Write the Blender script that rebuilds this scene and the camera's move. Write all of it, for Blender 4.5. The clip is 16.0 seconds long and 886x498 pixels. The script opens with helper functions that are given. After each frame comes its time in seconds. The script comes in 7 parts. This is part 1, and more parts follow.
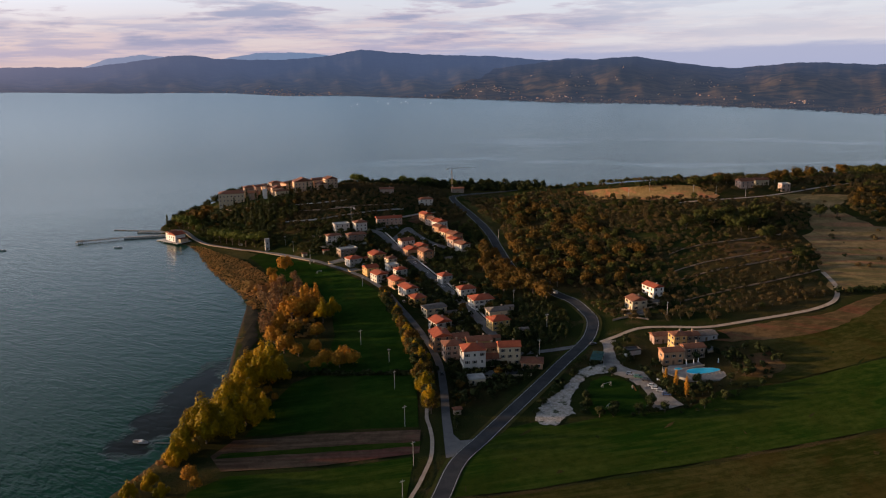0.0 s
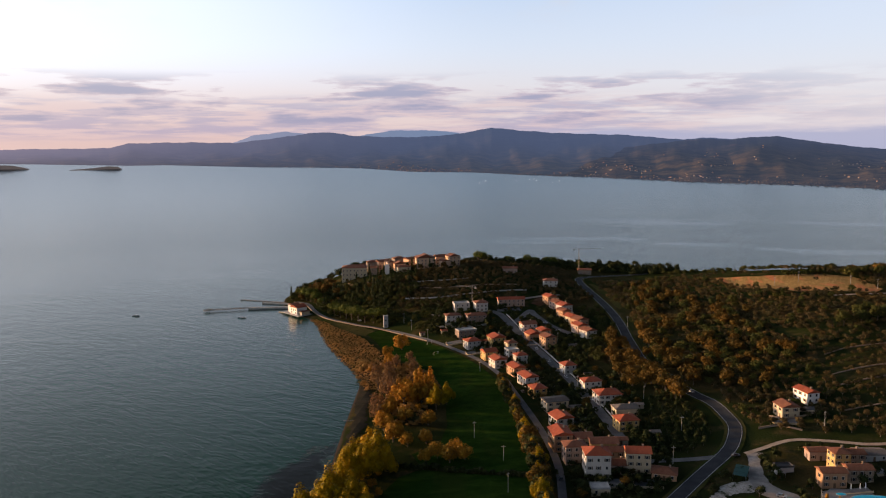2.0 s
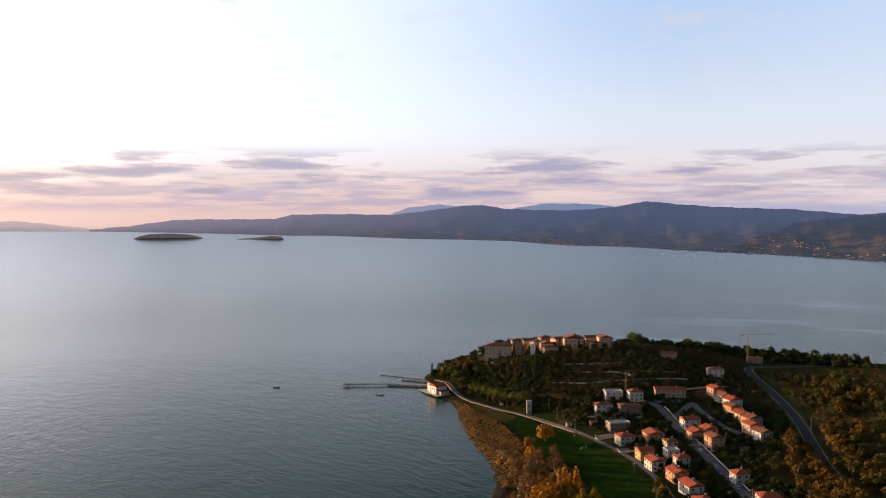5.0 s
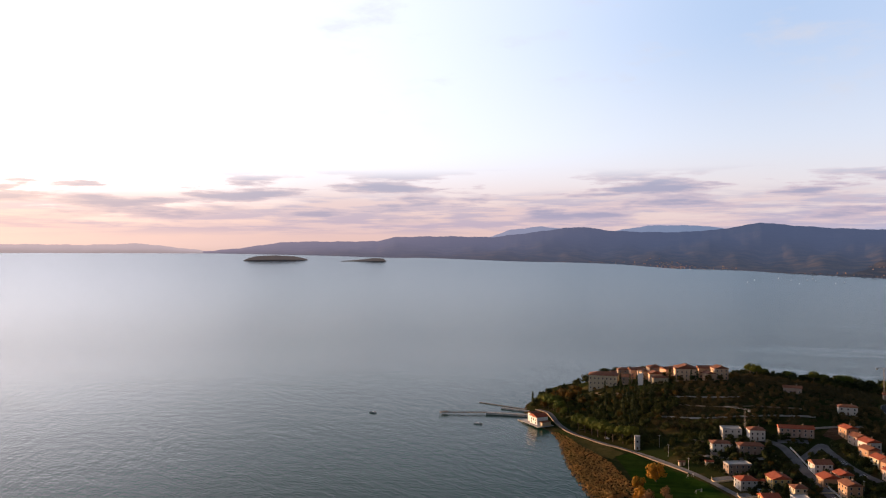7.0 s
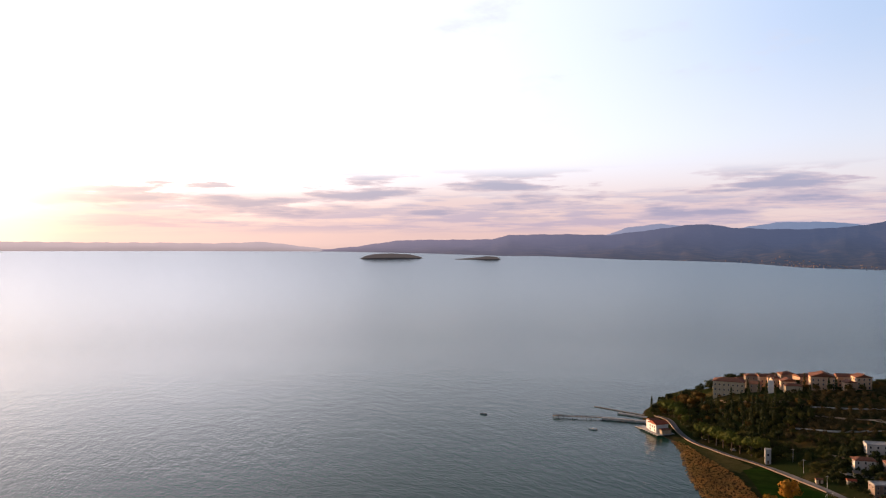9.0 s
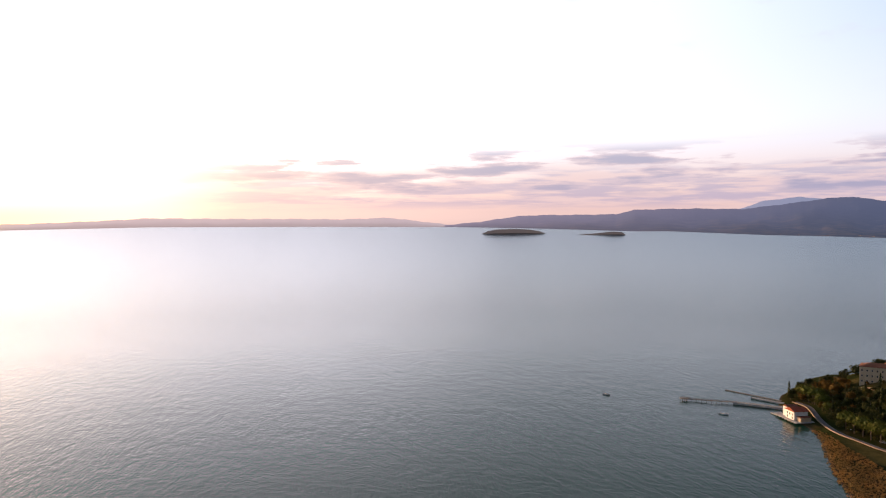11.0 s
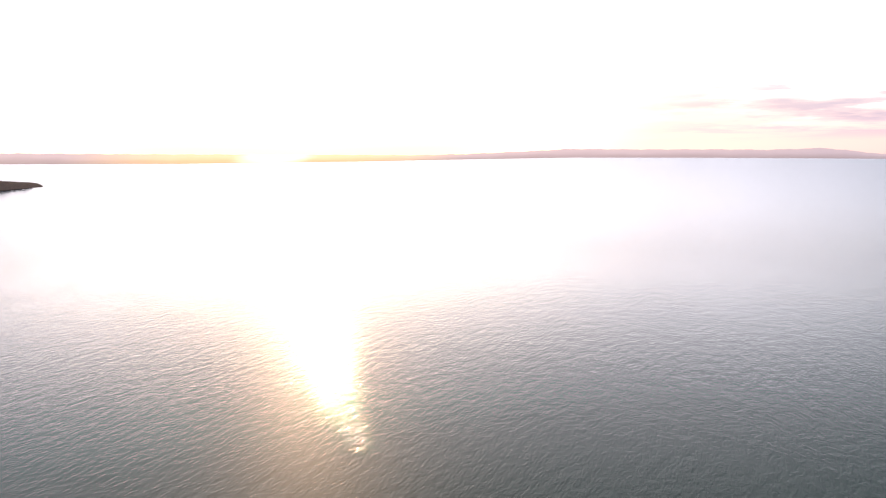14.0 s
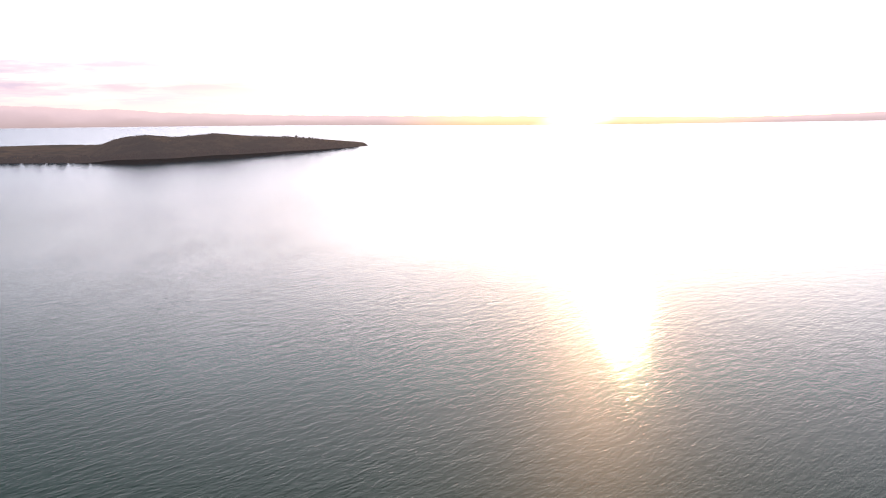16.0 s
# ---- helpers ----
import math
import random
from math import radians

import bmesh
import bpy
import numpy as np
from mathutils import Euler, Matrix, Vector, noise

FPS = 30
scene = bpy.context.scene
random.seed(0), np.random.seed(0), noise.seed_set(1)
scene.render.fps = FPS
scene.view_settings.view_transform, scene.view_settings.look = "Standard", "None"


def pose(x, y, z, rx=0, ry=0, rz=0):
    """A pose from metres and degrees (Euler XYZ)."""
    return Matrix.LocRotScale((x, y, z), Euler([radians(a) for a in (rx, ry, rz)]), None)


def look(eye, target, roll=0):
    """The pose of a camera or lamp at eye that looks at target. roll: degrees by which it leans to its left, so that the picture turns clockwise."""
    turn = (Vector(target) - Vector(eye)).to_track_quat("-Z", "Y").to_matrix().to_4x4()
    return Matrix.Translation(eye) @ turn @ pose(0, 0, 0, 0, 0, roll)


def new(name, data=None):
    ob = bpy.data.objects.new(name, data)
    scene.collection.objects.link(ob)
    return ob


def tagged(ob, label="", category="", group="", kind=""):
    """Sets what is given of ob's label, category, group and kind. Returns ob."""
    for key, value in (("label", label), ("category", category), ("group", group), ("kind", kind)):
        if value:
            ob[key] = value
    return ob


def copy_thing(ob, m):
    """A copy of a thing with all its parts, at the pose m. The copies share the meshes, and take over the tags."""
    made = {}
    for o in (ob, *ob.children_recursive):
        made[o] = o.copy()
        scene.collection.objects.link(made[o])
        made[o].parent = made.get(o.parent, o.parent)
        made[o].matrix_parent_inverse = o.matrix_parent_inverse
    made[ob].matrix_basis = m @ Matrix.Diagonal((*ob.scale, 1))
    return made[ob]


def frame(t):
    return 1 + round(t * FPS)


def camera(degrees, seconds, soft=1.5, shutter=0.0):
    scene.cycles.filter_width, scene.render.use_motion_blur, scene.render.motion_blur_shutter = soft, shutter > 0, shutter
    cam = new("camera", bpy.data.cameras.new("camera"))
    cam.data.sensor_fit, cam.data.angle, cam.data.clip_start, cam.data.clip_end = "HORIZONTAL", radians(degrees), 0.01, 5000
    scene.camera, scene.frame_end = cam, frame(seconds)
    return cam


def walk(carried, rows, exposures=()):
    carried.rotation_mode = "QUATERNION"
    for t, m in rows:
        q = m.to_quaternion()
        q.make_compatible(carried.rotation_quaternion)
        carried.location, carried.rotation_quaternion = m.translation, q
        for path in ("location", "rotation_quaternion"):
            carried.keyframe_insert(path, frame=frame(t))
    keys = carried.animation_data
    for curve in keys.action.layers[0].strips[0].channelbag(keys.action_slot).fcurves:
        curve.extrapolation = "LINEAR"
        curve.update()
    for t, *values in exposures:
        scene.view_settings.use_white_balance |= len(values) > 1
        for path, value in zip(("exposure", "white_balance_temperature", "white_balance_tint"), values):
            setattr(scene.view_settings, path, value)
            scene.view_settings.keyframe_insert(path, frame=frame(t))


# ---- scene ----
cam = camera(58.68, 16.0, 1.15)
# seconds, x, y, z, yaw, pitch, roll
ROWS = [
    (0.0, -0.00, 0.00, 156.00, -0.00, -12.99, 0.90),
    (0.5, 0.23, 6.93, 155.98, 2.09, -11.50, 0.79),
    (1.0, 0.45, 13.73, 155.89, 4.17, -10.00, 0.68),
    (1.5, 0.57, 20.42, 155.78, 7.04, -8.64, 0.54),
    (2.0, 0.30, 27.06, 155.73, 9.28, -7.41, 0.43),
    (2.5, -0.25, 33.77, 155.71, 11.38, -6.29, 0.22),
    (3.0, -1.01, 40.55, 155.74, 13.51, -5.21, 0.12),
    (3.5, -1.94, 47.35, 155.72, 15.51, -4.23, 0.03),
    (4.0, -2.89, 54.11, 155.63, 17.03, -3.42, -0.00),
    (6.5, -12.07, 86.89, 155.40, 25.74, -0.74, -0.07),
    (7.0, -13.95, 91.75, 155.36, 27.64, -0.50, -0.04),
    (7.5, -15.72, 96.33, 155.26, 29.64, -0.38, -0.04),
    (8.0, -17.38, 100.69, 155.17, 31.72, -0.38, 0.04),
    (8.5, -18.96, 104.82, 155.03, 33.90, -0.46, 0.09),
    (9.0, -20.52, 108.74, 154.83, 35.97, -0.63, 0.06),
    (11.5, -27.03, 121.46, 154.96, 49.00, -3.14, 0.20),
    (12.0, -28.30, 124.23, 155.14, 54.19, -4.01, 0.05),
    (12.5, -29.55, 127.04, 155.27, 58.91, -4.87, 0.15),
    (13.0, -30.80, 129.86, 155.30, 63.44, -5.86, 0.10),
    (13.5, -32.06, 132.71, 155.21, 68.71, -6.63, 0.19),
    (14.0, -33.31, 135.57, 155.00, 74.54, -7.22, 0.41),
    (14.5, -34.56, 138.46, 154.68, 80.51, -7.92, 0.27),
    (15.0, -35.81, 141.34, 154.23, 85.78, -8.52, 0.28),
    (15.5, -37.05, 144.21, 153.71, 90.91, -9.14, 0.38),
    (16.0, -38.28, 147.07, 153.14, 96.24, -9.72, 0.54),
]
walk(cam, [(t, pose(x, y, z, 90 + pitch, roll, yaw)) for t, x, y, z, yaw, pitch, roll in ROWS],
     [(0.0, -0.20, 6150, 8), (1.5, -0.16, 6350, 10), (4.0, -0.12, 6500, 11), (7.0, -0.12, 6550, 13), (9.0, -0.09, 6550, 14), (11.5, 0.0, 6550, 15), (13.5, 0.22, 6550, 16), (16.0, 0.46, 6500, 16.5)])

# ---- world, sun and light ----
SUN_BEARING, SUN_HEIGHT = radians(84.7), radians(4.9)
SUN_WAY = Vector((-math.sin(SUN_BEARING) * math.cos(SUN_HEIGHT), math.cos(SUN_BEARING) * math.cos(SUN_HEIGHT), math.sin(SUN_HEIGHT)))
sun_data = bpy.data.lights.new("sun", "SUN")
sun_data.energy, sun_data.angle, sun_data.color = 9.2, radians(0.8), (1.0, 0.60, 0.30)
sun = new("sun", sun_data)
sun.matrix_world = look(SUN_WAY * 2000, (0, 0, 0))


class Nodes:
    """Short calls for building a node tree."""

    def __init__(self, tree):
        self.t = tree
        tree.nodes.clear()

    def put(self, kind, **values):
        n = self.t.nodes.new(kind)
        for k, v in values.items():
            if k == "at":
                continue
            n.inputs[k.replace("_", " ")].default_value = v
        return n

    def link(self, a, b):
        self.t.links.new(a, b)

    def feed(self, socket, v):
        if isinstance(v, bpy.types.NodeSocket):
            self.t.links.new(v, socket)
        else:
            socket.default_value = v

    def math(self, op, a, b=0.0, clamp=False):
        n = self.t.nodes.new("ShaderNodeMath")
        n.operation, n.use_clamp = op, clamp
        self.feed(n.inputs[0], a)
        self.feed(n.inputs[1], b)
        return n.outputs[0]

    def ramp(self, v, lo, hi, a=0.0, b=1.0, smooth=True):
        n = self.t.nodes.new("ShaderNodeMapRange")
        n.interpolation_type = "SMOOTHSTEP" if smooth else "LINEAR"
        for i, x in enumerate((v, lo, hi, a, b)):
            self.feed(n.inputs[i], x)
        return n.outputs[0]

    def mix(self, f, a, b, mode="MIX"):
        n = self.t.nodes.new("ShaderNodeMix")
        n.data_type, n.blend_type = "RGBA", mode
        self.feed(n.inputs[0], f)
        for i, c in ((6, a), (7, b)):
            self.feed(n.inputs[i], c if isinstance(c, bpy.types.NodeSocket) else (*c[:3], 1.0))
        return n.outputs[2]

    def noise(self, vec, scale, detail=4.0, rough=0.55, out=0):
        n = self.t.nodes.new("ShaderNodeTexNoise")
        n.inputs["Scale"].default_value, n.inputs["Detail"].default_value, n.inputs["Roughness"].default_value = scale, detail, rough
        if vec is not None:
            self.t.links.new(vec, n.inputs["Vector"])
        return n.outputs[out]

    def scaled(self, vec, s, turn=0.0):
        n = self.t.nodes.new("ShaderNodeMapping")
        n.inputs["Scale"].default_value = s
        n.inputs["Rotation"].default_value = (0, 0, turn)
        self.t.links.new(vec, n.inputs["Vector"])
        return n.outputs[0]

    def bump(self, height, strength, distance=1.0, normal=None):
        n = self.t.nodes.new("ShaderNodeBump")
        n.inputs["Strength"].default_value, n.inputs["Distance"].default_value = strength, distance
        self.t.links.new(height, n.inputs["Height"])
        if normal is not None:
            self.t.links.new(normal, n.inputs["Normal"])
        return n.outputs[0]


world = bpy.data.worlds.new("evening_sky")
scene.world = world
world.use_nodes = True
N = Nodes(world.node_tree)
direction = N.put("ShaderNodeTexCoord").outputs["Generated"]
sep = N.put("ShaderNodeSeparateXYZ")
N.link(direction, sep.inputs[0])
X, Y, Z = sep.outputs
sky = N.put("ShaderNodeTexSky")
sky.sky_type, sky.sun_disc, sky.sun_elevation, sky.sun_rotation = "NISHITA", False, SUN_HEIGHT, -SUN_BEARING
sky.air_density, sky.dust_density, sky.ozone_density = 1.0, 2.0, 1.5
toward = N.put("ShaderNodeVectorMath")
toward.operation = "DOT_PRODUCT"
N.link(direction, toward.inputs[0])
toward.inputs[1].default_value = SUN_WAY
S = toward.outputs["Value"]
# broad evening glow, blue away from the sun and white near it, fading to a dim zenith
high = N.mix(N.ramp(S, -0.35, 0.32), (0.80, 0.93, 1.20), (0.58, 0.78, 1.12))
high = N.mix(N.ramp(Z, 0.07, 0.27), (0.96, 1.02, 1.18), high)
high = N.mix(N.ramp(S, 0.15, 0.72), high, (1.28, 1.36, 1.58))
high = N.mix(N.ramp(S, 0.66, 0.93), high, (2.8, 2.78, 3.1))
low = N.mix(N.ramp(S, -0.2, 0.6), (1.08, 0.98, 1.02), (1.02, 0.74, 0.72))
low = N.mix(N.ramp(S, 0.62, 0.93), low, (1.25, 0.92, 0.86))
glow = N.mix(N.ramp(Z, 0.005, 0.13), low, high)
glow = N.mix(N.ramp(N.math("SUBTRACT", Z, N.math("MULTIPLY", N.math("POWER", N.math("MAXIMUM", S, 0.0), 2.5), 0.5)), 0.285, 0.37), glow, (0.030, 0.045, 0.08))
glow = N.mix(N.ramp(S, -0.75, -0.42), (0.10, 0.10, 0.14), glow)
# streaky cloud bank low over the hills: a soft lavender haze with firmer long strips above it
bearing = N.math("ARCTAN2", N.math("MULTIPLY", X, -1.0), Y)
flat = N.put("ShaderNodeCombineXYZ")
N.link(N.math("MULTIPLY", bearing, 13.0), flat.inputs[0])
N.link(N.math("MULTIPLY", Z, 85.0), flat.inputs[1])
haze = N.noise(N.scaled(flat.outputs[0], (0.42, 0.60, 1.0)), 1.0, 7.0, 0.58)
strip = N.noise(N.scaled(flat.outputs[0], (0.50, 0.56, 1.0)), 1.0, 8.0, 0.56)
low_bank = N.math("MULTIPLY", N.ramp(Z, 0.002, 0.022), N.ramp(Z, 0.046, 0.072, 1.0, 0.0))
high_bank = N.math("MULTIPLY", N.ramp(Z, 0.018, 0.036), N.ramp(Z, 0.070, 0.094, 1.0, 0.0))
soft_cover = N.math("MULTIPLY", N.ramp(haze, 0.36, 0.50), low_bank)
firm_cover = N.math("MULTIPLY", N.ramp(strip, 0.475, 0.545), high_bank)
fade = N.math("MULTIPLY", N.ramp(S, -0.28, 0.12, 0.22, 1.0), N.ramp(S, 0.88, 0.985, 1.0, 0.0))
tone = N.ramp(N.noise(N.scaled(flat.outputs[0], (0.7, 1.3, 1.0)), 1.0, 6.0, 0.6), 0.42, 0.60)
soft_cloud = N.mix(tone, (0.50, 0.48, 0.74), (0.92, 0.72, 0.80))
firm_cloud = N.mix(N.ramp(strip, 0.50, 0.62), (0.80, 0.66, 0.80), (0.42, 0.43, 0.68))
painted = N.mix(N.math("MULTIPLY", N.math("MULTIPLY", soft_cover, fade), 0.75), glow, soft_cloud)
painted = N.mix(N.math("MULTIPLY", N.math("MULTIPLY", firm_cover, fade), 0.92), painted, firm_cloud)
# a slate-blue shelf low in the north
shelf_top = N.math("ADD", Z, N.math("MULTIPLY", N.math("SUBTRACT", haze, 0.5), 0.03))
shelf = N.math("MULTIPLY", N.ramp(shelf_top, 0.014, 0.023, 1.0, 0.0), N.ramp(bearing, -0.04, 0.16, 0.85, 0.0))
shelf = N.math("MULTIPLY", shelf, N.ramp(bearing, -1.2, -0.6))
painted = N.mix(shelf, painted, (0.55, 0.58, 0.84))
# thin high wisps
wisp = N.noise(N.scaled(flat.outputs[0], (0.5, 0.22, 1), 0.5), 0.9, 6.0, 0.6)
veil = N.math("MULTIPLY", N.ramp(wisp, 0.52, 0.72), N.math("MULTIPLY", N.ramp(Z, 0.12, 0.2), N.ramp(Z, 0.3, 0.45, 0.55, 0.0)))
painted = N.mix(veil, painted, (0.9, 0.88, 0.95))
# the sun's own blaze on the horizon
painted = N.mix(1.0, painted, N.mix(N.ramp(S, 0.90, 1.0), (0, 0, 0), (0.9, 0.80, 0.74)), "ADD")
painted = N.mix(1.0, painted, N.mix(N.ramp(S, 0.9975, 0.9998), (0, 0, 0), (8.0, 5.5, 3.0)), "ADD")
amber = N.math("MULTIPLY", N.ramp(S, 0.93, 0.995), N.ramp(Z, 0.0, 0.04, 1.0, 0.0))
painted = N.mix(amber, painted, N.mix(1.0, painted, (1.0, 0.80, 0.48), "MULTIPLY"))
below = N.ramp(Z, -0.05, 0.0)
painted = N.mix(below, (0.12, 0.12, 0.13), painted)
back1 = N.put("ShaderNodeBackground")
N.link(painted, back1.inputs[0])
back1.inputs[1].default_value = 0.78
back2 = N.put("ShaderNodeBackground")
N.link(sky.outputs[0], back2.inputs[0])
back2.inputs[1].default_value = 0.06
both = N.put("ShaderNodeAddShader")
N.link(back1.outputs[0], both.inputs[0])
N.link(back2.outputs[0], both.inputs[1])
out = N.put("ShaderNodeOutputWorld")
N.link(both.outputs[0], out.inputs[0])


# ---- materials ----
def material(name, build, rough=0.8, metal=0.0, spec=0.3):
    m = bpy.data.materials.new(name)
    m.use_nodes = True
    n = Nodes(m.node_tree)
    b = n.put("ShaderNodeBsdfPrincipled")
    b.inputs["Roughness"].default_value, b.inputs["Metallic"].default_value, b.inputs["Specular IOR Level"].default_value = rough, metal, spec
    o = n.put("ShaderNodeOutputMaterial")
    n.link(b.outputs[0], o.inputs[0])
    pos = n.put("ShaderNodeNewGeometry").outputs["Position"]
    build(n, b, pos)
    return m


def two_tone(a, b, scale, scale2=None, bump=0.3, dist=0.1, island=False, contrast=(0.35, 0.65)):
    """Base colour between a and b by noise at two sizes, with relief."""
    def build(n, s, pos):
        f = n.ramp(n.noise(pos, scale, 5.0), *contrast)
        g = n.noise(pos, scale2 or scale * 7, 3.0)
        c = n.mix(f, a, b)
        c = n.mix(n.ramp(g, 0.3, 0.75, 0.0, 0.45), c, tuple(x * 0.55 for x in a))
        if island:
            r = n.put("ShaderNodeNewGeometry").outputs["Random Per Island"]
            c = n.mix(n.ramp(r, 0, 1, 0.0, 0.6, False), c, tuple(x * 1.5 for x in b))
        n.feed(s.inputs["Base Color"], c)
        if bump:
            n.link(n.bump(g, bump, dist), s.inputs["Normal"])
    return build


def leaf_build(a, b):
    """Leaves: each clump a shade of its own, each tree a shade of its own."""
    def build(n, s, pos):
        r = n.put("ShaderNodeNewGeometry").outputs["Random Per Island"]
        o = n.put("ShaderNodeObjectInfo").outputs["Random"]
        c = n.mix(r, a, b)
        c = n.mix(n.math("MULTIPLY", o, 0.5), c, tuple((x + y) * 0.32 for x, y in zip(a, b)))
        big = n.noise(pos, 0.06, 3.0)
        c = n.mix(n.ramp(big, 0.4, 0.65, 0.0, 0.5), c, tuple(y * 1.25 for y in (b[0] * 1.1, b[1] * 0.9, b[2] * 0.8)))
        n.feed(s.inputs["Base Color"], c)
        s.inputs["Specular IOR Level"].default_value = 0.06
        through_leaf = n.put("ShaderNodeBsdfTranslucent")
        n.link(c, through_leaf.inputs["Color"])
        both_sides = n.put("ShaderNodeMixShader")
        both_sides.inputs[0].default_value = 0.10
        n.link(s.outputs[0], both_sides.inputs[1])
        n.link(through_leaf.outputs[0], both_sides.inputs[2])
        n.link(both_sides.outputs[0], [x for x in n.t.nodes if x.type == "OUTPUT_MATERIAL"][0].inputs[0])
    return build


MAT = {}
MAT["leaf_olive"] = material("leaf_olive", leaf_build((0.023, 0.027, 0.011), (0.092, 0.069, 0.028)), 0.7)
MAT["leaf_dark"] = material("leaf_dark", leaf_build((0.0131, 0.0230, 0.0082), (0.0394, 0.0476, 0.0148)), 0.7)
MAT["leaf_oak"] = material("leaf_oak", leaf_build((0.030, 0.028, 0.006), (0.115, 0.070, 0.014)), 0.7)
MAT["leaf_holm"] = material("leaf_holm", leaf_build((0.0236, 0.0323, 0.0080), (0.060, 0.065, 0.0160)), 0.7)
MAT["leaf_tan"] = material("leaf_tan", leaf_build((0.1214, 0.0698, 0.0303), (0.2063, 0.1214, 0.0546)), 0.8)
MAT["leaf_poplar"] = material("leaf_poplar", leaf_build((0.110, 0.088, 0.002), (0.36, 0.235, 0.003)), 0.6)
MAT["leaf_amber"] = material("leaf_amber", leaf_build((0.165, 0.090, 0.010), (0.40, 0.200, 0.022)), 0.7)
MAT["leaf_pine"] = material("leaf_pine", leaf_build((0.0426, 0.0640, 0.0098), (0.0984, 0.1148, 0.0197)), 0.7)
MAT["reed"] = material("reed", leaf_build((0.200, 0.128, 0.040), (0.360, 0.220, 0.078)), 0.8)
MAT["bark"] = material("bark", two_tone((0.07, 0.05, 0.035), (0.14, 0.11, 0.08), 2.0), 0.9)
MAT["pale_wood"] = material("pale_wood", two_tone((0.34, 0.26, 0.19), (0.46, 0.38, 0.30), 3.0), 0.8)


def ground_build(n, s, pos):
    big = n.noise(pos, 0.011, 5.0)
    mid = n.noise(pos, 0.06, 5.0, 0.6)
    fine = n.noise(pos, 0.9, 4.0)
    c = n.mix(n.ramp(big, 0.44, 0.64), (0.018, 0.026, 0.008), (0.058, 0.042, 0.018))
    c = n.mix(n.ramp(mid, 0.50, 0.74, 0.0, 0.75), c, (0.098, 0.066, 0.032))
    c = n.mix(n.ramp(fine, 0.35, 0.7, 0.0, 0.6), c, (0.022, 0.028, 0.010))
    sepz = n.put("ShaderNodeSeparateXYZ")
    n.link(pos, sepz.inputs[0])
    c = n.mix(n.ramp(n.math("ADD", sepz.outputs[2], n.math("MULTIPLY", mid, 1.0)), 0.5, 1.1), (0.060, 0.046, 0.036), c)
    n.feed(s.inputs["Base Color"], c)
    n.link(n.bump(n.math("ADD", fine, mid), 0.6, 0.6), s.inputs["Normal"])


MAT["ground"] = material("ground", ground_build, 0.95, 0, 0.0)


def grass_build(a, b, rows=0.0, turn=0.0):
    def build(n, s, pos):
        big = n.noise(pos, 0.02, 5.0)
        fine = n.noise(pos, 1.6, 4.0)
        c = n.mix(n.ramp(big, 0.38, 0.66), a, b)
        c = n.mix(n.ramp(fine, 0.3, 0.75, 0.0, 0.45), c, tuple(x * 0.5 for x in a))
        if rows:
            turned = n.scaled(pos, (1.0, 1.0, 1.0), turn)
            lanes = n.noise(n.scaled(turned, (rows, rows * 0.04, 1.0)), 1.0, 4.0, 0.65)
            c = n.mix(n.ramp(lanes, 0.42, 0.64, 0.0, 0.55), c, tuple(x * 1.25 for x in b))
            broad = n.noise(n.scaled(turned, (rows * 0.16, rows * 0.025, 1.0)), 1.0, 3.0)
            c = n.mix(n.ramp(broad, 0.50, 0.66, 0.0, 0.6), c, (a[0] * 2.1, a[1] * 1.05, a[2] * 1.5))
        tuft = n.noise(pos, 0.22, 4.0, 0.65)
        c = n.mix(n.ramp(tuft, 0.40, 0.70, 0.0, 0.5), c, tuple(x * 0.62 for x in a))
        n.feed(s.inputs["Base Color"], c)
        n.link(n.bump(fine, 0.5, 0.25), s.inputs["Normal"])
    return build


MAT["lawn"] = material("lawn", grass_build((0.011, 0.032, 0.005), (0.026, 0.050, 0.008), 0.12, radians(75)), 0.95, 0, 0.0)
MAT["pasture"] = material("pasture", grass_build((0.014, 0.038, 0.005), (0.042, 0.056, 0.011), 0.30, radians(78)), 0.95, 0, 0.0)
MAT["stubble"] = material("stubble", grass_build((0.022, 0.031, 0.006), (0.062, 0.054, 0.017), 0.34, radians(78)), 0.95, 0, 0.0)
MAT["verge"] = material("verge", grass_build((0.040, 0.050, 0.014), (0.100, 0.080, 0.030)), 0.95, 0, 0.0)
MAT["dry_field"] = material("dry_field", grass_build((0.26, 0.165, 0.062), (0.34, 0.225, 0.090), 0.4, 0.3), 0.95, 0, 0.0)
MAT["bare_slope"] = material("bare_slope", grass_build((0.13, 0.112, 0.050), (0.27, 0.185, 0.095), 0.05, 0.5), 0.95, 0, 0.0)
MAT["ploughed"] = material("ploughed", grass_build((0.060, 0.042, 0.026), (0.135, 0.090, 0.060), 0.45, radians(90)), 0.95, 0, 0.0)
MAT["ploughed_hill"] = material("ploughed_hill", grass_build((0.075, 0.054, 0.024), (0.135, 0.085, 0.042), 0.30, radians(82)), 0.95, 0, 0.0)
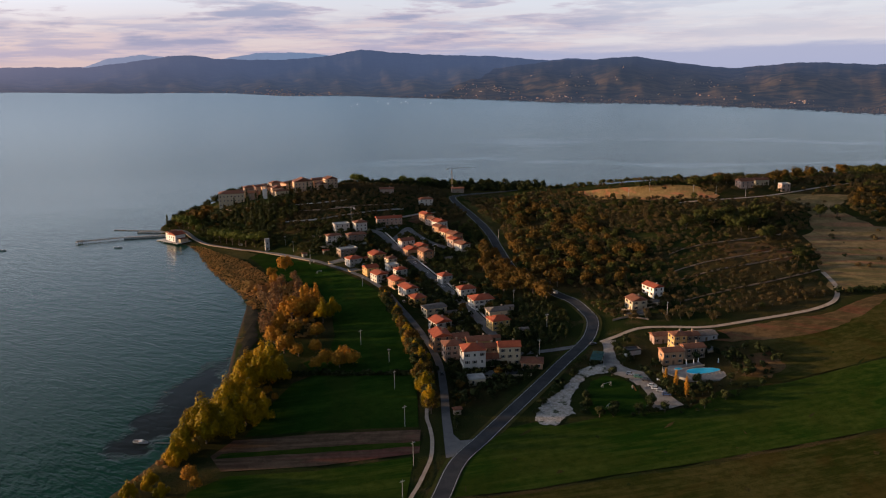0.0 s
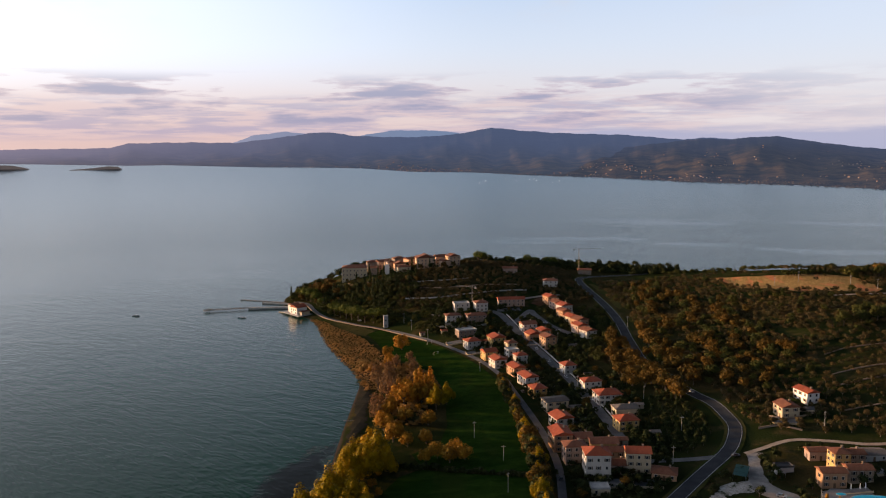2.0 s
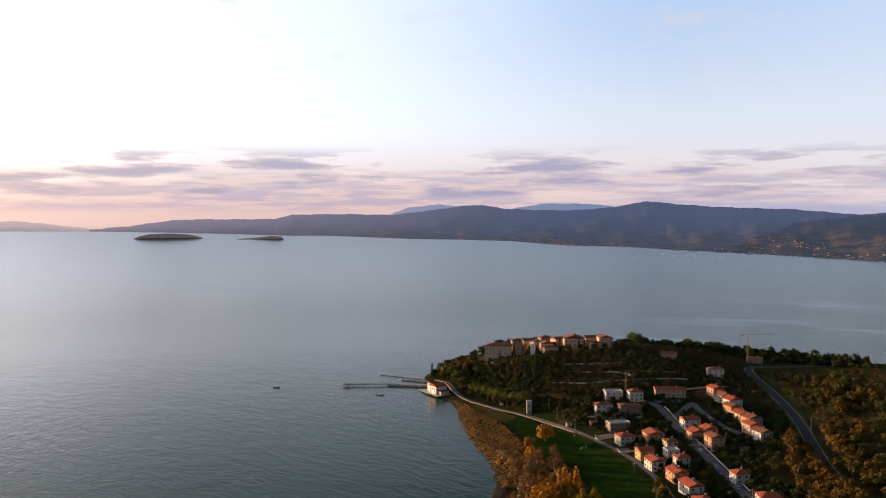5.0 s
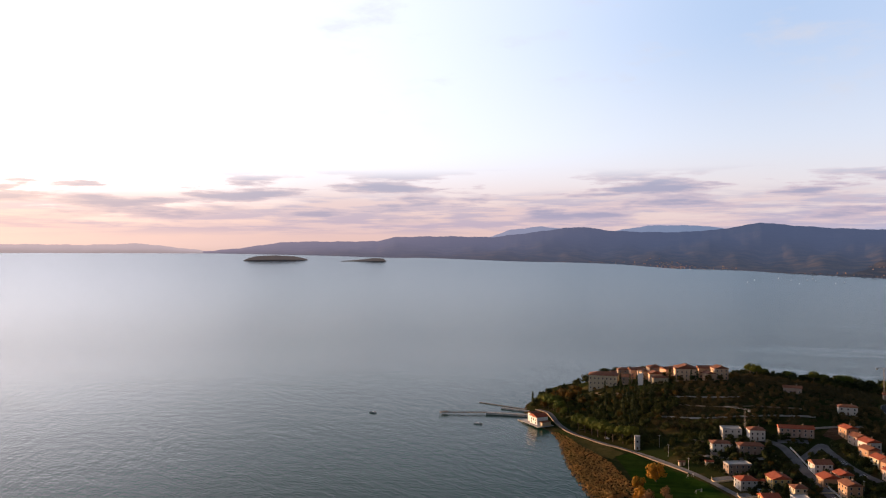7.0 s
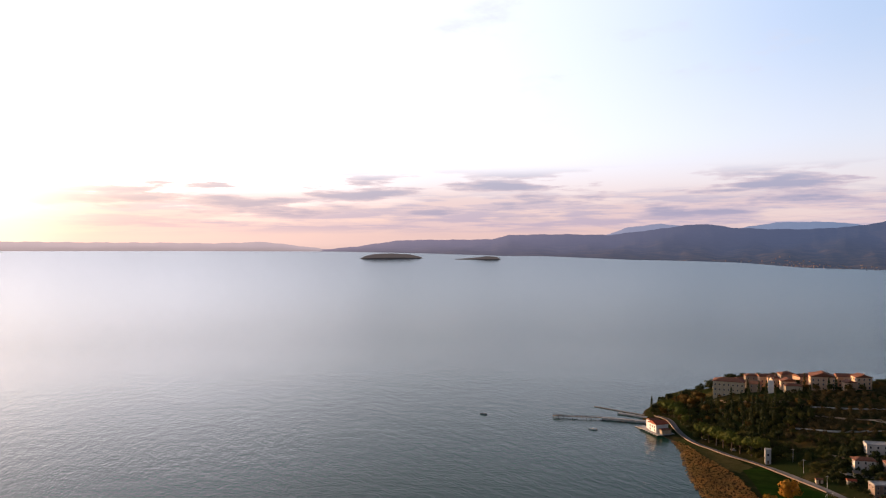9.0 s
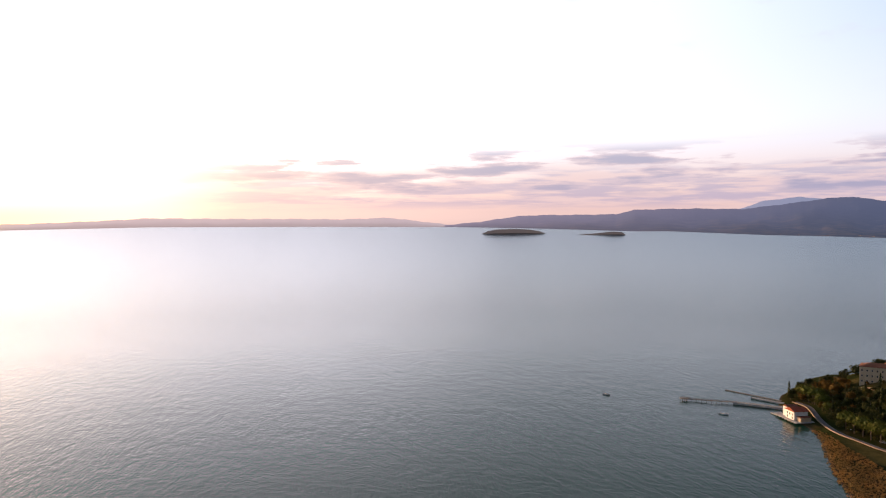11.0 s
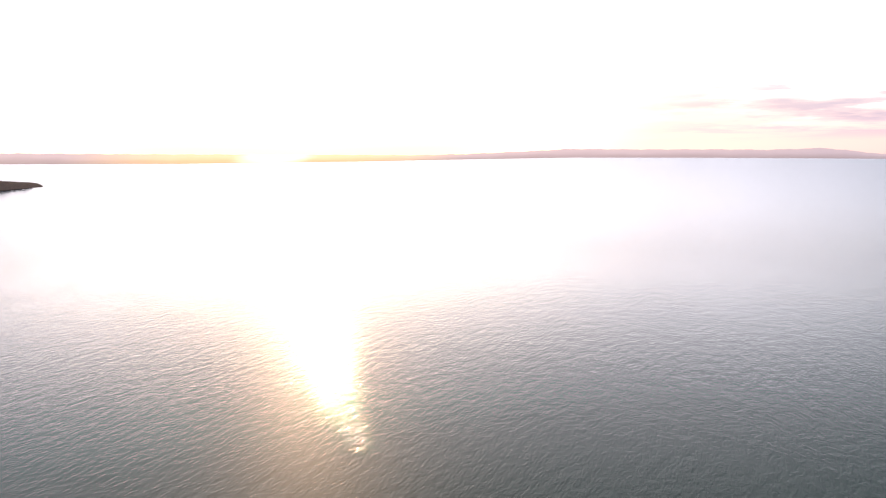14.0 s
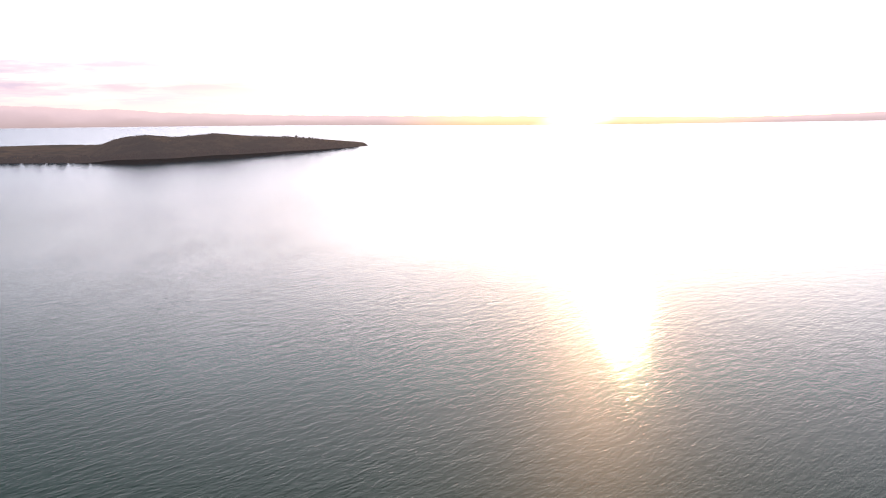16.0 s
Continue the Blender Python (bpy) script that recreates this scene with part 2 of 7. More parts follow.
def rubble_build(n, s, pos):
    """Crushed pale stone, worn through to weeds and earth in patches."""
    stone = n.mix(n.ramp(n.noise(pos, 1.9, 4.0), 0.35, 0.65), (0.24, 0.22, 0.19), (0.46, 0.43, 0.40))
    weeds = n.ramp(n.noise(pos, 0.20, 6.0, 0.68), 0.55, 0.64)
    earth = n.ramp(n.noise(pos, 0.42, 5.0, 0.65), 0.48, 0.62, 0.0, 0.6)
    c = n.mix(earth, stone, (0.17, 0.14, 0.105))
    n.feed(s.inputs["Base Color"], n.mix(weeds, c, (0.032, 0.040, 0.013)))
    n.link(n.bump(n.noise(pos, 2.4, 3.0), 0.5, 0.12), s.inputs["Normal"])


MAT["gravel"] = material("gravel", rubble_build, 0.95)
MAT["park_gravel"] = material("park_gravel", two_tone((0.20, 0.185, 0.175), (0.31, 0.29, 0.275), 0.25, 2.2), 0.95)
MAT["dirt"] = material("dirt", two_tone((0.30, 0.24, 0.19), (0.40, 0.33, 0.27), 0.3, 3.0), 0.95)
MAT["asphalt"] = material("asphalt", two_tone((0.036, 0.039, 0.045), (0.055, 0.058, 0.064), 0.15, 4.0), 0.95, 0, 0.05)
MAT["old_asphalt"] = material("old_asphalt", two_tone((0.115, 0.115, 0.120), (0.165, 0.162, 0.163), 0.15, 4.0), 0.95, 0, 0.05)
MAT["road_paint"] = material("road_paint", two_tone((0.36, 0.36, 0.35), (0.52, 0.52, 0.50), 0.8, bump=0), 0.7)
MAT["mud"] = material("mud", two_tone((0.015, 0.016, 0.012), (0.032, 0.028, 0.020), 0.12, 1.5), 0.9, 0, 0.02)


def water_build(n, s, pos):
    large = n.noise(n.scaled(pos, (1.0, 3.2, 1.0), 0.25), 0.0016, 4.0)
    # wind waves from the south-west, with chop across them and broad gusts
    turned = n.scaled(pos, (1.0, 1.0, 1.0), radians(-54))
    waves = n.noise(n.scaled(turned, (0.66, 0.20, 1.0)), 1.0, 1.5, 0.5)
    cross = n.noise(n.scaled(pos, (0.66, 0.30, 1.0), radians(-28)), 1.0, 1.0, 0.5)
    chop = n.noise(n.scaled(turned, (1.35, 0.8, 1.0)), 1.0, 2.0, 0.55)
    gust = n.ramp(n.noise(n.scaled(pos, (0.010, 0.022, 1.0), radians(-40)), 1.0, 3.0), 0.36, 0.64, 0.92, 1.06)
    calm = n.math("MULTIPLY", gust, n.ramp(large, 0.40, 0.60, 0.85, 1.05))
    height = n.math("ADD", n.math("MULTIPLY", waves, 0.58), n.math("ADD", n.math("MULTIPLY", cross, 0.16), n.math("MULTIPLY", chop, 0.16)))
    groups = n.noise(n.scaled(turned, (0.18, 0.060, 1.0)), 1.0, 2.0, 0.5)
    height = n.math("ADD", height, n.math("MULTIPLY", groups, 0.9))
    height = n.math("MULTIPLY", height, calm)
    sp = n.put("ShaderNodeSeparateXYZ")
    n.link(pos, sp.inputs[0])
    # dark weed beds in the shallows
    ex = n.math("POWER", n.math("DIVIDE", n.math("ADD", sp.outputs[0], n.math("ADD", n.math("MULTIPLY", n.math("SUBTRACT", sp.outputs[1], 340.0), -0.13), 131.0)), 15.0), 2.0)
    ey = n.math("POWER", n.math("DIVIDE", n.math("SUBTRACT", sp.outputs[1], 352.0), 66.0), 2.0)
    reach = n.math("ADD", n.math("ADD", ex, ey), n.math("MULTIPLY", n.math("SUBTRACT", n.noise(pos, 0.05, 6.0, 0.7), 0.5), 3.2))
    weed = n.ramp(reach, 0.35, 1.05, 1.0, 0.0)
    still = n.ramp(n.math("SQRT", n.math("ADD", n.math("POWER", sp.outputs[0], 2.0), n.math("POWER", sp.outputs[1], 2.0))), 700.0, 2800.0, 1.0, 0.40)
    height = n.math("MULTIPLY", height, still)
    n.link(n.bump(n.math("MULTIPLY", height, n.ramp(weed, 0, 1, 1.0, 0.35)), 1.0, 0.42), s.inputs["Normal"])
    # painted sky sheen: base colour turns bluer with distance over the lake
    far_blue = n.ramp(n.math("SQRT", n.math("ADD", n.math("POWER", sp.outputs[0], 2.0), n.math("POWER", sp.outputs[1], 2.0))), 900.0, 3200.0)
    n.feed(s.inputs["Base Color"], n.mix(n.math("MULTIPLY", weed, 0.85), n.mix(far_blue, n.mix(large, (0.003, 0.034, 0.018), (0.005, 0.043, 0.025)), (0.015, 0.072, 0.100)), (0.014, 0.013, 0.016)))
    # pale slicks lying off the headland's north shore
    lane = n.ramp(n.noise(n.scaled(pos, (0.0020, 0.0075, 1.0), 0.15), 1.0, 6.0, 0.62), 0.545, 0.62)
    north = n.math("MULTIPLY", n.ramp(sp.outputs[1], 980.0, 1080.0), n.ramp(sp.outputs[1], 1500.0, 1900.0, 1.0, 0.0))
    slick = n.math("MULTIPLY", lane, n.math("MULTIPLY", north, n.ramp(sp.outputs[0], -260.0, 0.0)))
    # specular level rises with distance to brighten the far lake; roughness rises too
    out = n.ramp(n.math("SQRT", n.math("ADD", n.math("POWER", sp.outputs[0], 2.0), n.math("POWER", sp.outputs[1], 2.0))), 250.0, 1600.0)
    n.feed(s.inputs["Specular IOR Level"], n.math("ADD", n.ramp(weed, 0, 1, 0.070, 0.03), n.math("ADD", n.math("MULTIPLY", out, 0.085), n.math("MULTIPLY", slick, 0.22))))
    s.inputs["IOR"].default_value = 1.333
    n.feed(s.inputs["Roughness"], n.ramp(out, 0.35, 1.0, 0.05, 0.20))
    # the finest ripples, too small to be shaped, spread a thin second gloss
    s.inputs["Coat Weight"].default_value, s.inputs["Coat Roughness"].default_value, s.inputs["Coat IOR"].default_value = 0.11, 0.45, 1.2


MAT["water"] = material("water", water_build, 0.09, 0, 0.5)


def facade_build(a):
    def build(n, s, pos):
        stain = n.noise(n.scaled(pos, (0.5, 0.5, 0.18)), 1.0, 5.0)
        grain = n.noise(pos, 3.0, 3.0)
        o = n.put("ShaderNodeObjectInfo").outputs["Random"]
        c = n.mix(n.ramp(stain, 0.42, 0.75, 0.0, 0.5), a, tuple(x * 0.62 for x in a))
        c = n.mix(n.math("MULTIPLY", o, 0.25), c, tuple(x * 0.7 for x in a))
        n.feed(s.inputs["Base Color"], c)
        n.link(n.bump(grain, 0.2, 0.03), s.inputs["Normal"])
    return build


for key, col in dict(lime=(0.78, 0.74, 0.69), town=(0.64, 0.42, 0.27), white=(0.53, 0.485, 0.43), cream=(0.50, 0.40, 0.27), yellow=(0.46, 0.31, 0.12), ochre=(0.46, 0.25, 0.08), orange=(0.40, 0.23, 0.13),
                     pink=(0.36, 0.255, 0.20), stone=(0.28, 0.21, 0.155), grey=(0.36, 0.35, 0.335), brown=(0.24, 0.17, 0.13)).items():
    MAT["wall_" + key] = material("wall_" + key, facade_build(col), 0.9)


def tiles_build(a, b):
    def build(n, s, pos):
        o = n.put("ShaderNodeTexCoord").outputs["Object"]
        wave = n.put("ShaderNodeTexWave", Scale=1.4, Distortion=0.6, Detail=1.0)
        wave.bands_direction = "X"
        n.link(o, wave.inputs["Vector"])
        patch = n.noise(o, 0.5, 5.0, 0.65)
        spot = n.noise(o, 4.0, 3.0)
        r = n.put("ShaderNodeObjectInfo").outputs["Random"]
        c = n.mix(n.ramp(patch, 0.35, 0.65), a, b)
        c = n.mix(n.ramp(spot, 0.4, 0.7, 0.0, 0.5), c, tuple(x * 0.5 for x in a))
        c = n.mix(n.math("MULTIPLY", r, 0.35), c, tuple(x * 0.6 for x in b))
        n.feed(s.inputs["Base Color"], c)
        n.link(n.bump(wave.outputs[1], 0.5, 0.08), s.inputs["Normal"])
    return build


MAT["roof_red"] = material("roof_red", tiles_build((0.3027, 0.0605, 0.0257), (0.3784, 0.0908, 0.0393)), 0.85)
MAT["roof_old"] = material("roof_old", tiles_build((0.1892, 0.0666, 0.0348), (0.2573, 0.1022, 0.0568)), 0.9)
MAT["roof_grey"] = material("roof_grey", tiles_build((0.1376, 0.1161, 0.1032), (0.1978, 0.1634, 0.1419)), 0.9)
MAT["roof_dark"] = material("roof_dark", tiles_build((0.0387, 0.0387, 0.0430), (0.0645, 0.0619, 0.0645)), 0.8)
MAT["pane"] = material("pane", two_tone((0.02, 0.022, 0.026), (0.035, 0.038, 0.042), 0.5, bump=0), 0.12, 0, 0.5)
MAT["shutter"] = material("shutter", two_tone((0.07, 0.05, 0.035), (0.11, 0.075, 0.05), 2.0), 0.7)
MAT["door_wood"] = material("door_wood", two_tone((0.10, 0.06, 0.035), (0.15, 0.09, 0.05), 2.0), 0.7)
MAT["concrete"] = material("concrete", two_tone((0.33, 0.32, 0.31), (0.43, 0.42, 0.40), 0.3, 2.5), 0.9)
MAT["old_plank"] = material("old_plank", two_tone((0.20, 0.17, 0.14), (0.30, 0.26, 0.22), 0.8, 4.0), 0.85)
MAT["steel"] = material("steel", two_tone((0.42, 0.42, 0.42), (0.50, 0.50, 0.50), 1.0, bump=0), 0.45, 0.6)


def pool_build(n, s, pos):
    f = n.noise(pos, 0.6, 3.0)
    n.feed(s.inputs["Base Color"], n.mix(f, (0.03, 0.48, 0.78), (0.06, 0.62, 0.88)))
    n.link(n.bump(n.noise(pos, 1.5, 3.0), 0.15, 0.05), s.inputs["Normal"])


MAT["pool_water"] = material("pool_water", pool_build, 0.08, 0, 0.5)
MAT["shade_cloth"] = material("shade_cloth", two_tone((0.014, 0.060, 0.058), (0.020, 0.078, 0.074), 1.0, 6.0), 0.9)
for key, col in dict(white=(0.75, 0.75, 0.75), silver=(0.42, 0.43, 0.45), blue=(0.05, 0.10, 0.25), dark=(0.03, 0.03, 0.035), green=(0.06, 0.20, 0.14), red=(0.38, 0.04, 0.03)).items():
    MAT["car_" + key] = material("car_" + key, two_tone(col, tuple(x * 0.9 for x in col), 1.0, bump=0), 0.3, 0, 0.5)
MAT["tyre"] = material("tyre", two_tone((0.02, 0.02, 0.02), (0.03, 0.03, 0.03), 4.0, bump=0), 0.9)


def far_build(forest, clearing, haze, west, thick):
    """Far hills, forest and clearings, haze painted as emission that warms towards the sunset."""
    def build(n, s, pos):
        patch = n.noise(pos, 0.0045, 6.0, 0.62)
        fine = n.noise(pos, 0.03, 5.0, 0.6)
        up = n.put("ShaderNodeSeparateXYZ")
        n.link(pos, up.inputs[0])
        fields = n.math("MULTIPLY", n.ramp(up.outputs[2], 60.0, 170.0, 1.0, 0.0), n.ramp(n.noise(pos, 0.012, 4.0), 0.40, 0.60))
        c = n.mix(n.ramp(patch, 0.50, 0.66), forest, clearing)
        c = n.mix(fields, c, tuple(0.45 * v + w for v, w in zip(clearing, (0.062, 0.042, 0.018))))
        c = n.mix(n.ramp(fine, 0.35, 0.7, 0.0, 0.6), c, tuple(x * 0.4 for x in forest))
        n.feed(s.inputs["Base Color"], c)
        n.link(n.bump(n.math("ADD", patch, n.math("MULTIPLY", fine, 0.3)), 0.6, 9.0), s.inputs["Normal"])
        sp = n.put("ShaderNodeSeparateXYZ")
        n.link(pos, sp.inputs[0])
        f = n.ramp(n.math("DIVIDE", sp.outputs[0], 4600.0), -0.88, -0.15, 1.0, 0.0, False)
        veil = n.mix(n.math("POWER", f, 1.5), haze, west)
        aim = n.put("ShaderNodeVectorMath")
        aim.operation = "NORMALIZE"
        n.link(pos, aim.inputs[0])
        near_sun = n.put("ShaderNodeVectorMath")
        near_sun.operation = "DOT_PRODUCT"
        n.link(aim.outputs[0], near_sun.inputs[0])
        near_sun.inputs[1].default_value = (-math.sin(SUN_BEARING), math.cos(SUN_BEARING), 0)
        # sun glare painted into the emission: orange, then white-hot at the sun's bearing
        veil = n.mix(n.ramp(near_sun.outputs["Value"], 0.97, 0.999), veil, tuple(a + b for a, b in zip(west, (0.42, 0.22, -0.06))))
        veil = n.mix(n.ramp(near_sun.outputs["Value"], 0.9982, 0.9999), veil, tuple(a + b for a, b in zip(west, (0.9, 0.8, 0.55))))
        # more air before farther slopes, painted as emission brighter and bluer with distance
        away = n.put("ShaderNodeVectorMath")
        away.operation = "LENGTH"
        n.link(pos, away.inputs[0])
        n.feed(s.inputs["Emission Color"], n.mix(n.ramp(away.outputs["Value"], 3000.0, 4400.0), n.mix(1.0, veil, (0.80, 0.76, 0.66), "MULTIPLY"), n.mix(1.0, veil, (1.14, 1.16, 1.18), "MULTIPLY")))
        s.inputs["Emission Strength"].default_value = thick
    return build


# backdrop materials that glow: third and fourth colours are painted haze
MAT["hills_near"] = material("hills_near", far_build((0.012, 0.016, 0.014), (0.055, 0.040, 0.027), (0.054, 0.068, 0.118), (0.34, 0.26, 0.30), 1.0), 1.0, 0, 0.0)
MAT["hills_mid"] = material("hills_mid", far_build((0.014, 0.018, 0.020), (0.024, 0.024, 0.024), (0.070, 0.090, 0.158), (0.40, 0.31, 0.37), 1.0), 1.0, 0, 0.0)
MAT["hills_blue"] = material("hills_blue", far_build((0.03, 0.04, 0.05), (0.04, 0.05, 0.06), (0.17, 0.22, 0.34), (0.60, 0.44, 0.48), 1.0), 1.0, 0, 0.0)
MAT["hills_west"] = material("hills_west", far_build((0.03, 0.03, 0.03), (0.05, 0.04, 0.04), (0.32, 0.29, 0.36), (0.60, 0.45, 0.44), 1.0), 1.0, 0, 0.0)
# far houses and islands: the same haze put in as emission
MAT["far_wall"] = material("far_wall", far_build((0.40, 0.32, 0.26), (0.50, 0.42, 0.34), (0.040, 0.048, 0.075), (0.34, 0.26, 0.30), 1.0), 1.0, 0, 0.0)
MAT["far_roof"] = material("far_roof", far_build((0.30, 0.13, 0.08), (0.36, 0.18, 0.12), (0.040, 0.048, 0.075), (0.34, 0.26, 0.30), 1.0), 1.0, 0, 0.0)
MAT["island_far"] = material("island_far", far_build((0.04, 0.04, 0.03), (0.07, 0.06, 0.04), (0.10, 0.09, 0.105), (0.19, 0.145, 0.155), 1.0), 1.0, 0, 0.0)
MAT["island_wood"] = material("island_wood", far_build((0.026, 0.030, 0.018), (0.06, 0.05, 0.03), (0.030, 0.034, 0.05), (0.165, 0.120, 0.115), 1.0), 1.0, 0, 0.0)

# ---- the lie of the land ----
MID = (-12.0, 85.0)
COAST = [(-230, -4000), (-200, -400), (-178, 0), (-150, 150), (-129, 268), (-118, 304), (-113, 345), (-114, 375), (-123, 427), (-131, 479), (-138, 525), (-155, 556),
         (-178, 593), (-202, 640), (-218, 678), (-235, 704), (-262, 727), (-285, 768), (-293, 795), (-296, 835), (-302, 880), (-296, 915), (-262, 945), (-210, 965), (-140, 988), (-60, 1005),
         (40, 985), (150, 955), (260, 945), (360, 985), (480, 1060), (620, 1150), (800, 1310), (1250, 1750), (2500, 2500), (4900, 3100), (4900, -4000)]
# soft hills on a wide lattice: rows from west to east, each from south to north
HILLS = np.array([
    [0.1, 0.1, -0.0, -2.1, -10.6, -10.0, 5.4, 1.6, -0.4],
    [0.9, 0.2, -1.3, -5.2, -19.3, 8.0, 13.5, -8.3, -2.5],
    [1.3, -0.2, -2.7, 7.2, 4.0, 20.2, 10.6, -0.4, 0.8],
    [-1.4, 0.8, 3.3, -5.0, -6.7, -3.2, -2.3, 9.4, 3.1],
    [5.5, -0.6, -3.5, 15.5, 11.2, 25.8, 0.0, 9.0, 2.9],
    [5.2, 6.9, 1.1, 12.9, 9.8, 10.9, -0.2, 3.7, 1.0],
    [3.4, 9.1, 6.6, 8.0, 11.1, 15.2, 13.5, 4.9, 0.6],
    [6.8, 15.6, 11.1, 13.8, 15.7, 7.1, 4.6, 4.8, 1.6],
    [2.7, 6.2, 6.0, 15.5, 18.9, 6.3, 3.9, 4.7, 1.4],
])


def coast_distance(x, y):
    """Metres inland of the shore (minus: out on the lake)."""
    d, inside = np.full(np.shape(x), 1e9), np.zeros(np.shape(x), bool)
    for (x1, y1), (x2, y2) in zip(COAST, COAST[1:] + COAST[:1]):
        dx, dy = x2 - x1, y2 - y1
        t = np.clip(((x - x1) * dx + (y - y1) * dy) / (dx * dx + dy * dy), 0, 1)
        if x1 < 4900 or x2 < 4900:
            d = np.minimum(d, np.hypot(x - x1 - t * dx, y - y1 - t * dy))
        over = (y1 > y) != (y2 > y)
        inside ^= over & (x < (dx * (y - y1) / (dy if dy else 1e-9) + x1))
    return np.where(inside, d, -d)


def bowl(x, y):
    """The far lake and land rise a little with distance, so that far shores lie at their true bearings and dips."""
    r = np.hypot(x - MID[0], y - MID[1])
    return 95.0 * (np.clip(r - 1500.0, 0, 2100.0) / 1800.0) ** 2


def land(x, y):
    x, y = np.asarray(x, float), np.asarray(y, float)
    d = coast_distance(x, y)
    z = np.zeros(x.shape)
    for i, a in enumerate(np.arange(-330, 631, 120.0)):
        for j, b in enumerate(np.arange(180, 1101, 115.0)):
            z = z + HILLS[i, j] * np.exp(-((x - a) ** 2 + (y - b) ** 2) / (2 * 95.0 ** 2))
    t = np.clip(d / 70, 0, 1)
    return 1.6 * np.clip(d / 7, -1.5, 1) + 0.6 * np.clip(d / 100, 0, 1) + np.maximum(0, z) * t * t * (3 - 2 * t) + bowl(x, y)


def height(x, y):
    return float(land(np.array([x]), np.array([y]))[0])


# ---- mesh helpers ----
def mesh_object(name, verts, faces, mat, parent=None, smooth=False):
    me = bpy.data.meshes.new(name)
    me.from_pydata([tuple(map(float, v)) for v in verts] if not isinstance(verts, np.ndarray) else verts.tolist(), [], faces if not isinstance(faces, np.ndarray) else faces.tolist())
    me.materials.append(MAT[mat] if isinstance(mat, str) else mat)
    if smooth:
        me.polygons.foreach_set("use_smooth", [True] * len(me.polygons))
    me.update()
    ob = new(name, me)
    ob.parent = parent
    return ob


def part(name, bm, mat, parent=None, label=""):
    me = bpy.data.meshes.new(name)
    bm.to_mesh(me)
    bm.free()
    me.materials.append(MAT[mat])
    ob = new(name, me)
    ob.parent = parent
    return tagged(ob, label)


def twin(name, ob, m, parent=None):
    """Another piece on the same mesh."""
    o = new(name, ob.data)
    o.parent = parent
    o.matrix_basis = m
    return o


def thing(name, m, label, category, group=""):
    e = new(name)
    e.matrix_world = m
    return tagged(e, label, category, group)


def add_box(bm, x0, y0, z0, x1, y1, z1, bevel=0.0):
    v = [bm.verts.new(p) for p in ((x0, y0, z0), (x1, y0, z0), (x1, y1, z0), (x0, y1, z0), (x0, y0, z1), (x1, y0, z1), (x1, y1, z1), (x0, y1, z1))]
    fs = [bm.faces.new([v[i] for i in f]) for f in ((3, 2, 1, 0), (4, 5, 6, 7), (0, 1, 5, 4), (1, 2, 6, 5), (2, 3, 7, 6), (3, 0, 4, 7))]
    if bevel:
        bmesh.ops.bevel(bm, geom=list({e for f in fs for e in f.edges}), offset=bevel, segments=1, affect="EDGES")


def box(x0, y0, z0, x1, y1, z1, bevel=0.0):
    bm = bmesh.new()
    add_box(bm, x0, y0, z0, x1, y1, z1, bevel)
    return bm


def add_rod(bm, p, q, r0, r1=None, sides=7):
    p, q = Vector(p), Vector(q)
    m = Matrix.Translation((p + q) / 2) @ (q - p).to_track_quat("Z", "Y").to_matrix().to_4x4()
    bmesh.ops.create_cone(bm, cap_ends=True, segments=sides, radius1=r0, radius2=r0 if r1 is None else r1, depth=(q - p).length, matrix=m)


# ---- ground and lake ----
def dip_radius(deg):
    """Distance at which the lake sheet lies that many degrees below the eye."""
    r = np.linspace(600, 3700, 4000)
    return float(np.interp(-math.tan(radians(deg)), -(155.5 - 95.0 * (np.clip(r - 1500, 0, 2100) / 1800) ** 2) / r, r))


SHORE = [(-60, 4.6), (-45, 4.2), (-28.8, 3.4), (-23.5, 3.13), (-16.3, 2.85), (-8, 2.65), (-2.6, 2.39), (3.4, 2.17), (7, 1.97), (11.4, 1.90), (15.2, 1.60), (19, 1.50), (22.4, 1.45),
         (28.7, 1.20), (31.2, 1.20), (37.4, 1.0), (43.5, 0.86), (55, 0.77), (65, 0.72), (80, 0.9), (92, 0.93), (105, 0.78), (130, 0.72), (160, 0.9), (190, 1.5)]


def lines(lo, hi, fine0, fine1, step, grow):
    a = list(np.arange(fine0, fine1 + 0.1, step))
    s, v = step, a[-1]
    while v < hi:
        s *= grow
        v = min(hi, v + s)
        a.append(v)
    s, v = step, a[0]
    while v > lo:
        s *= grow
        v = max(lo, v - s)
        a.insert(0, v)
    return np.array(a)


def sheet(xs, ys, f):
    gx, gy = np.meshgrid(xs, ys, indexing="ij")
    v = np.stack([gx, gy, f(gx, gy)], -1).reshape(-1, 3)
    n = len(ys)
    i = (np.arange(len(xs) - 1)[:, None] * n + np.arange(n - 1)).ravel()
    return v, np.stack([i, i + n, i + n + 1, i + 1], -1)


def rough_land(x, y):
    z = land(x, y)
    z = np.where(coast_distance(x, y) < -150, np.minimum(z - bowl(x, y), -3.0), z)
    h = np.sin(x * 0.21 + 1.3 * np.sin(y * 0.13)) * np.sin(y * 0.17 + 1.1 * np.sin(x * 0.11))
    return z + 0.25 * h * np.clip(coast_distance(x, y) / 30, 0, 1) - 0.12


v, f = sheet(lines(-1500, 4690, -330, 560, 4.0, 1.09), lines(-4000, 4690, 150, 1060, 4.0, 1.09), rough_land)
ground = tagged(mesh_object("ground", v, f, "ground", smooth=True), "dry grassy headland sloping down to the lake", "ground", kind="structure")

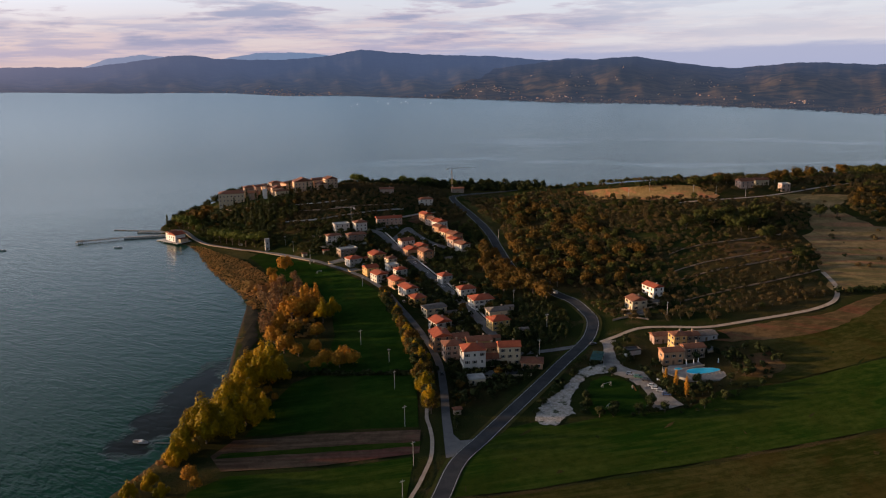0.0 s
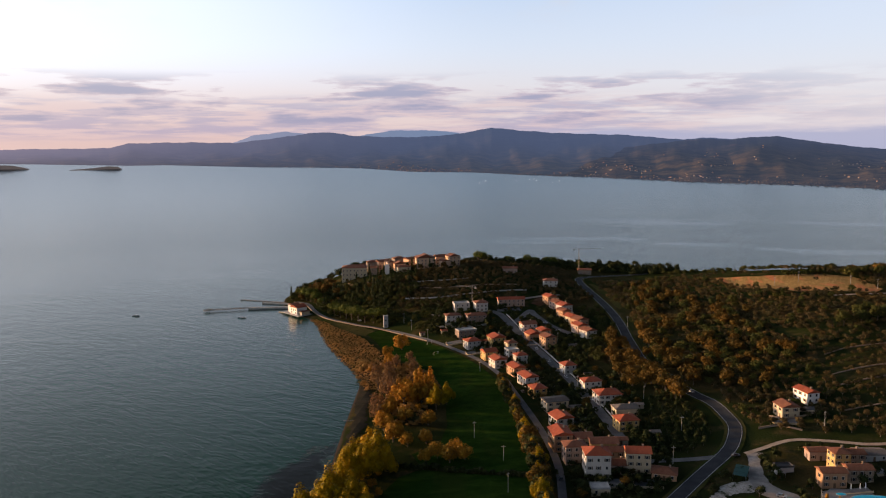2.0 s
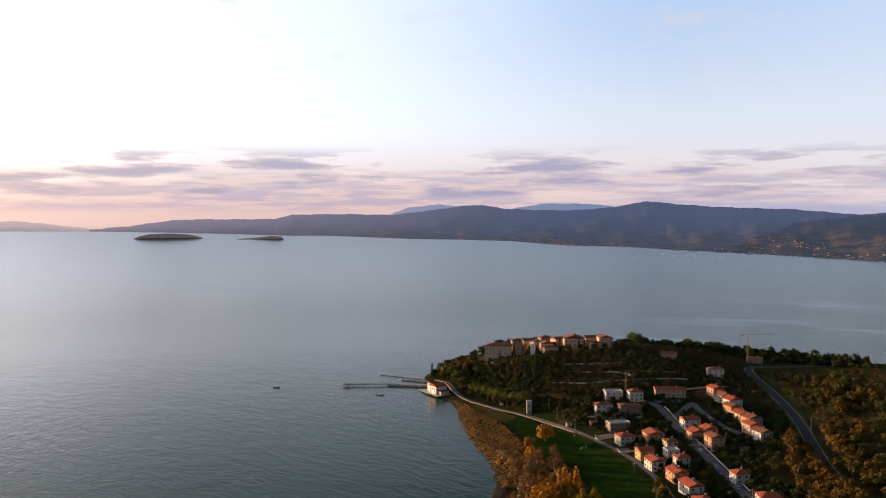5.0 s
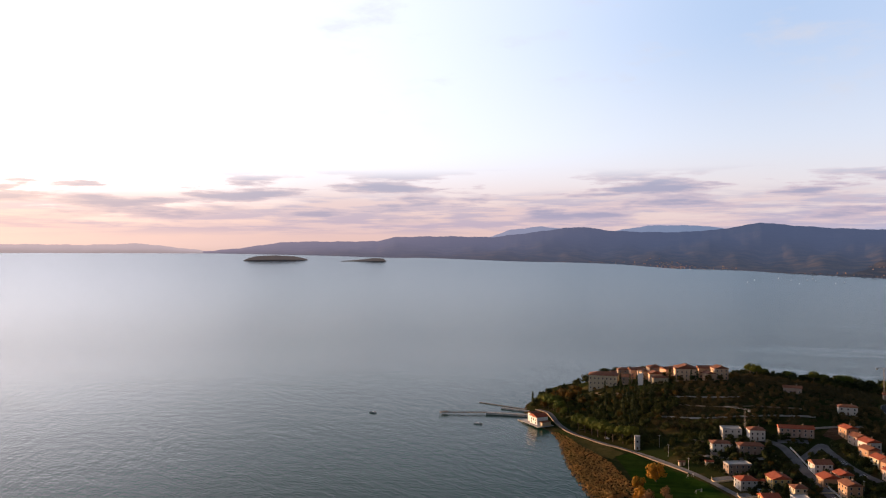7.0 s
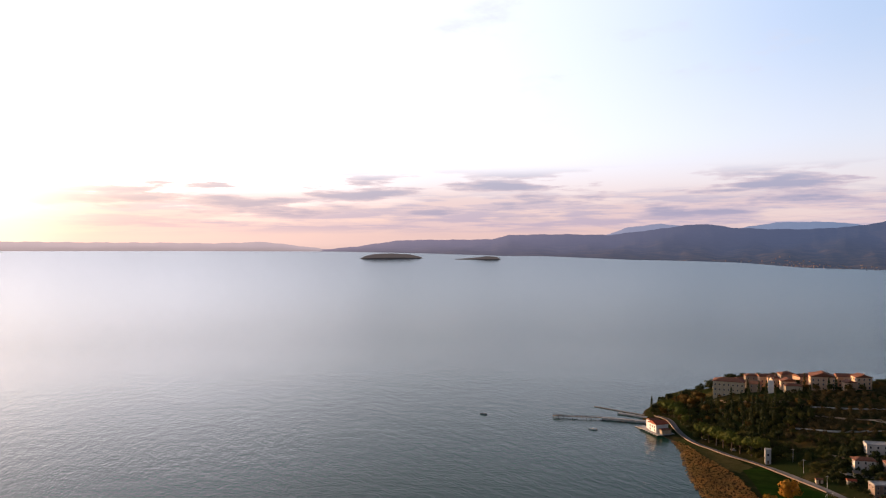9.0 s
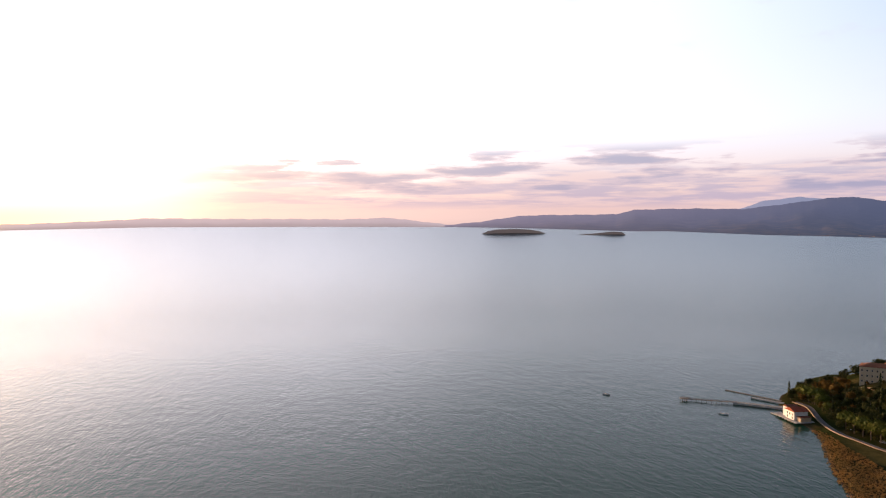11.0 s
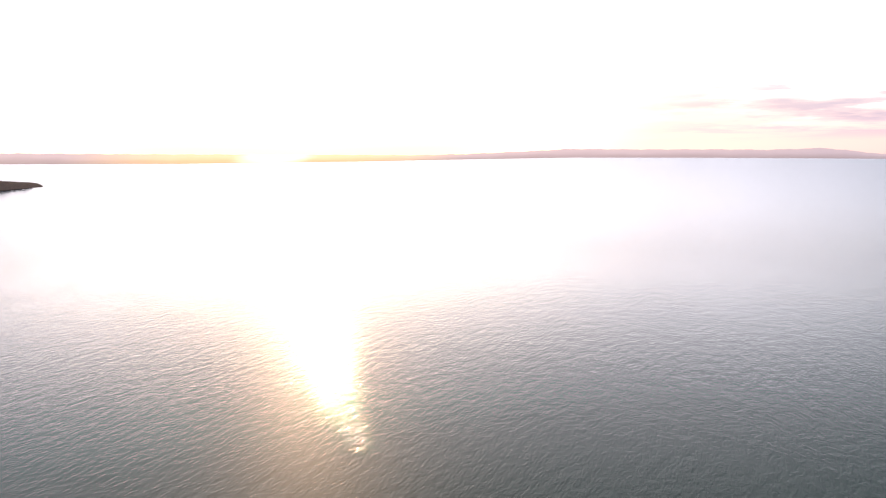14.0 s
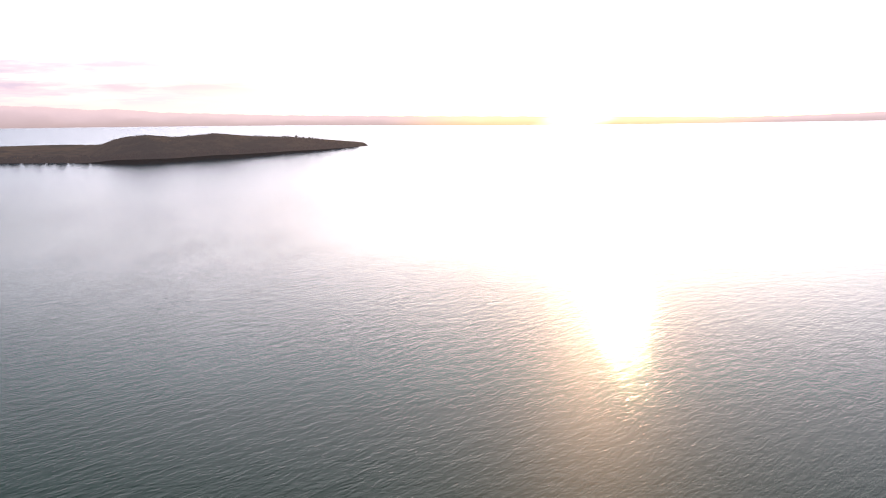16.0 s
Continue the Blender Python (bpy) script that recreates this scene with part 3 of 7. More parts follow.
rings = np.concatenate([np.linspace(0, 0.42, 10), np.linspace(0.45, 1, 44)])
turns = np.linspace(0, 2 * np.pi, 721)[:-1]
bearings = (np.degrees(turns) + 170) % 360 - 170
bearings = np.where(bearings < -60, bearings + 360, bearings)
outer = np.array([dip_radius(float(np.interp(q, [p[0] for p in SHORE], [p[1] for p in SHORE]))) for q in bearings]) + 25.0
rr, aa = rings[:, None] * outer[None, :], np.broadcast_to(turns, (len(rings), 720))
wx, wy = MID[0] - rr * np.sin(aa), MID[1] + rr * np.cos(aa)
v = np.stack([wx, wy, bowl(wx, wy)], -1).reshape(-1, 3)
i = np.arange(len(rings) - 1)[:, None] * 720 + np.arange(720)[None, :]
j = np.arange(len(rings) - 1)[:, None] * 720 + (np.arange(720)[None, :] + 1) % 720
f = np.stack([i, j, j + 720, i + 720], -1).reshape(-1, 4)
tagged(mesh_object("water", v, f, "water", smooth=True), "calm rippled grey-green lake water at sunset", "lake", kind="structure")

# ---- far shores and islands ----
RANGES = {}


def range_of_hills(name, label, mat, skyline, shore, back, step=0.12, bend=0.95, front=0.0):
    """Hills from a shore (bearing, dip) up to a skyline (bearing, height), both in degrees, with folds between."""
    lo, hi = skyline[0][0], skyline[-1][0]
    az = np.arange(lo, hi, step)
    top = np.interp(az, [p[0] for p in skyline], [p[1] for p in skyline])
    top = top + 0.016 * np.sin(az * 3.1) + 0.010 * np.sin(az * 7.7 + 1.0) + 0.006 * np.sin(az * 17.0)
    dip = np.interp(az, [p[0] for p in shore], [p[1] for p in shore])
    r0 = np.maximum([dip_radius(d) for d in dip], front)
    r1 = np.minimum(np.maximum(r0 + 330, back), 4850.0)
    a = np.radians(az)
    us = np.linspace(0, 1, 21)
    V = []
    for u in us:
        r = r0 + (r1 - r0) * u
        z0 = 155.5 - r0 * np.tan(np.radians(np.minimum(dip, 1.0) if front else dip))
        z1 = 155.5 + r1 * np.tan(np.radians(top))
        fold = (np.sin(az * 0.55 + 5 * u) + 0.8 * np.sin(az * 1.15 - 6 * u + 1) + 0.5 * np.sin(az * 2.3 + 7 * u + 2) + 0.18 * np.sin(az * 4.9 - 9 * u)) * 0.055 * math.sin(math.pi * u)
        e = u ** bend + fold
        z = z0 + (z1 - z0) * np.clip(e, 0.0, 1.0) - (3.0 if u == 0 else 0.0)
        V.append(np.stack([MID[0] - r * np.sin(a), MID[1] + r * np.cos(a), z], -1))
    RANGES[name] = (az, us, np.array(V))
    n = len(az)
    v = np.concatenate(V)
    i = (np.arange(len(us) - 1)[:, None] * n + np.arange(n - 1)).ravel()
    f = np.stack([i + 1, i, i + n, i + n + 1], -1)
    return tagged(mesh_object(name, v, f, mat, smooth=True), label, "hills", kind="structure")


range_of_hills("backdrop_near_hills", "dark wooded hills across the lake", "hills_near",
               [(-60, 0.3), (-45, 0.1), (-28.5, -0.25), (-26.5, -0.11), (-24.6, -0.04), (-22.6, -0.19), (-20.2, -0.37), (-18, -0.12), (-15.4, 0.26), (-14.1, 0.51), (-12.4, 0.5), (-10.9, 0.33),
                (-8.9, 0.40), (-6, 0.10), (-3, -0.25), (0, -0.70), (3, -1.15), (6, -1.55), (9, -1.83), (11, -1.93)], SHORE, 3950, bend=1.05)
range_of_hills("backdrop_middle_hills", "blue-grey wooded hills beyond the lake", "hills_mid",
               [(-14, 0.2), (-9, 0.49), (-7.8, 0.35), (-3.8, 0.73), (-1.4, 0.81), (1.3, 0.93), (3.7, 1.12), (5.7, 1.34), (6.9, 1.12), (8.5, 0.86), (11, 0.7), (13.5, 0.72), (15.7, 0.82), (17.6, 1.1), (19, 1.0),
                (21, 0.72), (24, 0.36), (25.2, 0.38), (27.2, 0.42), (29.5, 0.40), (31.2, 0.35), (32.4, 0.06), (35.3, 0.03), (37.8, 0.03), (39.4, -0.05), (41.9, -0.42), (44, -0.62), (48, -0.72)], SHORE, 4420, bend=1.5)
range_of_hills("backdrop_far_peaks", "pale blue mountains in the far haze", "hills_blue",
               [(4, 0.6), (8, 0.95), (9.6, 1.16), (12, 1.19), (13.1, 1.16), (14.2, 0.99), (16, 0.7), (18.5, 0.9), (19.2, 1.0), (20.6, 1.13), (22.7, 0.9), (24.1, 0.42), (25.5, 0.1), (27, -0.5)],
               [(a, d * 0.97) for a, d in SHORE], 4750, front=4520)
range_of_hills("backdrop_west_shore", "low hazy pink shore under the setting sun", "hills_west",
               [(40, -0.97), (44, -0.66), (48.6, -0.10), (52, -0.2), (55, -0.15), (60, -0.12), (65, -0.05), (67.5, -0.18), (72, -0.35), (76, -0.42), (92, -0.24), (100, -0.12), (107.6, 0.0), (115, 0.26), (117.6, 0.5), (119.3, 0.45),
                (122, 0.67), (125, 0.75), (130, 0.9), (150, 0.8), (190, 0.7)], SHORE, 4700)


def island(name, label, az0, az1, shore, crest, depth, mat="island_wood"):
    """A low wooded island between two bearings; shore: (bearing, dip), crest: (bearing, elevation), in degrees."""
    az = np.linspace(az0, az1, 120)
    r0 = np.array([dip_radius(d) for d in np.interp(az, [c[0] for c in shore], [c[1] for c in shore])])
    top = np.interp(az, [c[0] for c in crest], [c[1] for c in crest])
    top = top + 0.012 * np.sin(az * 31) * np.sin(az * 7) + 0.006 * np.sin(az * 57)
    span = np.clip(np.sin(np.pi * (az - az0) / (az1 - az0)), 0, None) ** 0.5 + 0.05
    a, us, V = np.radians(az), np.linspace(0, 1, 13), []
    rc = r0 + depth * span * 0.45
    x, y = MID[0] - rc * np.sin(a), MID[1] + rc * np.cos(a)
    tall = np.maximum(155.5 + rc * np.tan(np.radians(top)) - bowl(x, y), 0.3)
    for u in us:
        r = r0 + depth * span * u
        h = tall * np.clip(1 - abs((u - 0.45) / 0.5) ** 2.4, -0.2, 1)
        x, y = MID[0] - r * np.sin(a), MID[1] + r * np.cos(a)
        V.append(np.stack([x, y, bowl(x, y) + h], -1))
    n = len(az)
    i = (np.arange(len(us) - 1)[:, None] * n + np.arange(n - 1)).ravel()
    return tagged(mesh_object(name, np.concatenate(V), np.stack([i + 1, i, i + n, i + n + 1], -1), mat, smooth=True), label, "island", kind="structure")


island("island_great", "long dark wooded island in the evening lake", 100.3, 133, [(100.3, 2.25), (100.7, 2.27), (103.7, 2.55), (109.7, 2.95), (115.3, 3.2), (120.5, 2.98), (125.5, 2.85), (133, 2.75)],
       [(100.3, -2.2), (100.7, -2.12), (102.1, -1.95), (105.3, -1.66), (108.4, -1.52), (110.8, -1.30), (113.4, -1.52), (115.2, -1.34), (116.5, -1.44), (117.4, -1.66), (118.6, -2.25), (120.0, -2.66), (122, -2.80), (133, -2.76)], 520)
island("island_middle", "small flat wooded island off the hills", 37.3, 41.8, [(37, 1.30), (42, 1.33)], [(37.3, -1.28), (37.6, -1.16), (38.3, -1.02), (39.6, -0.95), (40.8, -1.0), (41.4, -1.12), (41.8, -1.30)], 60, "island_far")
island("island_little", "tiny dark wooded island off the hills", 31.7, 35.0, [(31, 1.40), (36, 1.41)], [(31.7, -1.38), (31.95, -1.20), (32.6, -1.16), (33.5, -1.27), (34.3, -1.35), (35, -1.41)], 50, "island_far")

# ---- roads, lots and fields ----
def smooth_line(pts, n=8):
    p = [Vector(q) for q in ([pts[0]] + list(pts) + [pts[-1]])]
    res = []
    for a, b, c, d in zip(p, p[1:], p[2:], p[3:]):
        for k in range(n):
            t = k / n
            res.append(0.5 * ((2 * b) + (c - a) * t + (2 * a - 5 * b + 4 * c - d) * t * t + (3 * b - 3 * c + d - a) * t ** 3))
    return np.array([tuple(v) for v in res + [p[-2]]])


def ribbon(name, line, width, mat, lift, offset=0.0, parent=None, thick=0.0):
    """A strip draped on the land along a line."""
    g = np.gradient(line, axis=0)
    g /= np.linalg.norm(g, axis=1)[:, None] + 1e-9
    nrm = np.stack([-g[:, 1], g[:, 0]], -1)
    cols = [line + nrm * (offset + width * u) for u in (-0.5, -0.17, 0.17, 0.5)]
    z = land(line[:, 0], line[:, 1])
    V, n = [], len(line)
    for k, c in enumerate(cols):
        zz = np.maximum(land(c[:, 0], c[:, 1]), 0.55) * 0.5 + np.maximum(z, 0.55) * 0.5
        V.append(np.stack([c[:, 0], c[:, 1], np.maximum(zz, land(c[:, 0], c[:, 1])) + lift], -1))
    if thick:
        V = [V[0] - [0, 0, thick]] + V + [V[-1] - [0, 0, thick]]
    F = [(k * n + i, (k + 1) * n + i, (k + 1) * n + i + 1, k * n + i + 1) for k in range(len(V) - 1) for i in range(n - 1)]
    F = [f[::-1] for f in F]
    return mesh_object(name, np.concatenate(V), F, mat, parent)


def ragged(outline, step=5.0, amount=1.6):
    """The same outline with an uneven, natural edge."""
    rng, res = random.Random(len(outline)), []
    for (x1, y1), (x2, y2) in zip(outline, outline[1:] + outline[:1]):
        n = max(1, int(math.hypot(x2 - x1, y2 - y1) / step))
        for k in range(n):
            u = k / n
            res.append((x1 + (x2 - x1) * u + rng.uniform(-amount, amount), y1 + (y2 - y1) * u + rng.uniform(-amount, amount)))
    return res


def drape(name, outline, mat, lift, cell=6.0):
    """A patch of ground cover with its own outline, cut into cells and laid on the land."""
    bm = bmesh.new()
    bm.faces.new([bm.verts.new((x, y, 0)) for x, y in outline])
    xs, ys = [p[0] for p in outline], [p[1] for p in outline]
    for lo, hi, no in ((min(xs), max(xs), (1, 0, 0)), (min(ys), max(ys), (0, 1, 0))):
        for v in np.arange(lo + cell, hi, cell):
            bmesh.ops.bisect_plane(bm, geom=bm.verts[:] + bm.edges[:] + bm.faces[:], plane_co=tuple(v * c for c in no), plane_no=no)
    bmesh.ops.triangulate(bm, faces=bm.faces[:])
    co = np.array([v.co[:] for v in bm.verts])
    z = land(co[:, 0], co[:, 1]) + lift
    for v, zz in zip(bm.verts, z):
        v.co.z = zz
    bmesh.ops.recalc_face_normals(bm, faces=bm.faces[:])
    if sum(f.normal.z for f in bm.faces) < 0:
        bmesh.ops.reverse_faces(bm, faces=bm.faces[:])
    return part(name, bm, mat)


MAIN = smooth_line([(-16, 215), (-7, 245), (-3, 259), (3.5, 284), (14, 303), (24.5, 322), (34, 339), (46, 360), (61, 386), (76, 410), (82, 425), (85, 440), (83, 455), (79, 471), (72, 484), (64, 503), (55, 529),
                    (48, 558), (43, 607), (39, 650), (33, 687), (22, 734), (11, 781), (8, 815), (17, 834), (38, 850), (80, 868)])
LAKESIDE = smooth_line([(1, 290), (0, 305), (-1, 325), (-2, 356), (-5, 393), (-15, 438), (-32, 495), (-43, 530), (-58, 562), (-74, 586), (-87, 602), (-104, 621), (-127, 642), (-150, 661), (-167, 672), (-182, 679),
                        (-199, 690), (-210, 697), (-221, 707), (-232, 721), (-241, 735), (-249, 749), (-258, 762), (-272, 772)])
STREET = smooth_line([(27, 425), (22, 445), (19, 458), (4, 513), (-8, 551), (-22, 592), (-37, 628), (-47, 653), (-58, 676), (-70, 684)])
UPPER = smooth_line([(-47, 655), (-41, 668), (-34, 687), (-30, 680), (-22, 665), (-13, 650), (0, 634)])
LINK = smooth_line([(74, 405), (57, 401), (39, 398), (30, 394), (27, 425)])
HILLPATH = smooth_line([(84, 408), (92, 413), (108, 422), (126, 420), (144, 416), (170, 419), (193, 422), (210, 426), (223, 434), (231, 451), (232, 470)])
FIELDPATH = smooth_line([(-20, 235), (-14, 259), (-11.7, 267), (-9.2, 278), (-7.2, 289), (-6.9, 304), (-8.3, 317), (-9.7, 327), (-9.7, 350), (-10.3, 386), (-16, 420)])
CREST = smooth_line([(190, 634), (212, 633), (236, 634), (261, 640), (290, 655), (318, 673), (344, 688), (370, 700)])

road = tagged(ribbon("road_main", MAIN, 7.2, "asphalt", 0.24), "curving dark asphalt country road with white edge lines", "road", kind="structure")
for off in (-3.2, 3.2):
    tagged(ribbon("edge_line", MAIN, 0.2, "road_paint", 0.275, off, parent=road), "worn white painted edge line")
tagged(ribbon("verge", MAIN, 10.4, "verge", 0.10), "strip of dry green grass beside the road", "verge", kind="structure")
tagged(ribbon("road_lakeside", LAKESIDE, 3.8, "old_asphalt", 0.20), "narrow grey asphalt lane along the lake", "road", kind="structure")
tagged(ribbon("road_village", STREET, 6.0, "old_asphalt", 0.20), "grey asphalt street between village houses", "road", kind="structure")
tagged(ribbon("road_upper", UPPER, 5.5, "old_asphalt", 0.22), "grey asphalt side street above the village", "road", kind="structure")
tagged(ribbon("road_link", LINK, 4.0, "old_asphalt", 0.18), "pale narrow lane joining street and road", "road", kind="structure")
tagged(ribbon("track_hill", HILLPATH, 2.7, "dirt", 0.20), "pale dirt track climbing the hillside", "track", kind="structure")
tagged(ribbon("track_field", FIELDPATH, 1.6, "dirt", 0.22), "pale footpath beside the field", "track", kind="structure")
tagged(ribbon("track_crest", CREST, 3.0, "dirt", 0.22), "pale dirt track along the hill crest", "track", kind="structure")
kerb = tagged(ribbon("kerb", LAKESIDE[90:], 0.35, "wall_stone", 0.75, 2.6, thick=0.7), "low stone wall along the lakeside lane", "wall", kind="structure")
tagged(ribbon("street_wall", STREET[8:64], 0.35, "concrete", 1.0, -4.2, thick=1.0), "low pale garden wall along the street", "wall", kind="structure")

drape("lawn_lakeside", [(-16, 384), (-19, 420), (-24, 450), (-38, 497), (-48, 529), (-63, 560), (-80, 586), (-96, 607), (-114, 624), (-140, 645), (-158, 662), (-166, 648), (-154, 626), (-142, 601), (-131, 582), (-113, 563), (-90, 538),
                       (-80, 509), (-72, 473), (-66, 440), (-66, 415), (-78, 400), (-70, 385), (-40, 380)], "lawn", 0.12)
drape("verge_shore", ragged([(-162, 659), (-176, 671), (-196, 684), (-213, 696), (-228, 708), (-224, 690), (-206, 668), (-186, 650), (-166, 640)], 4.0, 1.0), "verge", 0.11)
drape("lawn_play", ragged([(64, 343), (69, 359), (78, 365), (86, 360), (90, 350), (90, 328), (76, 320), (64, 322)], 4.0, 0.7), "lawn", 0.12, 4.0)
drape("lawn_field", [(-13, 317), (-60, 317), (-88, 313), (-84, 345), (-78, 372), (-70, 382), (-40, 378), (-16, 378)], "lawn", 0.12)
drape("ploughed_field", [(-12, 314), (-57, 314), (-92, 310), (-98, 296), (-90, 283), (-52, 285), (-12, 293)], "ploughed", 0.12)
drape("lawn_strip", ragged([(-12, 303), (-55, 301), (-94, 298), (-95, 294), (-55, 296), (-12, 299)], 6.0, 0.6), "pasture", 0.17)
drape("lawn_near_field", [(-14, 290), (-52, 281), (-86, 279), (-98, 268), (-96, 230), (-60, 215), (-18, 215)], "pasture", 0.12)
drape("pasture_right", [(8, 288), (26, 313), (38, 318), (46, 313), (72, 322), (92, 323), (108, 326), (125, 341), (157, 345), (207, 360), (300, 380), (322, 325), (176, 293.5), (142, 286), (120, 282), (94, 275.6), (60, 269.5), (30, 262), (-1, 258)], "pasture", 0.10, 8.0)
drape("pasture_low", ragged([(-2, 254), (30, 259), (60, 266.5), (94, 272.6), (120, 279), (142, 283), (176, 290), (322, 321), (330, 300), (260, 215), (120, 180), (-6, 190)], 6.0, 0.5), "stubble", 0.10, 8.0)
drape("bare_yard", ragged([(152, 379), (164, 381), (167, 365), (153, 350.5), (141, 356)], 3.0, 1.0), "ploughed_hill", 0.16, 4.0)
drape("pasture_upper", [(128, 343.6), (157, 346.2), (207, 361.3), (300, 381.3), (330, 440), (256, 438), (235, 430), (200, 414), (172, 412), (160, 396), (148, 362)], "stubble", 0.11)
drape("ploughed_slope", ragged([(148, 411), (172, 414), (217, 420), (238, 432), (256, 436), (234, 417), (208, 401), (182, 395), (152, 396), (129, 402), (152, 400)], 5.0, 1.2), "ploughed_hill", 0.13)
drape("hilltop_field", ragged([(124, 752), (158, 724), (206, 711), (224, 694), (228, 646), (217, 636), (172, 655), (134, 694)], 8.0, 2.0), "dry_field", 0.14, 5.0)
drape("bare_slope", ragged([(262, 640), (281, 603), (261, 549), (244, 527), (242, 501), (234, 476), (225, 448), (256, 444), (340, 455), (345, 520), (300, 545), (300, 590), (330, 640), (300, 648)], 7.0, 3.0), "bare_slope", 0.12)
drape("bare_terrace", ragged([(184, 532), (198, 529), (215, 523), (228, 501), (218, 488), (198, 495), (186, 507)], 5.0, 2.0), "ploughed_hill", 0.12)
drape("verge_triangle", [(17, 789), (22, 790), (38, 730), (44, 697), (41, 690), (38, 697)], "verge", 0.13)
PARK = [(84, 410), (92, 409), (88.5, 399), (87.6, 386), (88.5, 377), (92, 371.5), (97.4, 367.5), (98.5, 357), (101, 346.6), (103.4, 337), (105.5, 329), (99, 326), (93, 324.5), (91.8, 328), (92.6, 339), (92.6, 347.5),
        (89, 357.7), (85, 364.5), (80.5, 368.5), (78.5, 376), (81.8, 390), (84, 400.8)]
RUBBLE = [(80, 380), (71.2, 377.6), (65.4, 371), (58.6, 357.7), (52, 347), (45, 339.5), (38.5, 325), (38.8, 315.5), (46.7, 314), (51.8, 322), (56.4, 325), (55.2, 335), (58, 344.6), (62.6, 353.6), (67.2, 364), (73.9, 367.6), (79.8, 368.4)]
drape("gravel_lot", ragged(PARK, 2.0, 0.35), "park_gravel", 0.14, 4.0)
drape("rubble_lot", ragged(RUBBLE, 1.6, 0.8), "gravel", 0.18, 3.0)
tagged(drape("road_apron", [(-1.2, 287.7), (-2.2, 308.6), (-0.6, 322), (1.2, 322), (2.0, 308.4), (4.9, 302.4), (9.0, 303), (13, 304), (8.5, 296), (4.5, 290)], "old_asphalt", 0.225, 4.0), "pale asphalt mouth of the lane at the main road", "road", kind="structure")
drape("bare_plot", [(-34, 706), (-28, 730), (-16, 724), (-16, 712), (-26, 700)], "ploughed", 0.14, 4.0)
drape("mud_beach", ragged([(-112, 385), (-115, 404), (-119, 430), (-122, 452), (-129, 480), (-132, 500), (-138, 524), (-146, 540), (-139, 541), (-131, 528), (-127, 506), (-121, 486), (-118, 462), (-112, 440), (-112, 420), (-107, 402)], 1.8, 1.1), "mud", 0.10, 5.0)
for ob in list(scene.objects):
    if ob.name.split(".")[0] in ("lawn_lakeside", "lawn_field", "lawn_near_field", "lawn_strip", "pasture_right", "pasture_upper", "verge_triangle", "verge_shore", "lawn_play", "pasture_low"):
        tagged(ob, "mown green grass field", "field", kind="structure")
    elif ob.name.split(".")[0] in ("ploughed_field", "ploughed_slope", "bare_plot", "bare_yard"):
        tagged(ob, "bare brown ploughed soil", "field", kind="structure")
    elif ob.name.split(".")[0] in ("hilltop_field", "bare_slope", "bare_terrace"):
        tagged(ob, "dry straw-coloured hillside field", "field", kind="structure")
    elif ob.name in ("gravel_lot", "rubble_lot"):
        tagged(ob, "pale gravel car park and drive", "car park", kind="structure")
    elif ob.name == "mud_beach":
        tagged(ob, "dark muddy beach at the water", "beach", kind="structure")

# ---- houses ----
HOUSES = []
wb = bmesh.new()
add_box(wb, -0.62, -0.03, -0.8, 0.62, 0.05, 0.8)
WINDOW_FRAME = part("frame", wb, "wall_white")
wb = box(-0.5, -0.045, -0.68, 0.5, 0.04, 0.68)
WINDOW_PANE = part("pane", wb, "pane")
wb = box(-0.27, -0.09, -0.75, 0.27, -0.03, 0.75, 0.015)
WINDOW_SHUTTER = part("shutter", wb, "shutter")
wb = box(-0.55, -0.06, -1.1, 0.55, 0.05, 1.1, 0.02)
DOOR = part("door", wb, "door_wood")
for ob in (WINDOW_FRAME, WINDOW_PANE, WINDOW_SHUTTER, DOOR):
    scene.collection.objects.unlink(ob)


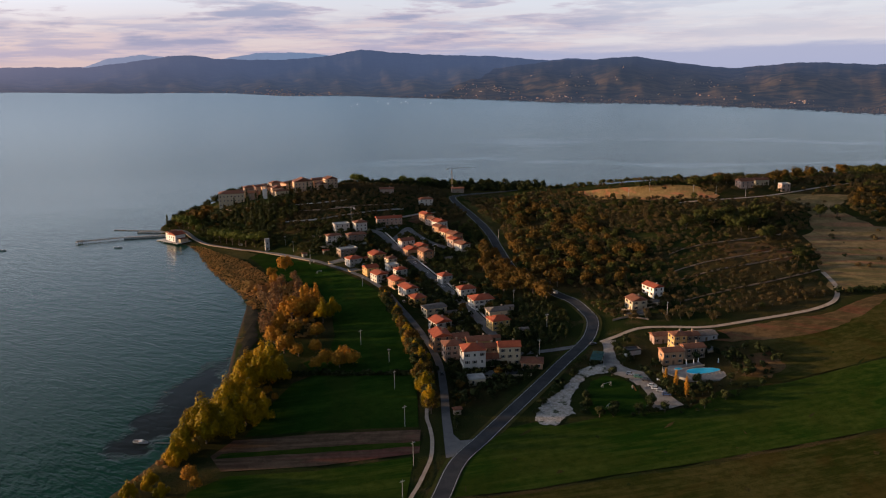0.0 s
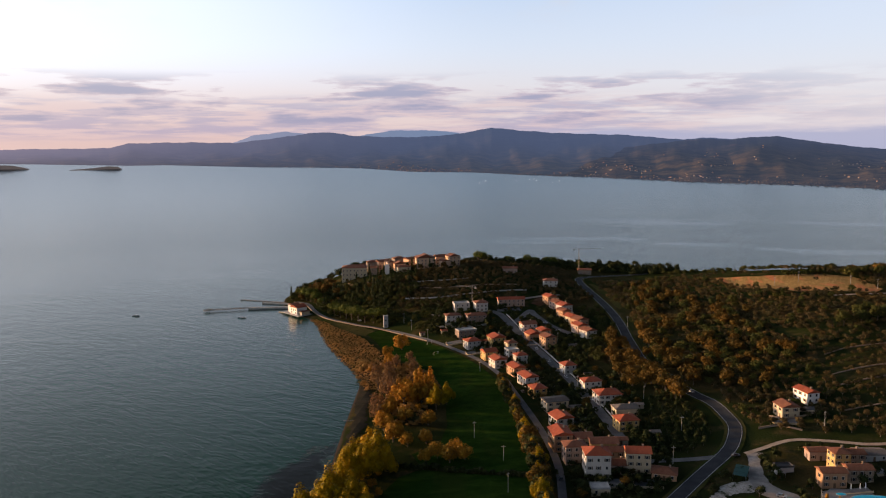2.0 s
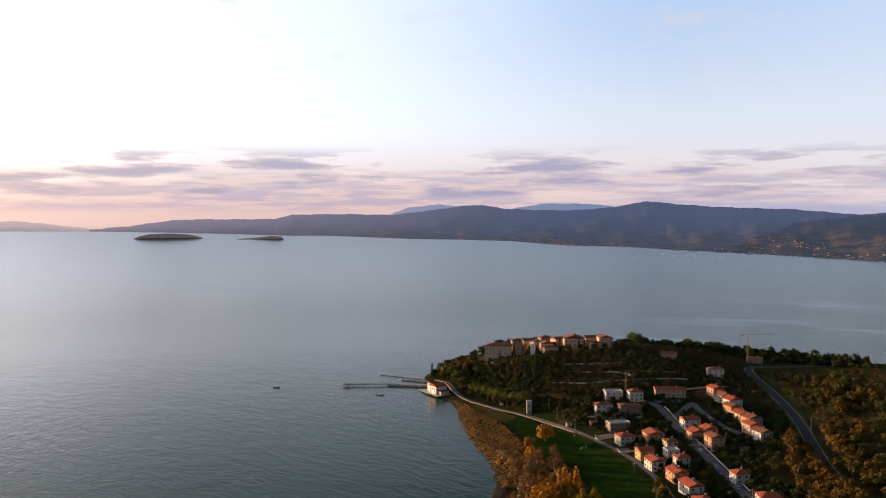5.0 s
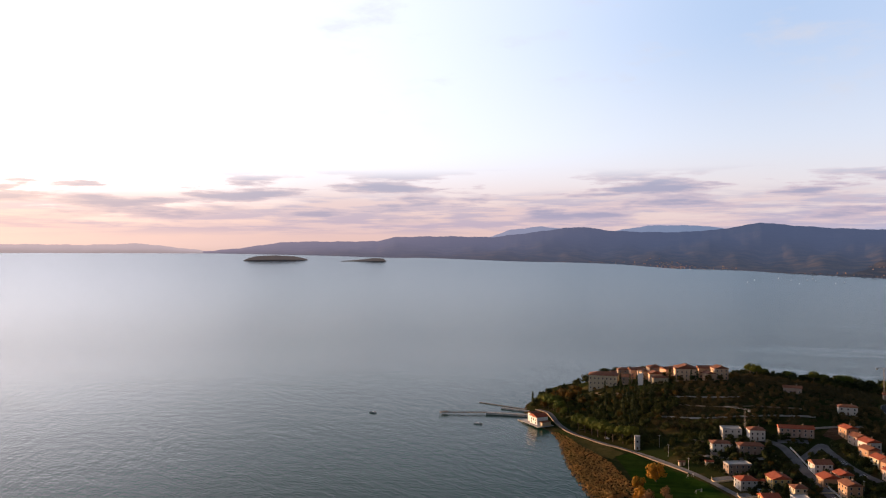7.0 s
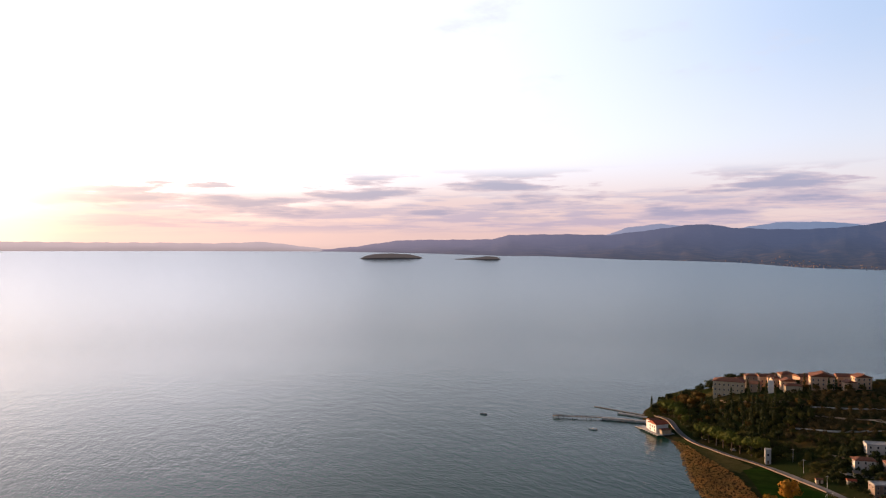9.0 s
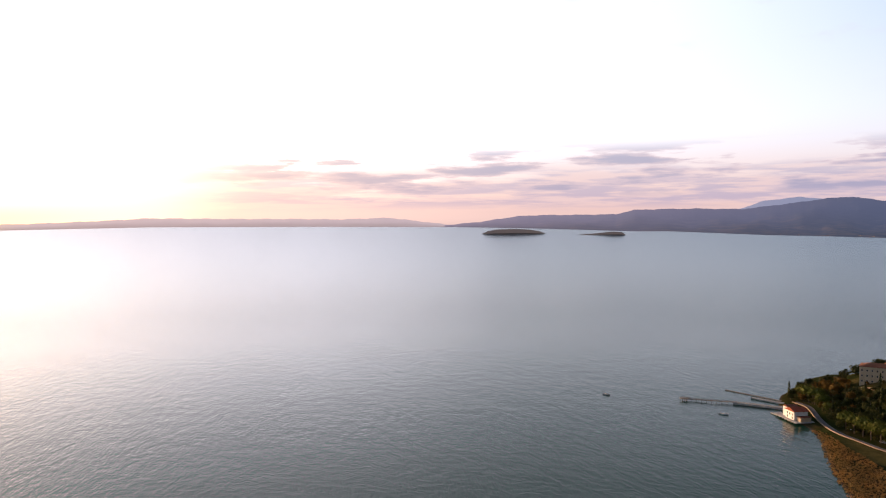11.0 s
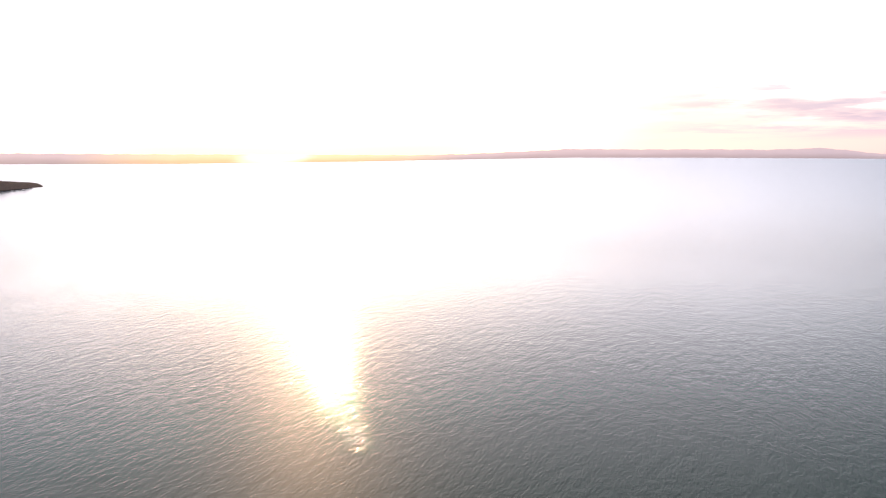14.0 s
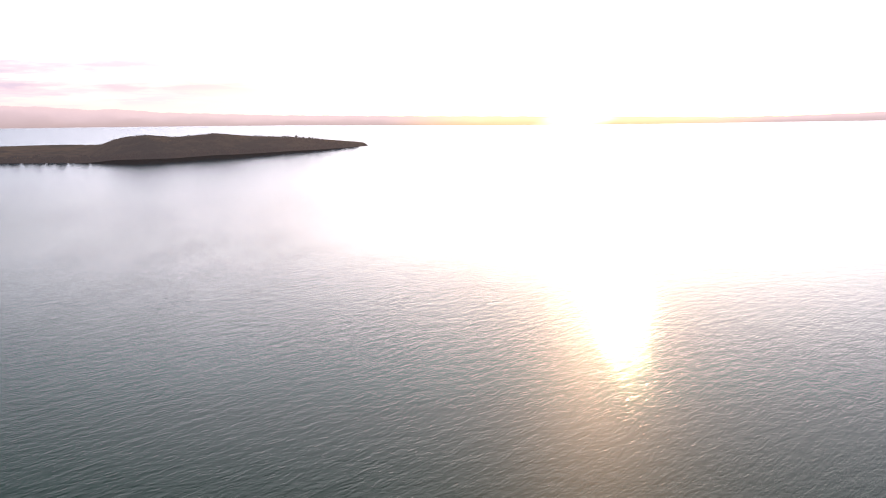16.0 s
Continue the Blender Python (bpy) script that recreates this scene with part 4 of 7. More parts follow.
def roof_mesh(w, d, kind, pitch, over=0.55, thick=0.2):
    """A hipped, gabled or flat roof with eaves, its lowest edge at 0."""
    bm = bmesh.new()
    x, y = w / 2 + over, d / 2 + over
    if kind == "flat":
        add_box(bm, -w / 2 - 0.2, -d / 2 - 0.2, 0, w / 2 + 0.2, d / 2 + 0.2, 0.25)
        for x0, y0, x1, y1 in ((-w / 2, -d / 2, w / 2, -d / 2 + 0.25), (-w / 2, d / 2 - 0.25, w / 2, d / 2), (-w / 2, -d / 2 + 0.25, -w / 2 + 0.25, d / 2 - 0.25), (w / 2 - 0.25, -d / 2 + 0.25, w / 2, d / 2 - 0.25)):
            add_box(bm, x0, y0, 0.25, x1, y1, 0.75)
        return bm, 0.3
    h = pitch * min(x, y)
    if kind == "hip":
        ridge = [(-(x - y), 0), (x - y, 0)] if x > y else [(0, -(y - x)), (0, y - x)]
        ridge = [(a - 0.01 * (i == 0), b) for i, (a, b) in enumerate(ridge)]
    elif kind == "gable_x":
        h = pitch * y
        ridge = [(-x, 0), (x, 0)]
    else:
        h = pitch * x
        ridge = [(0, -y), (0, y)]
    base = [(-x, -y), (x, -y), (x, y), (-x, y)]
    lo = [bm.verts.new((*p, 0)) for p in base]
    up = [bm.verts.new((*p, thick)) for p in base]
    r0, r1 = [bm.verts.new((*p, h + thick)) for p in ridge]
    bm.faces.new(lo[::-1])
    for i in range(4):
        bm.faces.new((lo[i], lo[(i + 1) % 4], up[(i + 1) % 4], up[i]))
    if abs(ridge[1][0] - ridge[0][0]) > abs(ridge[1][1] - ridge[0][1]):
        fs = ((up[0], up[1], r1, r0), (up[2], up[3], r0, r1), (up[1], up[2], r1), (up[3], up[0], r0))
    else:
        fs = ((up[1], up[2], r1, r0), (up[3], up[0], r0, r1), (up[0], up[1], r0), (up[2], up[3], r1))
    for q in fs:
        bm.faces.new(q)
    return bm, h


def house(x, y, turn, w, d, storeys, wall, roof="hip", tiles="roof_red", label="", pitch=0.36, shutters=True, balcony=False, chimney=True, name="house", high=2.8, group="village houses", windows=True):
    """A plastered house: wall, roof, windows with panes and shutters, door, chimney, balcony."""
    w, d = w * 0.95, d * 0.95
    corners = [(x + a * w / 2, y + b * d / 2) for a in (-1, 1) for b in (-1, 1)]
    z = min(height(*c) for c in corners)
    z = (z + height(x, y)) / 2
    H, near = storeys * high + 0.3, y < 500
    h = thing(name, pose(x, y, z, 0, 0, turn), label, "house", group)
    HOUSES.append((x, y, max(w, d) * 0.5))
    part("wall", box(-w / 2, -d / 2, -3.0, w / 2, d / 2, H, 0.04), "wall_" + wall, h)
    rm, rise = roof_mesh(w, d, roof, pitch)
    ro = part("roof", rm, tiles if roof != "flat" else ("roof_dark" if tiles == "roof_dark" else "concrete"), h)
    ro.location = (0, 0, H)
    if roof.startswith("gable"):
        hx = roof == "gable_x"
        a, b = (d / 2, w / 2) if hx else (w / 2, d / 2)
        for s in (-1, 1):
            bm = bmesh.new()
            tri = [(-a, s * b, 0), (a, s * b, 0), (0, s * b, pitch * a + 0.15), (-a, s * (b - 0.3), 0), (a, s * (b - 0.3), 0), (0, s * (b - 0.3), pitch * a + 0.15)]
            vs = [bm.verts.new((q[1], q[0], q[2]) if hx else q) for q in tri]
            for f in ((0, 1, 2), (5, 4, 3), (0, 2, 5, 3), (2, 1, 4, 5), (1, 0, 3, 4)):
                bm.faces.new([vs[i] for i in f])
            bmesh.ops.recalc_face_normals(bm, faces=bm.faces[:])
            part("gable", bm, "wall_" + wall, h).location = (0, 0, H)
    if chimney:
        bm = box(-0.35, -0.35, 0, 0.35, 0.35, 1.5)
        add_box(bm, -0.48, -0.48, 1.5, 0.48, 0.48, 1.68)
        part("chimney", bm, "wall_stone", h).location = (w * 0.22, d * 0.12, H + rise * 0.45)
    if windows:
        for side, length in ((0, w), (1, d), (2, w), (3, d)):
            if side == 2 and y > 420:
                continue
            cnt = max(1, int(length / 3.4))
            off = {0: d / 2, 1: w / 2, 2: d / 2, 3: w / 2}[side]
            rot = pose(0, 0, 0, 0, 0, side * 90)
            for s in range(int(storeys)):
                for k in range(cnt):
                    u = (k - (cnt - 1) / 2) * length / cnt
                    zz = s * high + 1.75
                    if s == 0 and k == cnt // 2 and side in (0, 3):
                        twin("door", DOOR, rot @ pose(u, -off, 1.1), h)
                        continue
                    win = twin("window", WINDOW_FRAME, rot @ pose(u, -off, zz), h)
                    twin("pane", WINDOW_PANE, pose(0, -0.02, 0), win)
                    if shutters and near and side in (0, 3) and (s + k + side) % 4 != 3:
                        twin("shutter", WINDOW_SHUTTER, pose(-0.92, 0.02, 0), win)
                        twin("shutter", WINDOW_SHUTTER, pose(0.92, 0.02, 0), win)
    if balcony:
        for s in range(1, int(storeys)):
            bm = box(-w * 0.3, -d / 2 - 1.3, s * high + 0.2, w * 0.3, -d / 2 + 0.02, s * high + 0.38)
            add_box(bm, -w * 0.3, -d / 2 - 1.3, s * high + 0.38, w * 0.3, -d / 2 - 1.22, s * high + 1.2)
            part("balcony", bm, "wall_" + wall, h)
    return h


# along the lane and street, from the junction up
house(13, 382, 9, 12, 11, 3, "white", "hip", "roof_red", "tall white three-storey villa with hipped terracotta roof", 0.42, high=3.7)
house(32, 388, 4, 11.5, 9, 3, "cream", "gable_x", "roof_red", "cream three-storey house with terracotta gable roof", 0.40, balcony=True, high=3.2)
house(23, 387, 5, 8, 8, 1.4, "pink", "gable_x", "roof_old", "low pink annex with terracotta roof between houses")
house(43.5, 382, -8, 11.5, 9, 1, "orange", "hip", "roof_old", "low outbuilding with broad terracotta roof", 0.34, shutters=False)
house(14, 363, 8, 8.5, 6.5, 1, "cream", "flat", "roof_red", "small flat-roofed garage below the villa", shutters=False, chimney=False)
house(22, 398, 8, 9, 7, 2, "stone", "gable_x", "roof_old", "stone house with old terracotta roof in the row")
house(-4, 413, 16, 10, 13, 3, "orange", "gable_y", "roof_red", "orange three-storey terrace house with terracotta roof", 0.33, balcony=True)
house(3, 397, 14, 11, 9, 3, "pink", "hip", "roof_old", "dusky three-storey house with hipped tiled roof", 0.33, balcony=True)
house(17, 406, 10, 14, 9, 2.4, "yellow", "gable_x", "roof_old", "long yellow house with brown tiled roof", 0.33)
house(7, 412, 12, 9, 9, 2.4, "cream", "gable_x", "roof_old", "cream terrace house with brown tiled roof", 0.33)
house(-4, 443, 27, 10.5, 11, 2, "white", "gable_y", "roof_red", "white two-storey house with terracotta gable roof", 0.36)
house(-8, 470, 24, 14, 10, 2, "cream", "gable_x", "roof_dark", "cream house with low black sheet roof", 0.16, chimney=False)
house(-19, 493, 27, 9, 10, 2, "ochre", "hip", "roof_red", "ochre-yellow two-storey house with tiled roof", 0.38, balcony=True)
house(-26, 517, 30, 9.5, 13, 2, "white", "gable_y", "roof_red", "long white house with bright terracotta roof", 0.36)
house(-35, 538, 30, 9, 12, 2, "orange", "gable_y", "roof_red", "salmon two-storey house with terracotta roof", 0.36)
house(-49, 557, 30, 9.5, 11, 2, "white", "gable_y", "roof_red", "white house with terracotta gable roof", 0.36)
house(-57, 576, 30, 10, 9, 2, "yellow", "gable_x", "roof_red", "yellow house with terracotta roof", 0.36, balcony=True)
house(-73, 604, 32, 11, 10, 2, "grey", "hip", "roof_red", "grey house with hipped red roof and yard", 0.38)
house(-81, 630, 32, 16, 8.5, 2, "brown", "flat", "roof_red", "brown flat-roofed long house", shutters=False, chimney=False)
house(-55, 611, 28, 12, 11, 2, "yellow", "gable_y", "roof_red", "yellow house with broad terracotta roof", 0.34)
house(-43, 597, 28, 8, 8, 2, "cream", "hip", "roof_old", "cream house with tiled roof by the street", 0.34)
house(-41, 579, 28, 8.5, 8, 2, "white", "flat", "roof_red", "white cubic house with flat roof", balcony=True, chimney=False)
house(-34, 566, 28, 8.5, 8, 2, "white", "hip", "roof_red", "small white house with red hipped roof", 0.36)
house(-33, 643, 26, 12, 10, 2, "white", "gable_x", "roof_old", "white house with brown gable roof", 0.36, shutters=False)
house(-28, 623, 28, 11, 10, 1.6, "orange", "gable_y", "roof_red", "orange bungalow with terracotta roof", 0.34)
house(-16, 603, 28, 9.5, 11, 3, "orange", "gable_y", "roof_old", "orange three-storey house with lit balconies", 0.34, balcony=True)
house(-20, 628, 28, 9, 9, 2, "orange", "gable_y", "roof_red", "orange house with terracotta roof in the row", 0.34)
house(-1, 542, 26, 8.5, 9, 2, "grey", "hip", "roof_red", "grey-white house with hipped terracotta roof", 0.42)
house(13, 506, 20, 11.5, 9, 2, "white", "hip", "roof_red", "white house with bright red hipped roof", 0.38)
house(22, 482, 18, 14.5, 12, 2, "white", "hip", "roof_red", "broad white house with bright red hipped roof", 0.36)
house(31, 460, 16, 14, 9, 1.6, "cream", "hip", "roof_grey", "cream bungalow with grey tiled roof", 0.32)
house(30, 440, 20, 11.5, 10, 2, "yellow", "hip", "roof_red", "yellow two-storey house with hipped terracotta roof", 0.40, balcony=True)
# staggered row on the upper street
for k in range(8):
    house(-18 + 4.2 * k + 2.2 * (k % 3), 711 - 12.2 * k, 33 + 3 * (k % 2), 9 + k % 3, 10.2, (2.3, 2.0, 2.5)[k % 3], ("orange", "pink", "white", "orange", "cream")[k % 5], "gable_y", ("roof_red", "roof_old")[k % 2], "narrow plastered terraced house with red tiled roof", 0.34, balcony=True, group="terraced houses")
# the new quarter below the old town
house(-93, 689, 22, 14, 10, 2, "white", "flat", "roof_red", "white flat-roofed house under construction", shutters=False, chimney=False)
house(-76, 687, 22, 11, 10, 2.4, "white", "hip", "roof_old", "white three-level house with tiled roof", 0.36)
house(-97, 665, 24, 13, 9, 2, "white", "hip", "roof_old", "white house with low brown roof", 0.30)
house(-77, 663, 22, 17, 9, 2, "brown", "hip", "roof_old", "long brown house with tiled roof", 0.30)
house(-51, 700, 14, 24, 9, 2, "pink", "gable_x", "roof_red", "long terrace with bright red roof", 0.34)
house(-19, 766, 8, 14, 9, 2, "white", "hip", "roof_old", "white farmhouse with tiled roof", 0.34)
house(-60, 806, 5, 15, 8, 1.6, "pink", "gable_x", "roof_old", "low pink farmhouse with tiled roof among olives", 0.34)
house(14, 860, 5, 14, 8, 1.6, "stone", "gable_x", "roof_old", "stone farm building on the ridge", 0.3)
# hill houses
house(127, 467, -67, 12, 8, 2, "lime", "gable_x", "roof_red", "white hillside villa with red tiled roof", 0.34, group="hill houses")
house(113, 451, 14, 10, 10, 2, "cream", "gable_y", "roof_old", "cream hillside house with terracotta roof and porch", 0.34, balcony=True, group="hill houses")
house(262, 684, 12, 13, 10, 2, "pink", "gable_x", "roof_old", "pink farmhouse on the hill crest", 0.36, group="hill houses")
house(281, 698, 5, 13, 9, 1.6, "cream", "gable_x", "roof_old", "cream farm building on the hill crest", 0.32, group="hill houses")
house(288, 664, 8, 8, 7, 2, "pink", "flat", "roof_red", "small pink tower house on the hill", group="hill houses", chimney=False)
# country hotel
house(113.5, 378, 8, 11, 7, 2.3, "orange", "gable_x", "roof_old", "warm plastered country hotel wing with tiled roof", 0.32, group="hotel")
house(121, 393, 9, 7.5, 8, 3, "yellow", "hip", "roof_old", "tall yellow hotel block with tiled roof", 0.32, group="hotel")
house(129, 398, 9, 8, 7, 2, "stone", "gable_x", "roof_old", "stone hotel block with brown tiled roof", 0.32, group="hotel")
house(126, 383, 9, 11, 7, 2, "stone", "gable_x", "roof_old", "small stone hotel annex with tiled roof", 0.32, group="hotel")
house(115.5, 404, 9, 11, 6, 1.4, "pink", "gable_x", "roof_old", "low hotel porch building with tiled roof", 0.30, group="hotel", chimney=False)
house(138, 404, 8, 13, 9, 1, "grey", "gable_x", "roof_grey", "hotel veranda hall with low grey roof", 0.22, group="hotel", shutters=False, chimney=False)
house(97, 391, 14, 8, 5, 0.8, "grey", "flat", "roof_dark", "low dark flat-roofed shed in the hotel garden", 0.5, group="hotel", shutters=False, chimney=False, windows=False)
house(4, 329, 20, 3.2, 2.6, 0.8, "stone", "gable_x", "roof_old", "tiny tool shed with tiled roof by the lane", 0.4, chimney=False, windows=False)
# old town on the headland
house(-222, 812, 12, 27, 16, 3, "cream", "hip", "roof_old", "great pale villa with brown hipped roof", 0.30, group="old town houses", high=4.3)
house(-200, 812, 8, 10, 10, 2, "stone", "gable_x", "roof_old", "lower stone wing beside the great villa", 0.32, group="old town houses", high=3.4)
for k, (x, y, w, d, s, c, a) in enumerate(((-208, 834, 14, 9, 2.6, "stone", 26), (-197, 836, 16, 10, 2.2, "orange", 38), (-175, 815, 12, 9, 1.7, "pink", 24), (-181, 838, 13, 10, 2.5, "stone", 34), (-166, 827, 12, 10, 2.2, "orange", 50),
                                          (-148, 814, 20, 12, 2.9, "orange", 20), (-154, 840, 16, 11, 2.4, "stone", 42), (-135, 834, 13, 11, 2.2, "orange", 22), (-121, 826, 13, 11, 2.6, "orange", 32), (-168, 802, 14, 8, 1.3, "cream", 28), (-217, 838, 13, 9, 1.7, "stone", 45),
                                          (-128, 814, 9, 8, 1.5, "pink", 36), (-188, 825, 9, 8, 2.0, "pink", 48))):
    house(x, y, a, w, d, s + 0.4, "town" if c in ("orange", "pink") else c, ("hip", "gable_x", "gable_y")[k % 3], "roof_old", "old stone town house with weathered tiled roof", 0.34, group="old town houses", high=3.2)


def bell_tower(x, y):
    t = thing("bell_tower", pose(x, y, height(x, y), 0, 0, 10), "square pale stone bell tower in the old town", "tower")
    bm = box(-2.2, -2.2, -2, 2.2, 2.2, 10, 0.05)
    part("shaft", bm, "wall_lime", t)
    bm = bmesh.new()
    for a in (-1.85, 1.85):
        for b in (-1.85, 1.85):
            add_box(bm, a - 0.35, b - 0.35, 10, a + 0.35, b + 0.35, 13)
    add_box(bm, -2.3, -2.3, 13, 2.3, 2.3, 13.5)
    part("belfry", bm, "wall_cream", t)
    rm, _ = roof_mesh(4.4, 4.4, "hip", 0.5, 0.3)
    part("roof", rm, "roof_old", t).location = (0, 0, 13.5)
    bm = bmesh.new()
    bmesh.ops.create_cone(bm, cap_ends=True, segments=10, radius1=0.7, radius2=0.3, depth=1.0, matrix=Matrix.Translation((0, 0, 12)))
    part("bell", bm, "steel", t)


bell_tower(-185, 802)


def water_tower(x, y):
    t = thing("water_tower", pose(x, y, height(x, y), 0, 0, 20), "slim pale concrete tower beside the lane", "tower")
    part("shaft", box(-1.9, -1.9, -0.5, 1.9, 1.9, 9.5, 0.1), "wall_grey", t)
    part("cap", box(-2.1, -2.1, 9.5, 2.1, 2.1, 9.9, 0.05), "concrete", t)
    twin("window", WINDOW_PANE, pose(0, -1.9, 6), t)
    twin("door", DOOR, pose(0, -1.9, 1.1), t)


water_tower(-156, 672)

# ---- trees ----
def leaf_cloud(rng, lobes, count, size, droop=0.0):
    """Leaf clumps as small quads scattered through the outer part of rounded lobes."""
    vol = np.array([l[3] * l[4] * l[5] for l in lobes]) ** 0.67
    pick = rng.choice(len(lobes), count, p=vol / vol.sum())
    L = np.array(lobes)[pick]
    d = rng.normal(size=(count, 3))
    d /= np.linalg.norm(d, axis=1)[:, None]
    r = 0.45 + 0.6 * rng.random(count) ** 0.6
    c = L[:, :3] + d * L[:, 3:6] * r[:, None]
    c[:, 2] -= droop * rng.random(count) * np.hypot(d[:, 0], d[:, 1])
    nrm = d + rng.normal(scale=0.15, size=(count, 3))
    nrm /= np.linalg.norm(nrm, axis=1)[:, None]
    t = np.cross(nrm, rng.normal(size=(count, 3)))
    t /= np.linalg.norm(t, axis=1)[:, None] + 1e-9
    b = np.cross(nrm, t)
    s = size * (0.55 + 0.8 * rng.random(count))[:, None]
    q = 0.55 + 0.45 * rng.random(count)[:, None]
    V = np.stack([c - t * s - b * s * q * 0.4, c + t * s * 0.2 - b * s * q, c + t * s + b * s * q * 0.4, c - t * s * 0.2 + b * s * q], 1).reshape(-1, 3)
    return V, np.arange(count * 4).reshape(-1, 4)


def trunk_mesh(rng, h, r, limbs, reach, top):
    bm = bmesh.new()
    lean = Vector((rng.normal() * 0.04 * h, rng.normal() * 0.04 * h, h))
    add_rod(bm, (0, 0, -0.4), lean, r, r * 0.6, 7)
    for k in range(limbs):
        a = 2 * math.pi * (k + rng.random() * 0.5) / max(1, limbs)
        p = lean * (0.75 + 0.25 * rng.random())
        add_rod(bm, p, p + Vector((math.cos(a) * reach, math.sin(a) * reach, (top - h) * (0.45 + 0.3 * rng.random()))), r * 0.45, r * 0.12, 5)
    return bm


PROTO = {}


def prototype(kind, label, leaf, h_trunk, r_trunk, limbs, reach, top, lobes, count, size, seed, droop=0.0, category="tree"):
    rng = np.random.default_rng(seed)
    e = new(kind)
    tagged(e, label, category)
    part("trunk", trunk_mesh(rng, h_trunk, r_trunk, limbs, reach, top), "bark", e)
    v, f = leaf_cloud(rng, lobes, count, size, droop)
    mesh_object("crown", v, f, leaf, e)
    PROTO.setdefault(kind, []).append((e, v, f, leaf))
    return e


def lobed(rng, r, zc, rz, n, small):
    out = [(0, 0, zc, r * 0.72, r * 0.72, rz * 0.8)]
    for k in range(n):
        a, e = 2 * math.pi * rng.random(), rng.random() * 1.5 - 0.6
        out.append((math.cos(a) * r * 0.62 * math.cos(e), math.sin(a) * r * 0.62 * math.cos(e), zc + rz * 0.62 * math.sin(e), r * small, r * small, rz * small))
    return out


def plumes(rng):
    """Many upright plumes round the stem, the outer ones lower: a poplar's crown."""
    out = [(0, 0, 10.5, 2.2, 2.2, 6.5)]
    for k in range(30):
        a, r = 2 * math.pi * rng.random(), 5.4 * rng.random() ** 0.6
        h = 5.2 - 0.35 * r + rng.uniform(-0.8, 0.8)
        out.append((math.cos(a) * r, math.sin(a) * r, 11.6 - 0.85 * r + rng.uniform(-2.0, 1.0), 1.75, 1.75, h * 0.72))
    return out


for s in range(5):
    g = np.random.default_rng(40 + s)
    prototype("olive_tree", "grey-green olive tree with rounded crown", "leaf_olive", 0.9, 0.22, 4, 1.2, 3.6, lobed(g, 2.3, 2.2, 1.8, 6, 0.5), 420, 0.25, 140 + s)
for s in range(4):
    g = np.random.default_rng(50 + s)
    prototype("oak_tree", "broad oak with rusty green leaves", "leaf_oak", 2.0, 0.3, 5, 2.4, 7, lobed(g, 3.9, 4.7, 3.4, 9, 0.45), 640, 0.40, 150 + s)
for s in range(4):
    g = np.random.default_rng(55 + s)
    prototype("holm_oak", "rounded dark olive-green oak", "leaf_holm", 1.8, 0.3, 5, 2.2, 6, lobed(g, 3.9, 4.1, 3.3, 9, 0.46), 640, 0.40, 155 + s)
for s in range(3):
    g = np.random.default_rng(57 + s)
    prototype("bare_willow", "tan half-bare willow with pale limbs", "leaf_tan", 2.2, 0.32, 9, 2.6, 11, lobed(g, 3.6, 5.6, 4.6, 12, 0.36), 560, 0.32, 157 + s, droop=1.5)
for s in range(4):
    g = np.random.default_rng(60 + s)
    prototype("garden_tree", "dark green leafy garden tree", "leaf_dark", 1.0, 0.18, 4, 1.4, 4.2, lobed(g, 2.3, 2.7, 2.3, 7, 0.48), 300, 0.36, 160 + s)
for s in range(4):
    g = np.random.default_rng(70 + s)
    prototype("poplar_tree", "tall yellow-green lakeside poplar", "leaf_poplar", 5, 0.4, 6, 4, 15, plumes(g), 6800, 0.33, 170 + s)
for s in range(4):
    g = np.random.default_rng(80 + s)
    prototype("willow_tree", "amber autumn willow with drooping crown", "leaf_amber", 2.6, 0.3, 5, 2.6, 7, lobed(g, 4.0, 4.2, 3.7, 10, 0.42), 1000, 0.36, 180 + s, droop=1.0)
for s in range(3):
    prototype("cypress_tree", "slender dark green cypress tree", "leaf_dark", 1.5, 0.2, 2, 0.3, 11, [(0, 0, 3.2, 1.25, 1.25, 2.6), (0, 0, 6.5, 1.15, 1.15, 3.2), (0.1, 0, 9.6, 0.7, 0.7, 2.6), (0, 0.1, 11.6, 0.3, 0.3, 1.4)], 380, 0.34, 190 + s)
for s in range(3):
    g = np.random.default_rng(90 + s)
    prototype("umbrella_pine", "umbrella pine with flat green crown", "leaf_pine", 5, 0.35, 6, 3.0, 8.5, [(0, 0, 8.0, 3.8, 3.8, 3.2)] + [(math.cos(a) * 2.6, math.sin(a) * 2.6, 6.6 + 1.6 * g.random(), 2.1, 2.1, 2.0) for a in np.arange(0, 6.2, 0.8)], 1000, 0.42, 200 + s)
for s in range(3):
    g = np.random.default_rng(95 + s)
    prototype("lombardy_poplar", "narrow upright poplar in autumn gold", "leaf_amber", 2.5, 0.25, 3, 0.6, 13, [(0, 0, 4, 1.7, 1.7, 3), (0.2, 0, 8, 1.9, 1.9, 4), (0, 0.2, 12, 1.2, 1.2, 3.4)], 520, 0.40, 210 + s)
for s in range(4):
    g = np.random.default_rng(110 + s)
    prototype("shrub", "tawny autumn shrub by the lake", "reed", 0.4, 0.08, 3, 0.6, 1.6, lobed(g, 1.9, 1.3, 1.3, 5, 0.5), 150, 0.32, 220 + s, category="bush")
